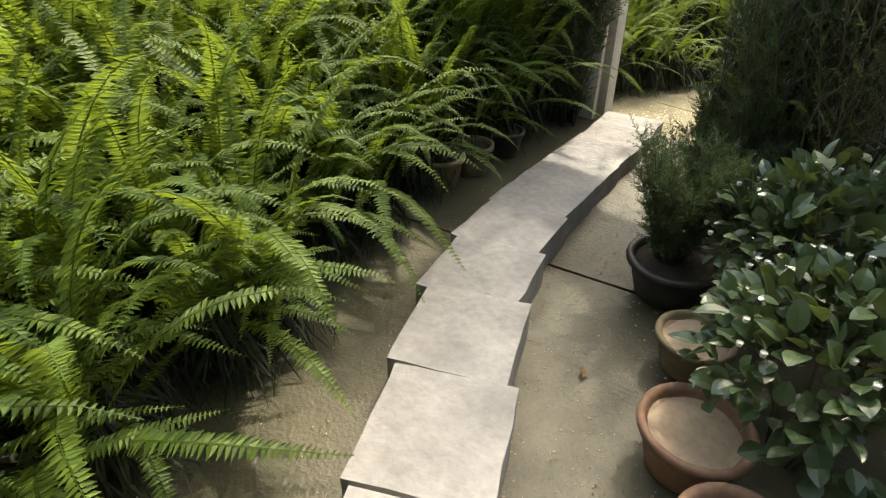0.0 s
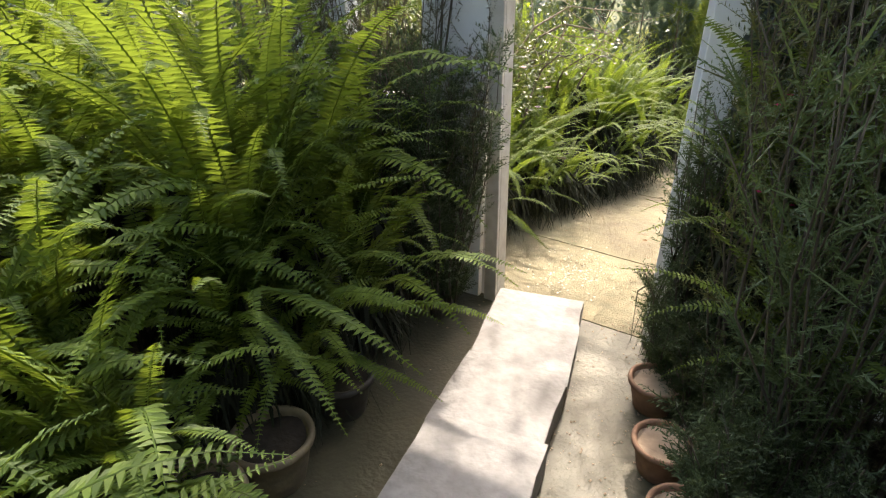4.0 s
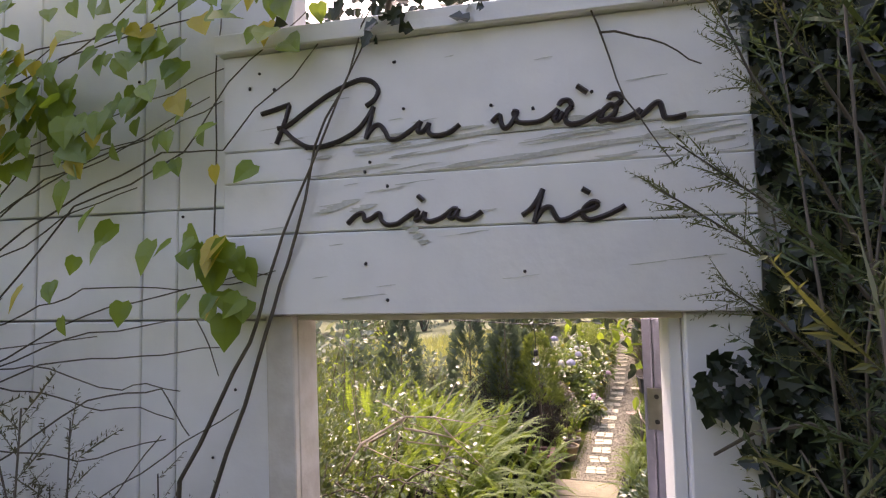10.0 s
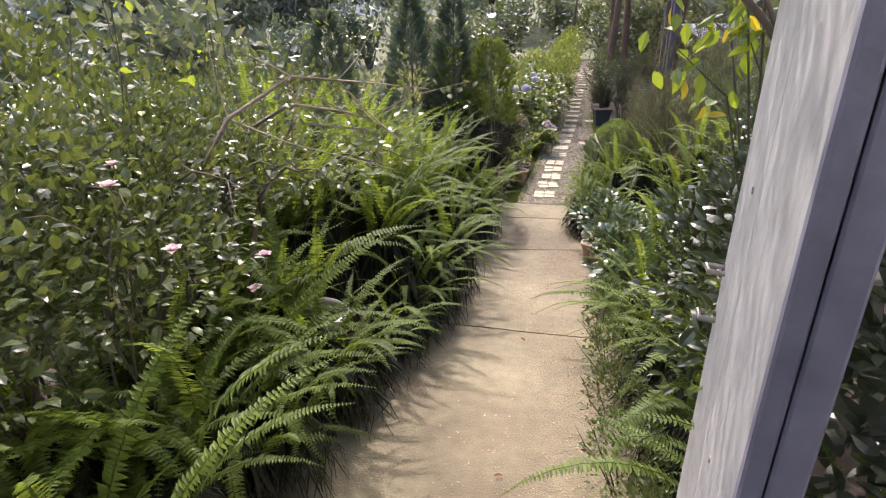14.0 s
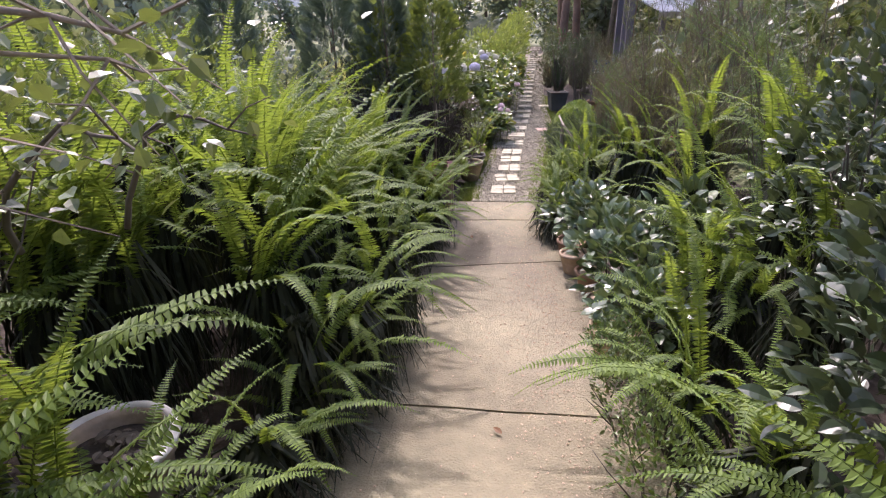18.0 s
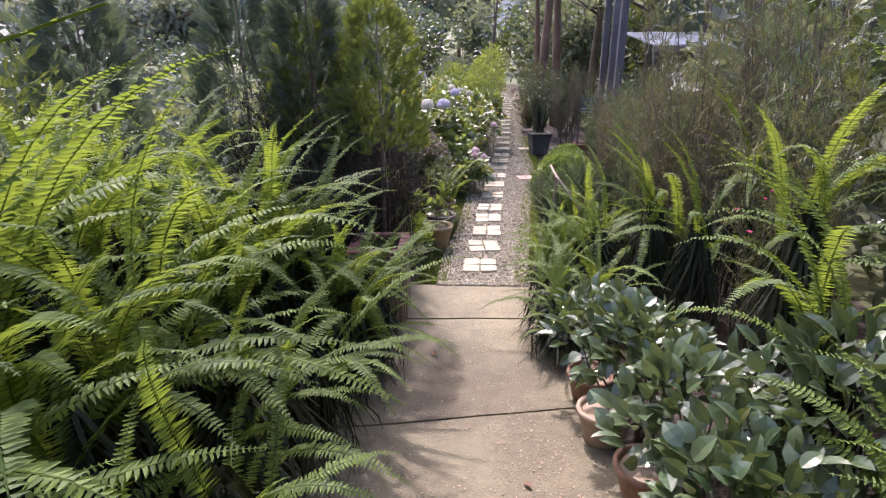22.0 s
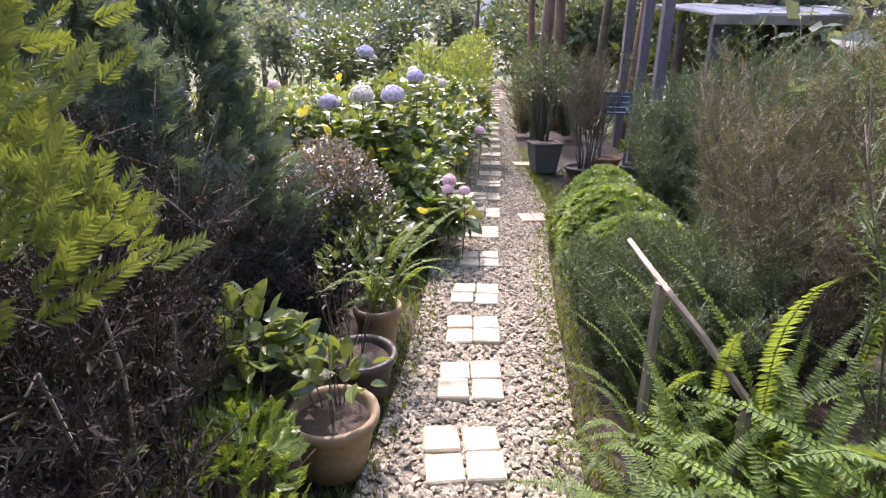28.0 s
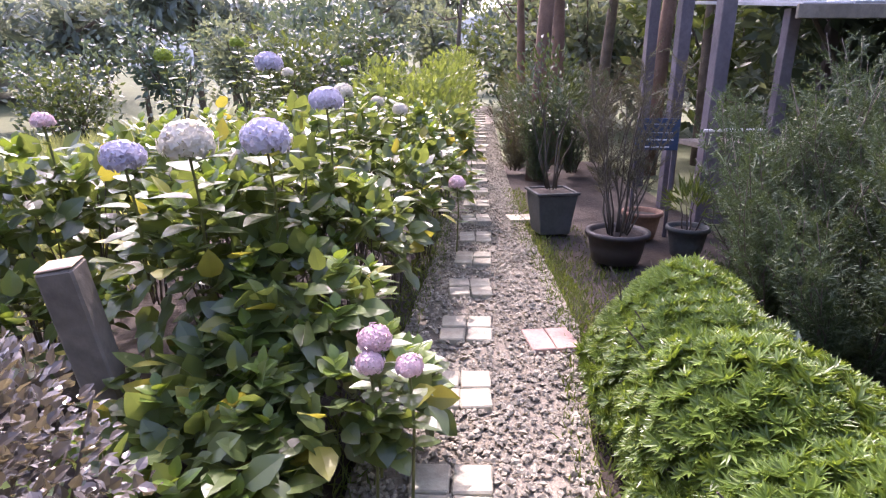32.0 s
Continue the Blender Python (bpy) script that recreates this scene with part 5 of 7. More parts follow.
conifer("cypress", -2.6, 5.8, "dark bushy conifer behind the fern border", 0.6, 2.3, THUJA, 1300, 0.14, seed=5)
for i, (x, y, h) in enumerate(((-2.5, 4.6, 1.7), (-3.2, 3.6, 1.8), (-3.3, 2.0, 1.9), (-3.2, 0.4, 2.1), (-3.4, 5.0, 1.9))):
    leafy("garden_shrub", x, y, "dark leafy shrub at the back of the bed", "shrub", (0.7, 0.7, h * 0.42), h, ROSE_LEAF, count=900, size=0.07, n_stems=9, seed=120 + i, group="shrubs at the back")

# ---- behind the gate: hedge, pots and ferns on the right ----
random.seed(31)
for i, (x, y, h) in enumerate(((0.95, -0.35, 1.75), (0.95, 0.35, 1.6), (0.98, 1.0, 1.35), (1.35, 0.1, 2.0), (1.4, 1.4, 1.7), (1.5, 2.2, 1.6), (1.7, 0.9, 2.0))):
    leafy("jasmine_hedge", x, y, "dense dark jasmine with glossy leaves", "hedge", (0.4, 0.42, h * 0.45), h, JASMINE, leaf=OVAL, count=1700, size=0.058, n_stems=8, seed=140 + i, group="hedge behind the gate")
for i, (x, y) in enumerate(((0.56, 0.2), (0.54, 0.6), (0.54, 1.05), (0.58, 1.5), (0.6, 1.95), (0.62, 2.3))):
    leafy("box_edging", x, y, "low box plant with tiny leaves edging the path", "shrub", (0.16, 0.26, 0.17), 0.34, BOX_EDGE if i % 2 else ROSE_LEAF, count=800, size=0.024, n_stems=8, stem_r=0.004, seed=160 + i, group="low edging", shell=0.5)
for x, y, s in ((0.74, 0.75, 0.75), (0.75, 1.35, 0.85), (0.82, 1.95, 1.0), (0.95, 2.5, 1.05), (1.2, 2.9, 1.15), (1.35, 2.2, 1.2), (1.3, 3.6, 1.15), (1.65, 3.2, 1.2), (1.25, 2.55, 1.1), (1.9, 2.8, 1.2), (1.6, 4.3, 1.15), (1.9, 5.3, 1.2), (1.35, 5.5, 1.0), (2.4, 4.4, 1.3), (0.6, 4.75, 0.8), (0.62, 4.95, 0.95), (0.66, 5.3, 0.95), (0.72, 5.7, 0.95), (0.95, 5.2, 1.1), (1.05, 5.75, 1.1), (1.5, 5.1, 1.1), (2.1, 3.9, 1.25)):
    fern(x + (0.02 if x < 0.7 else 0), y, s * (0.72 if x < 0.8 else 0.85), 18 if x < 1.3 else 13, 200 if x > 0.8 else 60, 0.5, gz(y) + (0.12 if x < 1 else 0.32 if x < 1.3 else 0.55 if x < 1.6 else 0.8), upright=0.4)
for x, y, z, size in ((0.84, 0.35, 0.22, 0.9), (0.86, 0.62, 0.3, 0.9), (0.95, 0.05, 0.35, 0.9), (0.88, 0.95, 0.35, 0.9), (0.82, 1.35, 0.3, 0.85)):
    fern(x, y, size, 12, 195, 0.75, gz(y) + z, upright=0.45, spread=3, label="sword fern arching over the edge of the path")
for i, (x, y, r0, h) in enumerate(((0.68, 2.62, 0.125, 0.17), (0.73, 3.07, 0.12, 0.17), (0.74, 3.52, 0.115, 0.16), (0.68, 3.92, 0.11, 0.16), (0.7, 4.3, 0.11, 0.15))):
    pot(x, y, r0, h, TERRA if i % 3 else CLAY_PALE, "terracotta pot with dry pale soil at the path edge", soil=CLAY_PALE, group="pots along the path", tilt=random.uniform(-3, 3))
for i, (x, y, h, n) in enumerate(((0.84, 2.66, 0.42, 200), (0.88, 3.07, 0.5, 210), (0.85, 3.52, 0.58, 200), (0.8, 3.93, 0.64, 180), (0.78, 4.33, 0.6, 160), (1.22, 3.3, 0.72, 200))):
    leafy("camellia", x, y, "potted camellia with silvery glossy leaves", "shrub", (0.27, 0.29, 0.26), h, CAMELLIA, leaf=OVAL, count=int(n * 1.35), size=0.095, wide=0.1, up=0.2, n_stems=6, seed=180 + i, group="camellias along the path")
for x, y in ((1.06, 2.75), (0.95, 3.3), (1.02, 2.6), (1.1, 3.45)):
    pts = [(x + random.gauss(0, 0.09), y + random.gauss(0, 0.1), gz(y) + 0.52 + random.gauss(0, 0.04)) for _ in range(4)]
    flowers(None, pts, PALE_PETAL, 0.014, "flower_bud", "round cream camellia bud tinged pink", "flower bud", "camellia buds", 7)
for i, (x, y, h, s) in enumerate(((1.9, 6.5, 1.7, 0.4), (2.4, 5.9, 2.0, 0.4), (1.5, 6.3, 1.4, 0.3), (2.6, 4.6, 2.2, 0.5), (2.5, 3.2, 2.3, 0.5), (2.5, 1.8, 2.4, 0.5), (1.75, 6.2, 2.5, 0.42), (2.15, 5.7, 2.7, 0.42), (2.0, 5.1, 2.4, 0.35), (1.75, 4.7, 1.7, 0.4), (1.9, 3.7, 1.8, 0.42), (1.55, 5.7, 1.6, 0.36))):
    sprigs("tea_tree", x, y, "tall grey-green needle-leaved shrub", "shrub", s, h, BROWN_LEAF if y > 5.4 and i % 2 else HERB if i % 3 else OLIVE, 800, 0.17, FINE_SPRIG, 26, seed=200 + i, group="needle shrubs on the right")
flowers(None, [(1.45 + 0.3 * rng.random(), 4.3 + 0.5 * rng.random(), 0.2 + 0.25 * rng.random()) for _ in range(5)], MAGENTA, 0.02, "small_flower", "small crimson flower among dark leaves", "flower", "crimson flowers", 7)

# added canopy: blocks part of the sun on path and court
bough = thing("jasmine_bough", (0.98, 0.3, gz(0.3)), "leafy boughs added over the path to dapple the sun", "branch")
for k in range(12):
    tip = np.array((-1.0 - 0.5 * rng.random(), -0.6 + 1.9 * (k / 11), 2.45 + 0.35 * rng.random()))
    line = [tip * (t ** 1.8, t ** 1.3, t ** 0.45) + rng.normal(0, 0.025, 3) * t for t in np.linspace(0, 1, 9)]
    raw("limb", *tube(line, np.linspace(0.014, 0.002, 9), 5), TWIG, bough, smooth=True)
    n = 115
    q = np.array(line)[rng.integers(5, 9, n)] + rng.normal(0, 0.13, (n, 3)) * (1.2, 1, 0.6)
    tagged(raw("foliage", *scatter(*OVAL, q, rng.normal(size=(n, 3)), rng.normal(0, 0.5, (n, 3)) + (0, 0, 1), 0.062 * rng.uniform(0.7, 1.2, n)), VINE if k % 3 == 0 else JASMINE, bough), kind="stuff")
spray = thing("leaf_spray", (0.8, 0.62, gz(0.6)), "arching jasmine spray with yellowing leaves", "vine")
for tip in ((-0.3, 0.1, 2.0), (-0.13, 0.1, 1.8), (-0.33, 0.1, 1.72), (-0.2, 0.15, 2.1), (-0.3, 0.3, 1.9)):
    pts = [np.array((0.0, 0, 0.0)), np.array((0.02, 0, 1.0)), np.array((tip[0] * 0.4, tip[1] * 0.5, tip[2] * 0.9)), np.array(tip)]
    raw("stem", *tube(pts, [0.006, 0.005, 0.003, 0.0015], 5), TWIG, spray)
    n = 13
    q = pts[2] + (pts[3] - pts[2]) * rng.random((n, 1)) + rng.normal(0, 0.035, (n, 3))
    raw("foliage", *scatter(*LEAF, q, rng.normal(0, 0.5, (n, 3)) + (-0.3, 0, -0.6), rng.normal(0, 0.5, (n, 3)) + (0, -0.5, 1), 0.07, 0.075), VINE, spray)
    raw("yellow_foliage", *scatter(*LEAF, q[:3] - (0, 0, 0.03), rng.normal(0, 0.5, (3, 3)) + (0, 0, -0.6), rng.normal(0, 0.5, (3, 3)) + (0, -0.5, 1), 0.06, 0.06), YELLOW_LEAF, spray, "yellowed leaves")

# ---- gravel stretch, left side ----
box_p = thing("planter", (-0.505, 5.345, gz(5.4)), "rust-red capped planter with ribbed tan sides", "planter", turn=2)
for x0, x1, y0, y1 in ((-0.18, 0.18, -0.205, -0.17), (-0.18, 0.18, 0.17, 0.205), (-0.18, -0.145, -0.168, 0.168), (0.145, 0.18, -0.168, 0.168)):
    w = part("planter_side", boxed(x0, x1, y0, y1, 0, 0.455, 0.004), OLD_CLAY, box_p)
    if x1 - x0 > 0.1:
        for j in range(11):
            ya, yb = (y0 - 0.012, y0 - 0.001) if y0 < 0 else (y1 + 0.001, y1 + 0.012)
            part("slat", boxed(-0.172 + j * 0.0318, -0.151 + j * 0.0318, ya, yb, 0.008, 0.45, 0.003), OLD_CLAY, w)
        for j in range(4):
            part("brick", boxed(-0.19 + j * 0.095 + .001, -0.095 + j * 0.095 - .001, y0 - 0.014, y1 + 0.014, 0.457, 0.5, 0.006, .002), BRICK, w, "rust-red cap brick")
    else:
        xa, xb = (x0 - 0.012, x0 - 0.001) if x0 < 0 else (x1 + 0.001, x1 + 0.012)
        for j in range(10):
            part("slat", boxed(xa, xb, -0.16 + j * 0.0325, -0.139 + j * 0.0325, 0.008, 0.45, 0.003), OLD_CLAY, w)
        for j in range(4):
            part("brick", boxed(x0 - 0.014, x1 + 0.014, -0.156 + j * 0.078 + .001, -0.078 + j * 0.078 - .001, 0.457, 0.5, 0.006, .002), BRICK, w, "rust-red cap brick")
part("soil", boxed(-0.144, 0.144, -0.169, 0.169, 0.2, 0.36), SOIL, box_p)
ag = thing("spiky_plant", (-0.52, 5.38, gz(5.4) + 0.35), "green aloe with stiff pointed leaves in the planter", "plant")
for k in range(9):
    raw("leaf", *scatter(*LEAF, np.zeros((1, 3)), [(math.cos(k * 2.4), math.sin(k * 2.4), 0.5 + 0.08 * k)], [(0, 0, 1.0)], 0.17, 0.075), GRASS, ag)
conifer("golden_conifer", -0.52, 5.66, "golden-tipped conifer with brown inner twigs", 0.3, 2.0, GOLD_THUJA, 1700, 0.064, seed=8, base=1.08, power=0.35)
conifer("golden_conifer", -1.0, 5.85, "olive conifer with golden tips over dead twigs", 0.36, 1.9, GOLD_THUJA, 1200, 0.064, seed=18, base=1.12, power=0.4)
# filler shrubs whose near-black colour stands in for deep shade
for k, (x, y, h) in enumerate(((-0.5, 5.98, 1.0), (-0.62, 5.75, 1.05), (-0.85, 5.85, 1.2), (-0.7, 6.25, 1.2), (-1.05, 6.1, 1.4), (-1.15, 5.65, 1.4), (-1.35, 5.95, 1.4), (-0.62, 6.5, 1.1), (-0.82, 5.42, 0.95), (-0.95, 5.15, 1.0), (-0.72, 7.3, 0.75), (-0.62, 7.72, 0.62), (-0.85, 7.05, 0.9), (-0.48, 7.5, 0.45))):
    sprigs("dry_shrub", x, y, "dense shrub of dead brown twigs, coloured near black for shade", "shrub", 0.3, h, SHADED_DEAD_TWIG, 760, 0.17, FINE_SPRIG, 26, seed=231 + 7 * k, group="dark shrubs by the planter", low=0.02, stem_mat=SHADED_DEAD_TWIG, stem_r=0.004)
for k, (x, y, z, hx) in enumerate(((-0.42, 5.82, 0.35, -0.5), (-0.36, 5.86, 0.15, 0.3), (-0.5, 5.7, 0.5, -0.2), (-0.62, 5.6, 0.2, 0.6), (-0.4, 5.9, 0.75, -0.8))):
    b = thing("bare_branch", (x, y, gz(y)), "thin pale bare twig looping out of the dark shrub", "branch", "pale bare twigs")
    line = [np.array((0.0, 0.0, -0.02)), np.array((0.02, 0.03, (z + 0.6) * 0.6)), np.array((0.0, -0.02, z + 0.55))]
    for j in range(6):
        line.append(line[-1] + np.array((hx * 0.05 * math.cos(j * 0.8 + k), -0.025, -0.05 + 0.05 * math.sin(j * 1.3 + k))))
    raw("limb", *tube(line, np.linspace(0.004, 0.0016, len(line)), 5), OLD_WOOD, b, smooth=True)
    q = np.array(line[3:]) + rng.normal(0, 0.02, (6, 3))
    raw("foliage", *scatter(*FAN, q, rng.normal(size=(6, 3)), rng.normal(size=(6, 3)), 0.045), GOLD_THUJA, b)
conifer("conifer", -1.15, 6.9, "dark blue-green conifer beside the gravel", 0.55, 1.95, THUJA, 2600, 0.12, seed=9, power=0.55)
conifer("conifer", -0.98, 7.55, "dark blue-green conifer with drooping sprays", 0.5, 1.85, THUJA, 2600, 0.12, seed=10, power=0.6)
conifer("conifer", -1.5, 8.0, "dark conifer behind the pots", 0.5, 1.7, THUJA, 1200, 0.13, seed=12)
leafy("juniper", -0.42, 6.35, "low green juniper spilling onto the gravel edge", "shrub", (0.2, 0.3, 0.2), 0.4, BOX_LEAF, leaf=FAN, count=420, size=0.07, n_stems=6, seed=233)
pot(-0.19, 6.66, 0.145, 0.23, OLD_CLAY, "tan clay pot with a young leafy plant", group="gravel pots")
leafy("seedling", -0.19, 6.68, "small bright plant and dry twigs in a clay pot", "plant", (0.14, 0.14, 0.13), 0.28, HYD_LEAF, leaf=OVAL, count=44, size=0.075, n_stems=9, stem_r=0.003, z=gz(6.7) + 0.18, seed=239)
leafy("magnolia", -0.52, 6.74, "low magnolia with rounded glossy leaves and a bloom", "shrub", (0.24, 0.24, 0.22), 0.55, HYD_LEAF, leaf=OVAL, count=150, size=0.1, wide=0.13, n_stems=6, seed=234, up=0.2)
flowers(None, [(-0.72, 6.72, -0.02)], MAGENTA_PALE, 0.075, "magnolia_flower", "cupped purple-pink magnolia bloom over glossy leaves", "flower", "magnolia flowers", 8)
pot(-0.16, 7.07, 0.14, 0.22, DARK_POT, "dark round pot of dry twigs beside the gravel", group="gravel pots")
leafy("potted_plant", -0.2, 7.07, "half-dead twiggy plant with few small leaves", "plant", (0.16, 0.16, 0.2), 0.55, ROSE_LEAF, count=160, size=0.035, n_stems=14, stem_r=0.003, z=gz(7) + 0.17, seed=243)
pot(-0.13, 7.42, 0.105, 0.27, OLD_CLAY, "tall tan clay pot with a fern", group="gravel pots")
fern(-0.13, 7.42, 0.6, 22, 0, 0.4, gz(7.4) + 0.23, label="bright sword fern in a tall clay pot", group="potted ferns", upright=0.7, skirt=0)
pot(-0.2, 7.75, 0.12, 0.22, CLAY_PALE, "clay pot in the shade of a conifer", group="gravel pots")
leafy("potted_plant", -0.25, 7.85, "glossy green potted shrub beside the gravel", "plant", (0.24, 0.24, 0.3), 0.72, ROSE_LEAF, count=300, size=0.07, n_stems=6, seed=236)
pot(-0.16, 8.86, 0.13, 0.2, DARK_POT, "dark plastic pot lying among hydrangeas", group="gravel pots", tilt=14)
leafy("white_flecked_shrub", -0.44, 8.0, "twiggy purplish shrub with glinting small leaves", "shrub", (0.34, 0.34, 0.36), 0.96, LOROPETALUM, leaf=BROAD, count=3000, size=0.028, n_stems=12, seed=237, shell=0.3)
leafy("white_flecked_shrub", -1.08, 8.25, "twiggy purplish shrub with silvery small leaves", "shrub", (0.42, 0.38, 0.42), 0.92, LOROPETALUM, leaf=BROAD, count=2500, size=0.032, n_stems=12, seed=238, shell=0.3)
post = thing("fence_post", (-0.7, 9.0, gz(9.0) - 0.03), "leaning square grey wooden fence post", "post")
post.matrix_basis = post.matrix_basis @ pose(0, 0, 0, 2, -7, 12)
part("post_body", boxed(-0.055, 0.055, -0.055, 0.055, 0, 0.78, 0.008, 0.004), OLD_WOOD, post)
part("post_cap", boxed(-0.053, 0.053, -0.053, 0.053, 0.782, 0.79, 0.004), CLAY_PALE, post)
rail2 = raw("fallen_rail", *tube([(-0.95, 9.15, gz(9) + 0.3), (-1.25, 9.0, gz(9) + 0.18), (-1.6, 8.8, gz(9) + 0.02)], [0.022, 0.02, 0.02], 7), OLD_WOOD)
tagged(rail2, "weathered branch rail propped against the post", "rail")

random.seed(41)


def hydrangea(x, y, h, seed):
    s = leafy("hydrangea", x, y, "hydrangea bush with broad toothed green leaves", "shrub", (0.34, 0.34, h * 0.42), h, HYD_LEAF, leaf=TOOTHED, count=250, size=0.112, n_stems=9, stem_r=0.006, seed=seed, group="hydrangeas", shell=0.45, up=0.1, hang=0.35)
    r = np.random.default_rng(seed + 5)
    q, d = blob_points(9, (0.34, 0.34, h * 0.4), 0.9, r, 2, 0.3)
    raw("yellow_foliage", *scatter(*TOOTHED, q + (0, 0, h * 0.58), d + r.normal(0, 0.4, (9, 3)), r.normal(0, 0.4, (9, 3)) + (0, 0, 1), 0.12), OLD_YELLOW, s, "yellowing leaves")
    # upright whorls of young leaves at the shoot tips
    c, d = blob_points(15, (0.32, 0.32, h * 0.42), 0.85, r, 2, 0.1)
    k = np.tile(np.arange(7), 15)
    q = np.repeat(c + (0, 0, h * 0.6), 7, 0) + np.stack([0 * k, 0 * k, 0.012 * k], 1)
    out = np.stack([np.cos(k * 2.4), np.sin(k * 2.4), 0.25 + 0.16 * k], 1) + r.normal(0, 0.15, (105, 3)) + np.repeat(d, 7, 0) * 0.4
    raw("young_foliage", *scatter(*TOOTHED, q, out, r.normal(0, 0.15, (105, 3)) + (0, 0, 1), (0.1 - 0.007 * k) * r.uniform(0.75, 1.1, 105)), BOX_LEAF, s, "young light green leaves")
    return s


def toothed_leaf():
    """A broad pointed leaf, folded at its rib, its edge toothed."""
    xs = np.linspace(0, 1, 7)
    w = 0.36 * np.sin(np.pi * xs ** 0.8) ** 0.8
    v, f = [], []
    for k, (x, h) in enumerate(zip(xs, w)):
        h *= 1.0 if k % 2 else 0.9
        z = -0.16 * x * x
        v += [(x - 0.03 * (k % 2), h, z + 0.16 * h), (x, 0, z), (x - 0.03 * (k % 2), -h, z + 0.16 * h)]
    for k in range(6):
        a = 3 * k
        f += [(a, a + 1, a + 4, a + 3), (a + 1, a + 2, a + 5, a + 4)]
    return v, f


TOOTHED = toothed_leaf()
OLD_YELLOW = leaf_material("yellowing_leaf", (0.13, 0.16, 0.03), (0.28, 0.26, 0.05), 0.45, 0.35)
HYD = [(-0.12, 9.25, 0.62), (-0.35, 9.7, 0.95), (-0.48, 9.38, 0.85), (-0.05, 9.95, 0.75), (-0.75, 10.0, 1.0), (-0.3, 10.4, 1.0), (-1.25, 9.7, 0.95), (0.12, 10.6, 0.8), (-0.8, 10.8, 1.0), (-0.2, 11.2, 1.05), (0.3, 11.4, 0.85), (-1.3, 10.5, 0.95),
       (-0.6, 11.7, 1.05), (0.2, 12.1, 1.0), (0.5, 12.7, 0.95), (-0.2, 12.6, 1.1), (-1.6, 9.9, 0.85), (-1.2, 11.5, 1.0), (0.05, 8.95, 0.42), (-0.3, 8.95, 0.45), (-0.35, 8.7, 0.34), (-1.25, 9.35, 0.5)]
for i, (x, y, h) in enumerate(HYD):
    hydrangea(x, y, h * 1.1 if y > 9.2 else h, 250 + i)


def flower_head(x, y, z, r0, mat, label):
    """A mop of many four-petalled florets over a round core, on its stalk."""
    f = thing("hydrangea_flower", (x, y, z), label, "flower", "hydrangea flowers")
    n = 120
    k = np.arange(n)
    zz = 1 - 1.55 * (k + 0.5) / n
    a = k * 2.39996
    rr = np.sqrt(np.clip(1 - zz * zz, 0, 1))
    d = np.stack([rr * np.cos(a), rr * np.sin(a), zz], 1)
    floret = merge([scatter(*LEAF, np.zeros((4, 3)), [(0.25, math.cos(q), math.sin(q)) for q in (0, 1.57, 3.14, 4.71)], np.tile([(1.0, 0, 0)], (4, 1)), 1.0, 1.7)])
    lump = np.array([[1 + 0.14 * noise.noise(Vector(q) * 2.3 + Vector((x * 9, y * 7, 0)))] for q in d])
    raw("floret", *scatter(*floret, d * r0 * lump * (0.88 + 0.16 * rng.random((n, 1))) * (1, 1, 0.82), d, rng.normal(size=(n, 3)), r0 * 0.25 * rng.uniform(0.8, 1.2, n)), mat, f)
    bm = bmesh.new()
    bmesh.ops.create_icosphere(bm, subdivisions=2, radius=r0 * 0.76)
    for v in bm.verts:
        v.co.z *= 0.82
        v.co *= 1 + 0.05 * noise.noise(v.co * 30)
    part("flower_core", bm, HYD_LEAF, f, "green inner stalks", smooth=True)
    raw("stalk", *tube([(0, 0, -r0 * 0.5), (0.01, 0.01, -0.2), (0.0, 0.03, -0.5)], [0.005, 0.005, 0.006], 5), FERN_STEM, f)
    k = np.arange(9)
    q = np.stack([0.01 * np.cos(k * 2.4), 0.01 * np.sin(k * 2.4) + 0.01, -r0 * 0.8 - 0.03 * k], 1)
    raw("leaf", *scatter(*TOOTHED, q, np.stack([np.cos(k * 2.4), np.sin(k * 2.4), 0.35 - 0.04 * k], 1), np.tile([(0, 0, 1.0)], (9, 1)), (r0 * 0.9 + 0.05) * rng.uniform(0.8, 1.2, 9)), HYD_LEAF, f, "broad toothed leaves under the flower")


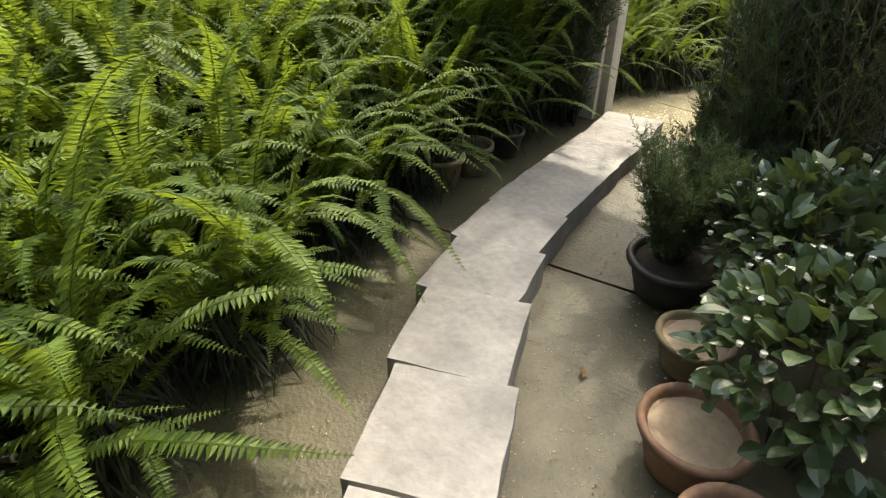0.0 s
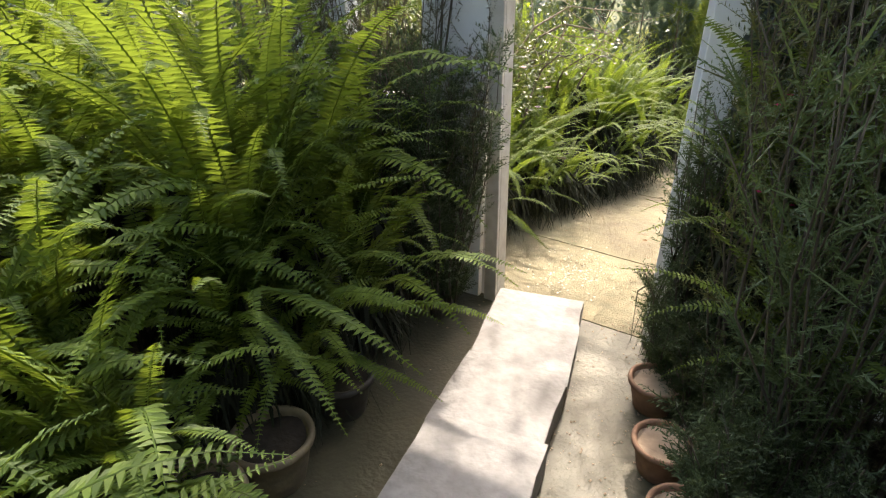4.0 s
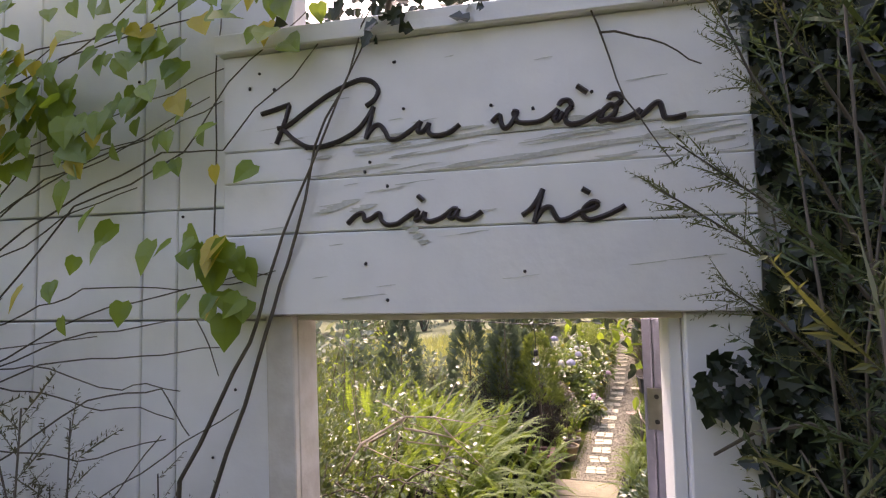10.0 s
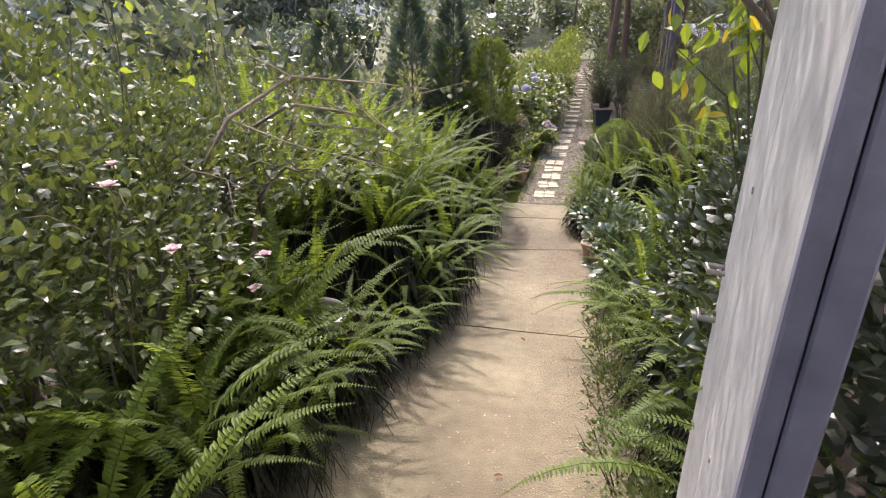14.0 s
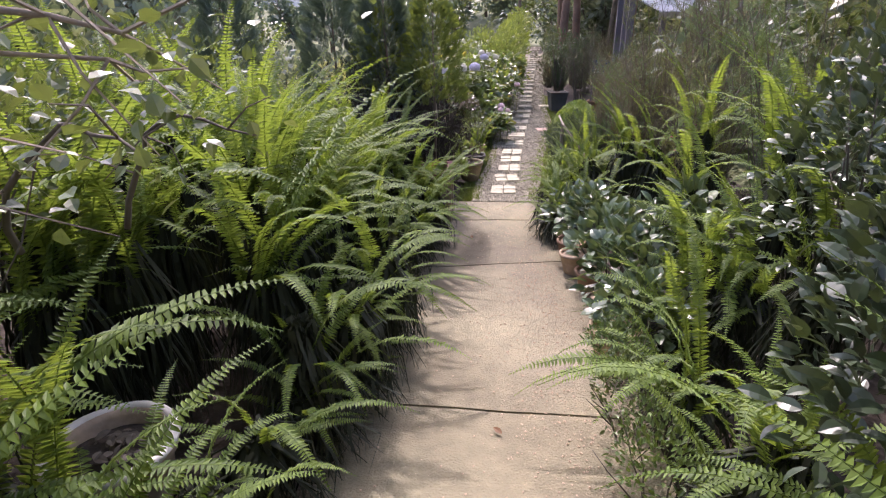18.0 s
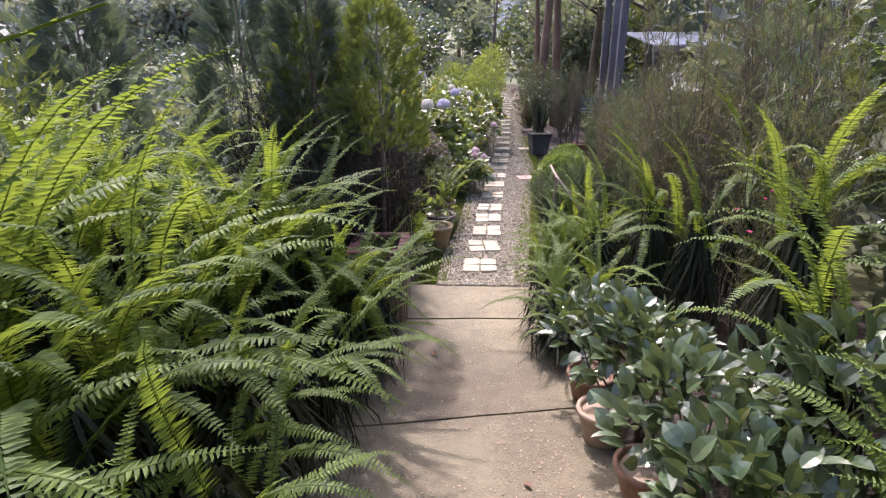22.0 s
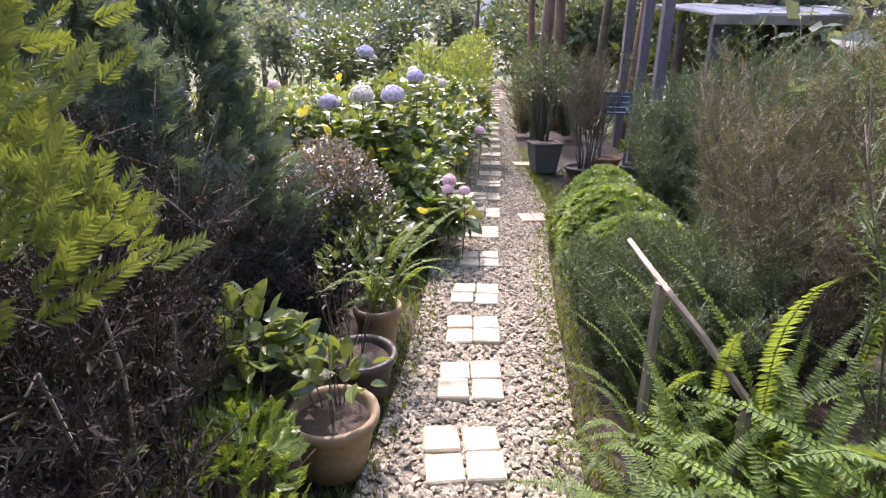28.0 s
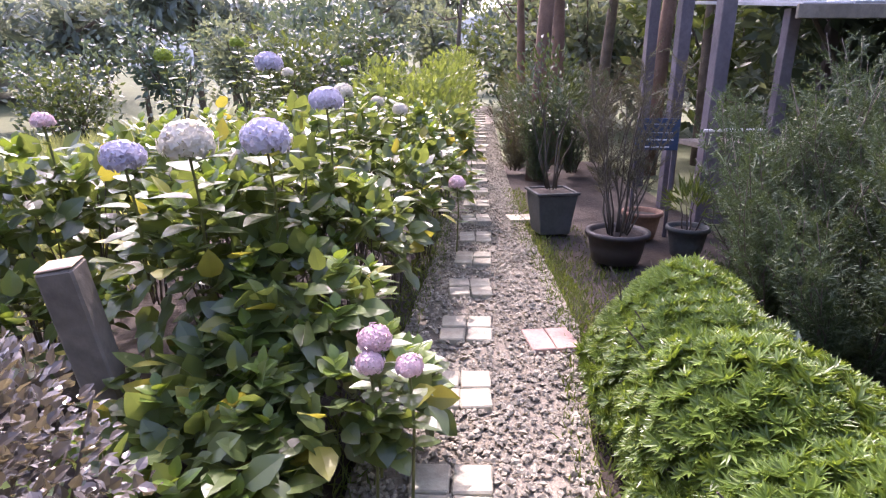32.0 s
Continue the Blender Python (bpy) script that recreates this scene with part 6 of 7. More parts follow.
HEADS = [
    (-0.213, 9.306, 0.50, 0.1, LILAC, "round lilac-blue hydrangea head"),
    (-0.421, 9.14, 0.505, 0.1, PALE_PETAL, "faded cream hydrangea head"),
    (-0.67, 9.20, 0.45, 0.081, LILAC, "pale mauve hydrangea head"),
    (-0.069, 9.727, 0.625, 0.08, LILAC, "round lilac-blue hydrangea head"),
    (-0.13, 10.60, 0.65, 0.066, PALE_PETAL, "faded cream hydrangea head"),
    (-0.63, 10.90, 0.82, 0.092, LILAC, "round lilac-blue hydrangea head"),
    (0.21, 8.75, -0.02, 0.057, PINK, "soft pink hydrangea head"),
    (0.31, 8.70, -0.08, 0.047, PINK, "soft pink hydrangea head"),
    (0.20, 8.70, -0.07, 0.047, PINK, "soft pink hydrangea head"),
    (-0.02, 11.50, 0.57, 0.058, PALE_PETAL, "faded cream hydrangea head"),
    (0.55, 11.00, 0.05, 0.066, PINK, "soft pink hydrangea head"),
    (0.14, 11.60, 0.51, 0.068, PALE_PETAL, "faded cream hydrangea head"),
    (-1.13, 10.60, 0.85, 0.057, VINE, "young green hydrangea head"),
    (-0.22, 11.40, 0.85, 0.053, VINE, "young green hydrangea head"),
    (-0.91, 11.20, 0.96, 0.053, VINE, "young green hydrangea head"),
    (-0.59, 11.20, 0.77, 0.047, PALE_PETAL, "faded cream hydrangea head"),
    (-1.19, 9.60, 0.55, 0.049, PINK, "soft pink hydrangea head"),
]
for x, y, z, r0, mat, label in HEADS:
    flower_head(x, y, z, r0 * 0.84, mat, label)


# ---- gravel stretch, right side ----
rail = thing("wooden_rail", (0, 0, 0), "weathered white sloping handrail on short posts", "rail")
raw("bar", *tube([(0.89, 7.1, 0.1), (0.885, 6.9, 0.085), (0.9, 6.72, 0.05), (0.98, 6.62, -0.05), (1.06, 6.56, -0.16), (1.14, 6.5, -0.27)], 0.012, 4), OLD_WOOD, rail)
for x, y, z in ((0.895, 6.75, 0.06), (1.12, 6.52, -0.24)):
    raw("rail_post", *tube([(x, y + 0.02, gz(y) - 0.02), (x, y + 0.02, z)], 0.02, 6), OLD_WOOD, rail)
random.seed(51)
for x, y, s in ((0.82, 6.35, 0.7), (1.0, 6.05, 0.85), (0.9, 6.75, 0.6), (1.25, 6.55, 0.95), (0.75, 6.1, 0.6), (1.12, 6.25, 0.9), (0.95, 6.2, 0.7), (1.1, 6.6, 0.8)):
    fern(x, y, s, 14, 190, 0.3, upright=0.75, label="yellow-green sword fern by the gravel", group="ferns by the gravel")
for i, (x, y, h, s, m) in enumerate(((0.96, 7.35, 0.52, 0.17, ROSEMARY), (1.0, 7.02, 0.46, 0.16, ROSEMARY), (1.2, 6.95, 0.56, 0.18, ROSEMARY), (1.0, 7.68, 0.46, 0.17, ROSEMARY), (1.08, 7.98, 0.38, 0.16, ROSEMARY), (1.3, 7.6, 0.62, 0.2, ROSEMARY), (1.34, 7.2, 0.7, 0.22, ROSEMARY), (1.42, 7.92, 0.5, 0.2, ROSEMARY),
                                     (1.68, 7.5, 1.3, 0.32, BROWN_LEAF), (1.85, 8.05, 1.35, 0.34, BROWN_LEAF), (2.1, 7.4, 1.6, 0.4, BROWN_LEAF), (2.5, 8.0, 1.7, 0.45, OLIVE), (1.55, 7.05, 1.2, 0.28, BROWN_LEAF), (2.0, 7.75, 1.5, 0.36, ROSEMARY), (2.6, 7.0, 1.9, 0.45, ROSEMARY))):
    sprigs("rosemary" if m is ROSEMARY else "needle_shrub", x, y, "soft grey-green rosemary hedge beside the gravel" if m is ROSEMARY else "tall brownish needle-leaved shrub", "shrub", s, h, m, 1250, 0.11, SPRIG, 24, stem_r=0.0035, seed=300 + i, group="shrubs along the gravel", low=0.0)


def round_hedge(x, y, rad, seed):
    """A clipped dome of whorled lance-shaped leaves over a dark inside."""
    r = np.random.default_rng(seed)
    s = thing("clipped_shrub", (x, y, gz(y)), "clipped dome of bright green lance-leaved shrub", "shrub", "clipped shrubs")
    p, d = blob_points(2300, rad, 0.84, r, 8, 0.15)
    p[:, 2] = np.abs(p[:, 2]) + 0.05
    raw("foliage", *scatter(*ROSETTE, p, d + r.normal(0, 0.25, d.shape) + (0, 0, 0.3), r.normal(size=d.shape), 0.046 * r.uniform(0.7, 1.25, len(p))), BOX_LEAF, s)
    st, _ = stems(14, rad[2] * 0.95, rad[0] * 0.8, 0.008, r)
    raw("stem", *merge(st), TWIG, s)
    q, dd = blob_points(700, np.array(rad) * 0.8, 0.5, r, 4, 0.15)
    q[:, 2] = np.abs(q[:, 2])
    raw("inner_leaves", *scatter(*KITE, q, dd + r.normal(0, 0.4, dd.shape), r.normal(size=dd.shape), 0.08, 0.1), CAMELLIA, s)
    return s


round_hedge(1.44, 9.5, (0.36, 0.42, 0.5), 1)
round_hedge(1.42, 9.1, (0.4, 0.42, 0.49), 2)
round_hedge(1.4, 8.68, (0.41, 0.44, 0.47), 3)
round_hedge(1.38, 8.3, (0.4, 0.4, 0.44), 4)
sq = thing("planter", (1.45, 12.12, gz(12.12)), "square tapering dark grey planter with a shrub", "planter", turn=8, scale=0.9)
bm = bmesh.new()
box(bm, -0.2, 0.2, -0.2, 0.2, 0, 0.4, 0.01)
for v in bm.verts:
    k = 0.75 + 0.25 * v.co.z / 0.4
    v.co.x, v.co.y = v.co.x * k, v.co.y * k
part("planter_body", bm, GREY_POT, sq)
for x0, x1, y0, y1 in ((-0.215, 0.215, -0.215, -0.185), (-0.215, 0.215, 0.185, 0.215), (-0.215, -0.185, -0.184, 0.184), (0.185, 0.215, -0.184, 0.184)):
    part("planter_rim", boxed(x0, x1, y0, y1, 0.402, 0.425, 0.004), GREY_POT, sq, "pale worn rim")
part("soil", boxed(-0.18, 0.18, -0.18, 0.18, 0.401, 0.41), SOIL, sq)
leafy("potted_shrub", 1.45, 12.15, "rose-like shrub with glinting leaves in a square planter", "shrub", (0.42, 0.42, 0.6), 1.25, ROSE_LEAF, count=800, size=0.055, n_stems=9, z=gz(12.3) + 0.38, seed=330, shell=0.3)
flowers(None, [(1.66, 11.7, 0.75)], PALE_PETAL, 0.03, "rose", "single white rose above dark leaves", "flower", "roses", 12)
pot(1.77, 11.25, 0.22, 0.24, DARK_POT, "wide dark brown bowl with a small bonsai-like tree", name="flower_pot", group="shed pots", taper=0.8)
sprigs("potted_tree", 1.77, 11.25, "small brownish needle-leaved tree in a bowl", "tree", 0.4, 1.25, BROWN_LEAF, 800, 0.16, FINE_SPRIG, 20, z=gz(11.2) + 0.18, seed=331, low=0.35, stem_r=0.008)
for i, (x, y, r0, h) in enumerate(((2.35, 11.35, 0.15, 0.24), (2.2, 11.9, 0.16, 0.24), (2.65, 10.9, 0.16, 0.26), (2.7, 10.0, 0.17, 0.2))):
    pot(x, y, r0, h, (GREY_POT, TERRA, GREY_POT, TERRA)[i], "old pot beside the timber shed", group="shed pots")
leafy("potted_plant", 2.35, 11.35, "spiky pale green plant in a grey pot", "plant", (0.18, 0.18, 0.16), 0.36, GRASS, leaf=KITE, count=120, size=0.16, n_stems=4, wide=0.05, z=gz(11.3) + 0.18, seed=340, up=0.8)
leafy("potted_plant", 2.65, 10.9, "small rounded shrub in a grey pot", "plant", (0.26, 0.26, 0.24), 0.5, ROSE_LEAF, count=380, size=0.05, n_stems=6, z=gz(11) + 0.2, seed=341)
for i, (x, y, h, s) in enumerate(((2.05, 9.75, 1.0, 0.3), (2.2, 10.2, 1.2, 0.36), (2.05, 9.3, 0.8, 0.28), (2.45, 9.8, 1.3, 0.36), (2.35, 9.2, 1.1, 0.34), (2.75, 9.5, 1.5, 0.4), (2.5, 8.7, 1.2, 0.36), (2.1, 8.75, 0.75, 0.26), (2.9, 10.3, 1.5, 0.4), (3.1, 8.8, 1.5, 0.4), (3.3, 9.7, 1.6, 0.4), (1.75, 14.3, 1.1, 0.4), (2.3, 14.8, 1.3, 0.4))):
    sprigs("rosemary", x, y, "large grey-green rosemary bush before the shed", "shrub", s, h, ROSEMARY, 1250, 0.16, SPRIG, 34, seed=350 + i, group="rosemary by the shed", low=0.0)
sign = thing("sign_board", (2.26, 11.9, gz(11.9)), "small blue board with white chalk lines", "sign", turn=-10)
part("board", boxed(-0.17, 0.17, -0.012, 0.012, 0.76, 1.02, 0.004), BLUE, sign)
for x in (-0.15, 0.15):
    part("leg", boxed(x - 0.015, x + 0.015, 0.0125, 0.035, 0, 1.0, 0.003), DARK_WOOD, sign)
part("chalk_frame", boxed(-0.12, 0.12, -0.0145, -0.0125, 0.9, 0.905), CHALK, sign)
part("chalk_frame", boxed(-0.12, 0.12, -0.0145, -0.0125, 0.97, 0.975), CHALK, sign)
for k in range(2):
    part("chalk_line", boxed(-0.13, 0.13 - 0.03 * (k % 3), -0.0145, -0.0125, 0.84 - 0.06 * k, 0.852 - 0.06 * k), CHALK, sign)

# open timber shed on the right
shed = thing("shed", (0, 0, 0), "dark open timber shed with a low grey sheet roof", "shed")
for x, y in ((2.75, 12.0), (3.0, 14.2), (4.6, 11.4), (4.9, 13.8), (2.9, 13.1)):
    part("shed_post", boxed(x - 0.06, x + 0.06, y - 0.06, y + 0.06, gz(y) - 0.05, 2.3, 0.006), DARK_WOOD, shed)
for k in range(7):
    part("roof_sheet", boxed(3.3 + k * 0.42, 3.71 + k * 0.42, 0, 2.1, 0, 0.03, 0.004, m=pose(0, 11.9, 1.27 + 0.012 * (k % 2), 8, 0, 0)), SHEET, shed, "pale lower sheet roof")
part("eave_board", boxed(3.25, 6.3, 11.86, 11.895, 1.18, 1.285, 0.004), OLD_WOOD, shed)
for x in (3.45, 4.8, 6.1):
    part("shed_post", boxed(x - 0.05, x + 0.05, 12.2, 12.3, gz(12.2) - 0.05, 1.3, 0.005), DARK_WOOD, shed)
part("counter", boxed(2.85, 4.5, 12.3, 12.8, 0.12, 0.17, 0.004), OLD_WOOD, shed)
part("counter_front", boxed(2.85, 4.5, 12.34, 12.38, gz(12), 0.118, 0.004), DARK_WOOD, shed)
bar = raw("white_pipe", *tube([(2.5, 11.6, 0.34), (2.95, 11.55, 0.35)], 0.012, 8), WHITE_BUD)
tagged(bar, "short white pipe lying across the pots", "pipe")


# ---- trees and distance ----
def tree(name, x, y, label, height, trunk_r, crown, mat, bark=BARK, count=900, size=0.16, seed=0, forks=5, group="", start=0.4, lean=0.0):
    """A tapered trunk with limbs and a crown of leaf clumps with gaps."""
    r = np.random.default_rng(seed + 400)
    t = thing(name, (x, y, gz(y)), label, "tree", group)
    top = np.array([lean, r.normal(0, 0.1), height * 0.8])
    line = [np.array([0, 0, -0.1]), np.array([lean * 0.2, 0.03, height * 0.25]), np.array([lean * 0.5, -0.03, height * 0.5]), top]
    raw("trunk", *tube(line, [trunk_r * 1.25, trunk_r, trunk_r * 0.75, trunk_r * 0.25], 9), bark, t, smooth=True)
    limbs, ends = [], [top]
    for k in range(forks):
        a = r.uniform(0, 2 * np.pi)
        q = line[1] + (top - line[1]) * r.uniform(start, 0.9)
        e = q + np.array([math.cos(a) * crown[0] * 0.75, math.sin(a) * crown[1] * 0.75, crown[2] * r.uniform(0.2, 0.8)])
        limbs.append(tube([q, (q + e) / 2 + r.normal(0, 0.1, 3), e], [trunk_r * 0.45, trunk_r * 0.3, trunk_r * 0.08], 6))
        ends += [e, (q + e) / 2]
    if height < 6.5 and y > 0:
        for v, f in limbs:
            raw("limb", v, f, bark, t, smooth=True)
    else:
        tagged(raw("branchwork", *merge(limbs), bark, t, smooth=True), kind="stuff")
    if count:
        pts, dirs = [], []
        per = max(1, count // len(ends))
        for e in ends:
            p, d = blob_points(per, np.array(crown) * r.uniform(0.4, 0.62), 0.35, r, 4)
            pts.append(p + e)
            dirs.append(d)
        p, d = np.concatenate(pts), np.concatenate(dirs)
        n = len(p)
        raw("crown", *scatter(*(KITE if size > 0.3 else LEAF), p, d + r.normal(0, 0.6, (n, 3)), r.normal(0, 0.5, (n, 3)) + (0, 0, 1), size * r.uniform(0.6, 1.3, n)), mat, t)
    return t


for i, (x, y, h, rr, c) in enumerate(((1.75, 14.6, 6.6, 0.13, 2600), (2.3, 15.8, 6.8, 0.13, 2000), (3.4, 14.9, 6.6, 0.13, 2400), (2.2, 18.6, 6.0, 0.11, 900), (3.6, 18.0, 6.0, 0.14, 400), (2.9, 21.0, 5.5, 0.13, 400), (1.1, 24.5, 5, 0.1, 250), (4.4, 15.5, 6, 0.12, 400), (4.2, 21, 6, 0.14, 500))):
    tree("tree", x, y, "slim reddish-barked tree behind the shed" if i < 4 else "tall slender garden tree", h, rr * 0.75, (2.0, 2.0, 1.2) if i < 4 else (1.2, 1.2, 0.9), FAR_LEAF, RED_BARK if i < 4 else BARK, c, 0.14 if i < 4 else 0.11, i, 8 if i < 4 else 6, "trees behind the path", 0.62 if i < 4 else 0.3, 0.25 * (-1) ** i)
for i, (x, y, h) in enumerate(((1.3, 15.0, 1.0), (1.45, 16.3, 1.1), (1.7, 17.8, 1.2), (2.6, 15.6, 1.4), (3.4, 13.2, 1.0), (2.1, 20.0, 1.3), (2.6, 23.0, 1.6))):
    sprigs("needle_shrub", x + 0.25, y, "grey-brown shrub lining the far gravel path", "shrub", 0.36, h, (BROWN_LEAF, ROSEMARY, OLIVE)[i % 3], 420, 0.22, SPRIG, 22, seed=420 + i, group="shrubs along the far path", low=0.0)
for i, (x, y, h) in enumerate(((0.55, 13.6, 1.3), (0.6, 14.8, 1.4), (0.75, 16.0, 1.5), (0.9, 17.3, 1.5), (0.0, 14.2, 1.5), (1.0, 18.8, 1.6), (1.2, 20.5, 1.7))):
    leafy("garden_shrub", x - 0.2, y, "yellow-green leafy shrub beside the far path", "shrub", (0.5, 0.55, h * 0.42), h, FAR_SHRUB, count=800, size=0.09, n_stems=8, seed=440 + i, group="shrubs along the far path")
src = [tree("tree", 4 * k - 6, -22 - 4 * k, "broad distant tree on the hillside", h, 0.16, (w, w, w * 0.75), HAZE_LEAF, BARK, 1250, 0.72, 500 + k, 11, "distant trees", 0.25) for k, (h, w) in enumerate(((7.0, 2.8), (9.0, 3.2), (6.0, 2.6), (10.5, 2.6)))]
random.seed(61)
for k in range(120):
    a = radians(random.uniform(-100, 100) if k < 95 else random.uniform(100, 260))
    d = random.uniform(34, 60) if k < 95 else random.uniform(14, 30)
    if k < 95 and k % 3 == 2:
        continue
    x, y = 0.5 + d * math.sin(a), 6 + d * math.cos(a)
    if abs(x) < 3 and y > 0 and d < 32:
        continue
    z = gz(y) + max(0, math.hypot(x, y - 5) - 42) * 0.17 - (0.10 * min(max(-x - 2.5, 0), 14) if y > 5 else 0) - 0.1
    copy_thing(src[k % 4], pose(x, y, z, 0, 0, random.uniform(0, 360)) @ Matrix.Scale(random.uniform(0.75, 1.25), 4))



def hillside():
    """The wooded hill far beyond the garden, its distance haze painted as a pale glow."""
    verts, faces = [], []
    n = 120
    for i in range(n + 1):
        a = radians(-120 + 240 * i / n)
        crest = 10 + 3.5 * noise.noise(Vector((a * 2.1, 0, 3))) + 1.6 * noise.noise(Vector((a * 9, 0, 5))) + 0.9 * noise.noise(Vector((a * 31, 0, 8))) - 4 * math.exp(-((a + 0.02) / 0.1) ** 2)
        for k in range(5):
            d = 64 + 4 * k
            verts.append((d * math.sin(a), 5 + d * math.cos(a), 1 + (crest - 1) * (k / 4) ** 0.7))
    for i in range(n):
        for k in range(4):
            q = i * 5 + k
            faces.append((q, q + 5, q + 6, q + 1))
    m = bpy.data.materials.new("hazy_hillside")
    m.use_nodes = True
    nn, ll = m.node_tree.nodes, m.node_tree.links
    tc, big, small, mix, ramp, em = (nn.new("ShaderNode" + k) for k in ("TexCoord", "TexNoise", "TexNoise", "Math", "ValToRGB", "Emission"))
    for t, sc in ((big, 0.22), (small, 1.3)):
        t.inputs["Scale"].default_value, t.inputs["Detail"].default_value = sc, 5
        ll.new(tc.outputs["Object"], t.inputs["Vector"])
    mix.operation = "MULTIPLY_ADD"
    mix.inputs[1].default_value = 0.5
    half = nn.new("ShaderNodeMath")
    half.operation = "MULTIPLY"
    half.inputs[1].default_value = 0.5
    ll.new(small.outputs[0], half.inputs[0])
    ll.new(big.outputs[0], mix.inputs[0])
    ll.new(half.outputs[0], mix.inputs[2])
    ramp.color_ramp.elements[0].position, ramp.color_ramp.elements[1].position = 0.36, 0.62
    # haze is mixed into these emitted blue-greys
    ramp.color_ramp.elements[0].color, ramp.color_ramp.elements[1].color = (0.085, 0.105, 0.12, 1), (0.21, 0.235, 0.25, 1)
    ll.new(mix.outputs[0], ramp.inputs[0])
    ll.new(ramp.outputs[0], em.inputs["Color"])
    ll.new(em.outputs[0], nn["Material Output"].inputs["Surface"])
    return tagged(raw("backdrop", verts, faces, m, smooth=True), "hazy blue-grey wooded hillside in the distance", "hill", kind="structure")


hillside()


def wild_bush(x, y, mat, seed):
    """A ragged bush of several leafy humps round leaning stems."""
    r = np.random.default_rng(seed)
    s = thing("wild_bush", (x, y, gz(y)), "ragged wild bush at the garden boundary", "bush", "boundary bushes")
    st, lines = stems(9, 1.9, 1.0, 0.03, r)
    tagged(raw("stem", *merge(st), TWIG, s), kind="stuff")
    pts, dirs = [], []
    for ln in lines:
        for t in (2, 3, 4):
            q, d = blob_points(60, np.array((0.5, 0.5, 0.42)) * r.uniform(0.6, 1.25), 0.3, r, 5)
            pts.append(q + ln[t] + r.normal(0, 0.15, 3))
            dirs.append(d)
    q, d = np.concatenate(pts), np.concatenate(dirs)
    n = len(q)
    tagged(raw("foliage", *scatter(*KITE, q, d + r.normal(0, 0.6, (n, 3)) + (0, 0, 0.3), r.normal(0, 0.6, (n, 3)) + (0, 0, 1), 0.17 * r.uniform(0.6, 1.3, n), 0.24), mat, s), kind="stuff")
    return s


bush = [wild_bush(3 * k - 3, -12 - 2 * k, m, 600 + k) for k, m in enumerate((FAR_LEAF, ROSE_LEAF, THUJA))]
for k, (x, y, s) in enumerate([(3.6 + 0.5 * (q % 3), -2.5 + 1.25 * q, 1.0 + 0.25 * (q % 3)) for q in range(10)] + [(-4.4 - 0.6 * (q % 2), -5.5 + 1.4 * q, (0.6 if q < 4 else 0.9) + 0.2 * (q % 3)) for q in range(10)] + [(-3.4, 7.2, 0.75), (-2.7, 7.6, 0.7), (-3.9, 8.4, 0.6), (-4.6, 7.0, 0.9)]
                          + [(5.6 + 0.6 * (q % 2), 10 + 1.7 * q, 1.5) for q in range(7)] + [(-2.5 + 0.1 * q, 19 + 1.6 * q, 0.9 + 0.12 * q) for q in range(5)] + [(3.9 - 0.2 * q, 20 + 1.3 * q, 1.3) for q in range(6)]
                          + [(-1 + 1.9 * q, -8.6 - 0.5 * (q % 2), 0.7) for q in range(4)] + [(-3.6, -7.2, 0.8), (4.4, -6.8, 0.8), (4.2, -4.8, 0.9), (-9, 22, 1.0), (-12, 26, 1.3), (-6, 27, 1.3), (-15, 24, 1.2), (-3, 28, 1.5), (1, 29, 1.6), (-20, 27, 1.4), (-10, 31, 1.6), (4.5, 27, 1.7)]):
    zz = gz(y) - (0.10 * min(max(-x - 2.5, 0), 14) if y > 5 else 0) - 0.12
    copy_thing(bush[k % 3], pose(x, y, zz, 0, 0, random.uniform(0, 360)) @ Matrix.Scale(s * random.uniform(0.9, 1.15), 4))

# rough grass in the meadow beyond the hydrangeas, and along the path edges
n = 9000
gx, gy = -1.6 - 9 * rng.random(n) ** 1.3, 9.0 + 14 * rng.random(n)
pos = np.stack([gx, gy, np.array([gz(b) - (0.10 * min(max(-a - 2.5, 0), 14)) - 0.06 for a, b in zip(gx, gy)])], 1)
raw_g = raw("meadow_grass", *scatter(*KITE, pos, rng.normal(0, 0.35, (n, 3)) + (0, 0, 1), rng.normal(size=(n, 3)), 0.3 + 0.35 * rng.random(n), 0.05), DRY_GRASS)
tagged(raw_g, "tall pale meadow grass beyond the hydrangeas", "grass", kind="stuff")
n = 9000
gy = 5.85 + 8 * rng.random(n) ** 1.5
ee = np.array([gravel_edge(q) for q in gy])
side = rng.random(n) < 0.5
gx = np.where(side, ee[:, 0] + 0.03 - 0.24 * rng.random(n), ee[:, 1] - 0.05 + 0.24 * rng.random(n))
pos = np.stack([gx, gy, np.array([gz(q) for q in gy]) - 0.03], 1)
edge_g = raw("edge_grass", *scatter(*KITE, pos, rng.normal(0, 0.5, (n, 3)) + (0, 0, 1), rng.normal(size=(n, 3)), 0.03 + 0.06 * rng.random(n), 0.022), GRASS)
tagged(edge_g, "short green grass along the gravel edges", "grass", kind="stuff")
n = 3200
pos = np.stack([1.12 + 0.75 * rng.random(n) ** 1.3, 9.75 + 2.6 * rng.random(n), np.zeros(n)], 1)
pos[:, 2] = [gz(q) - 0.06 for q in pos[:, 1]]
pot_g = raw("pot_grass", *scatter(*KITE, pos, rng.normal(0, 0.5, (n, 3)) + (0, 0, 1), rng.normal(size=(n, 3)), 0.03 + 0.06 * rng.random(n), 0.022), GRASS)
tagged(pot_g, "soft green grass round the pots by the shed", "grass", kind="stuff")
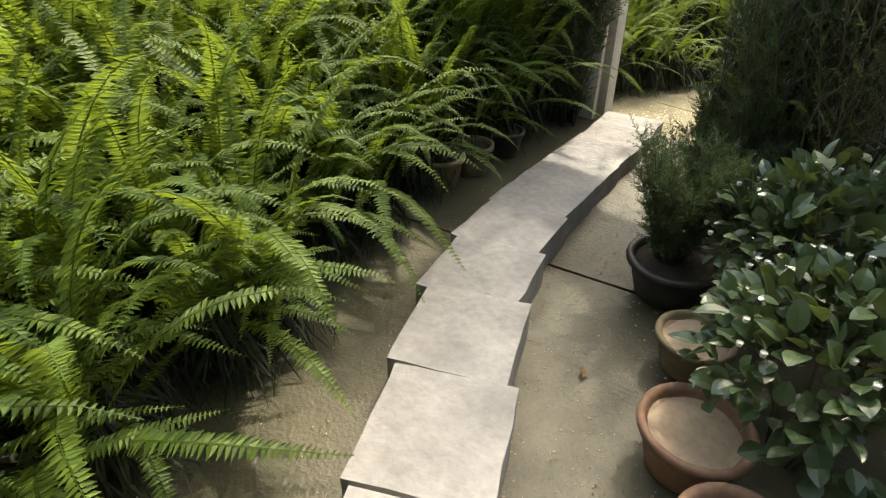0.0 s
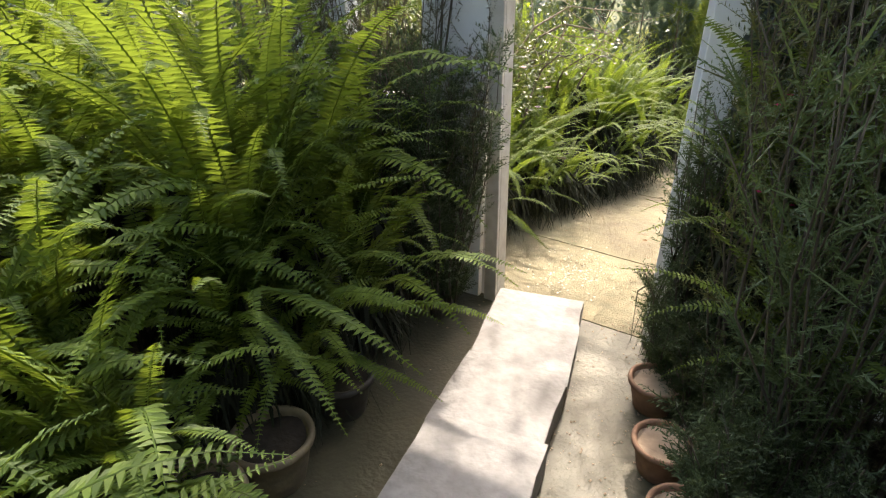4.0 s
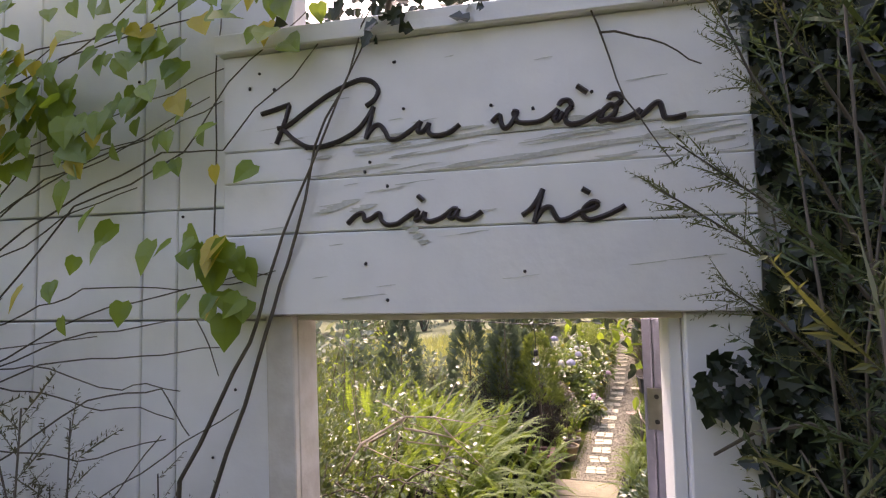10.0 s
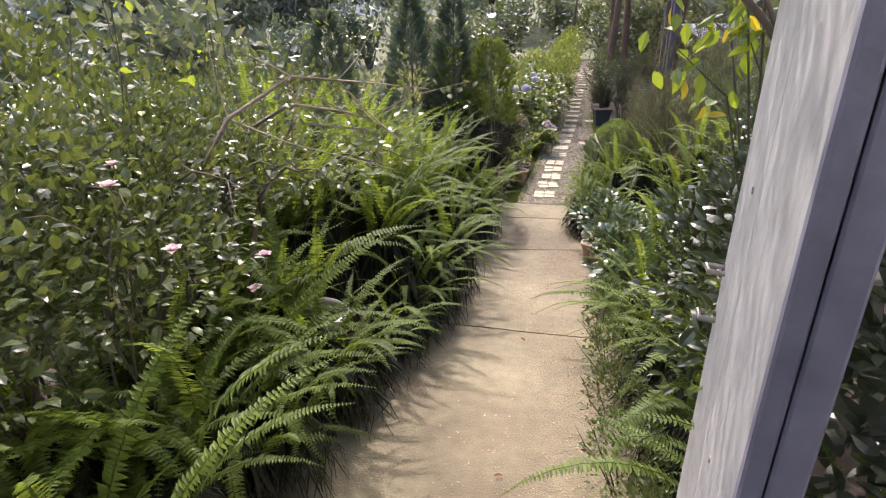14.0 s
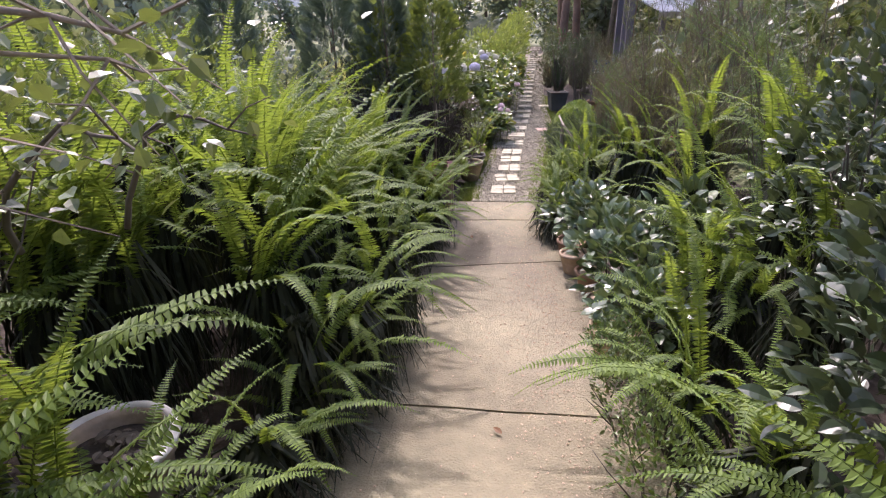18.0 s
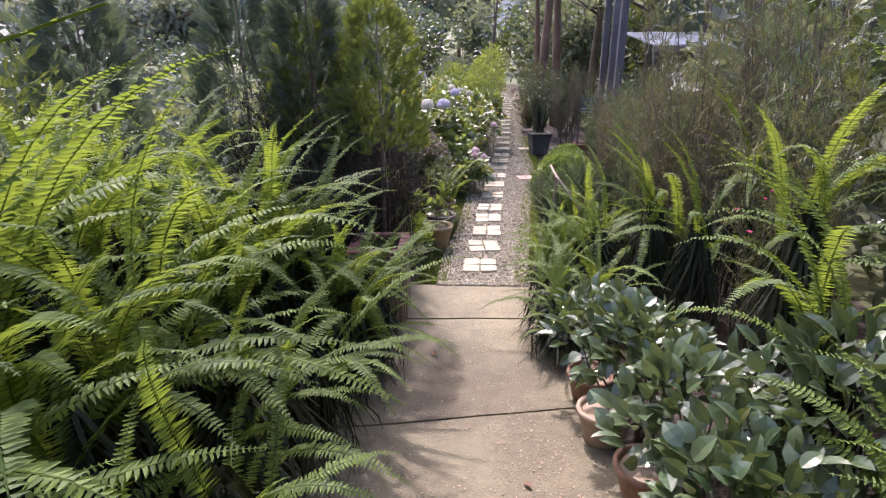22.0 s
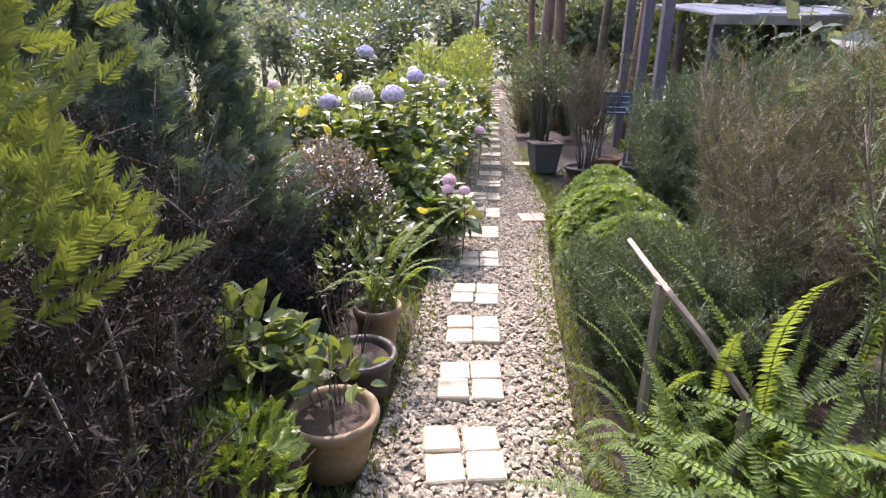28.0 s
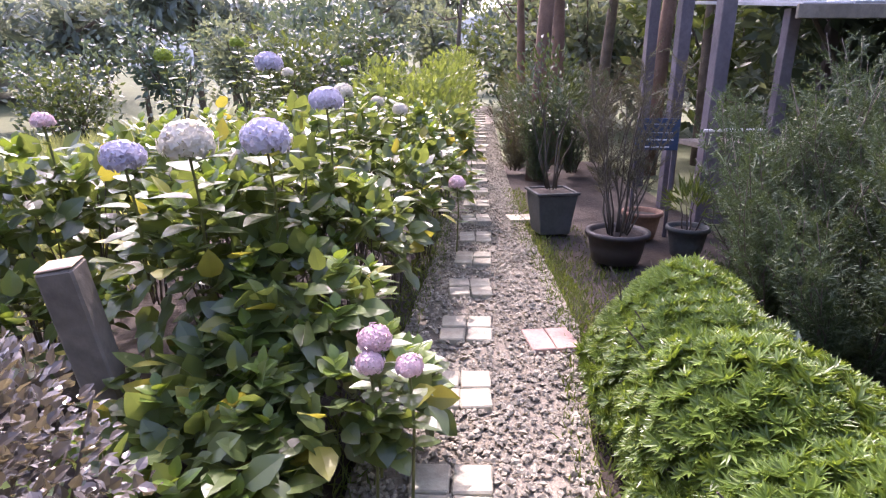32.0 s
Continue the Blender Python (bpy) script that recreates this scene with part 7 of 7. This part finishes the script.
for x, y, w, c in ((-33, 44, 3.2, SHEET), (-27, 46, 2.6, SHEET)):
    hse = thing("farmhouse", (x, y, 0.6), "low distant building with a pale sheet roof", "house", "distant buildings", 20)
    part("house_wall", boxed(-w, w, -2, 2, 0, 2.4), CONCRETE, hse)
    part("roof", boxed(-w - 0.3, w + 0.3, -2.5, 2.5, 2.405, 2.6, 0.02), c, hse)
    for k in range(4):
        part("window", boxed(-w + 1 + k * 2.1, -w + 1.9 + k * 2.1, -2.03, -2.002, 0.9, 1.9), DARK_METAL, hse)


# crumbs, petals and dry leaves on the paving
n = 9000
ly = -4.8 + 10.6 * rng.random(n)
lx = np.where(ly < -0.95, 0.35 - 0.28 * (ly + 1) + 0.45 * rng.normal(size=n), np.where(rng.random(n) < 0.6, 0.42 + 0.13 * rng.normal(size=n), 0.1 + 0.3 * rng.normal(size=n)))
lx = np.clip(lx, -0.9, 1.5)
pos = np.stack([lx, ly, np.array([gz(q) for q in ly]) + 0.003], 1)
litter = raw("path_litter", *scatter(*PEBBLE, pos, rng.normal(size=(n, 3)) * (1, 1, 0.1), rng.normal(size=(n, 3)) * 0.2 + (0, 0, 1), 0.002 + 0.007 * rng.random(n) ** 3), CLAY_PALE)
tagged(litter, "crumbs of soil and grit on the concrete", "litter", kind="stuff")
n = 150
pos = np.stack([-0.2 + 0.13 * rng.normal(size=n), -0.35 + 0.25 * rng.normal(size=n), np.zeros(n)], 1)
pos[:, 2] = [gz(q) + 0.006 for q in pos[:, 1]]
tagged(raw("fallen_petals", *scatter(*BROAD, pos, rng.normal(size=(n, 3)) * (1, 1, 0.1), rng.normal(size=(n, 3)) * 0.2 + (0, 0, 1), 0.018), PALE_PETAL), "pale fallen petals beside the door post", "petals", kind="stuff")
for x, y, s in ((1.05, -3.45, 0.06), (0.7, -2.3, 0.04), (0.1, 1.9, 0.05), (0.3, 3.6, 0.05), (-0.1, 4.7, 0.06), (0.05, 0.6, 0.04)):
    lf = thing("dry_leaf", (x, y, gz(y) + 0.012), "curled brown dry leaf on the concrete", "leaf", "fallen leaves", random.uniform(0, 360))
    raw("blade", *scatter(*LEAF, [(0, 0, 0)], [(1, 0, 0.1)], [(0, 0.3, 1)], s), OLD_LEAF, lf)
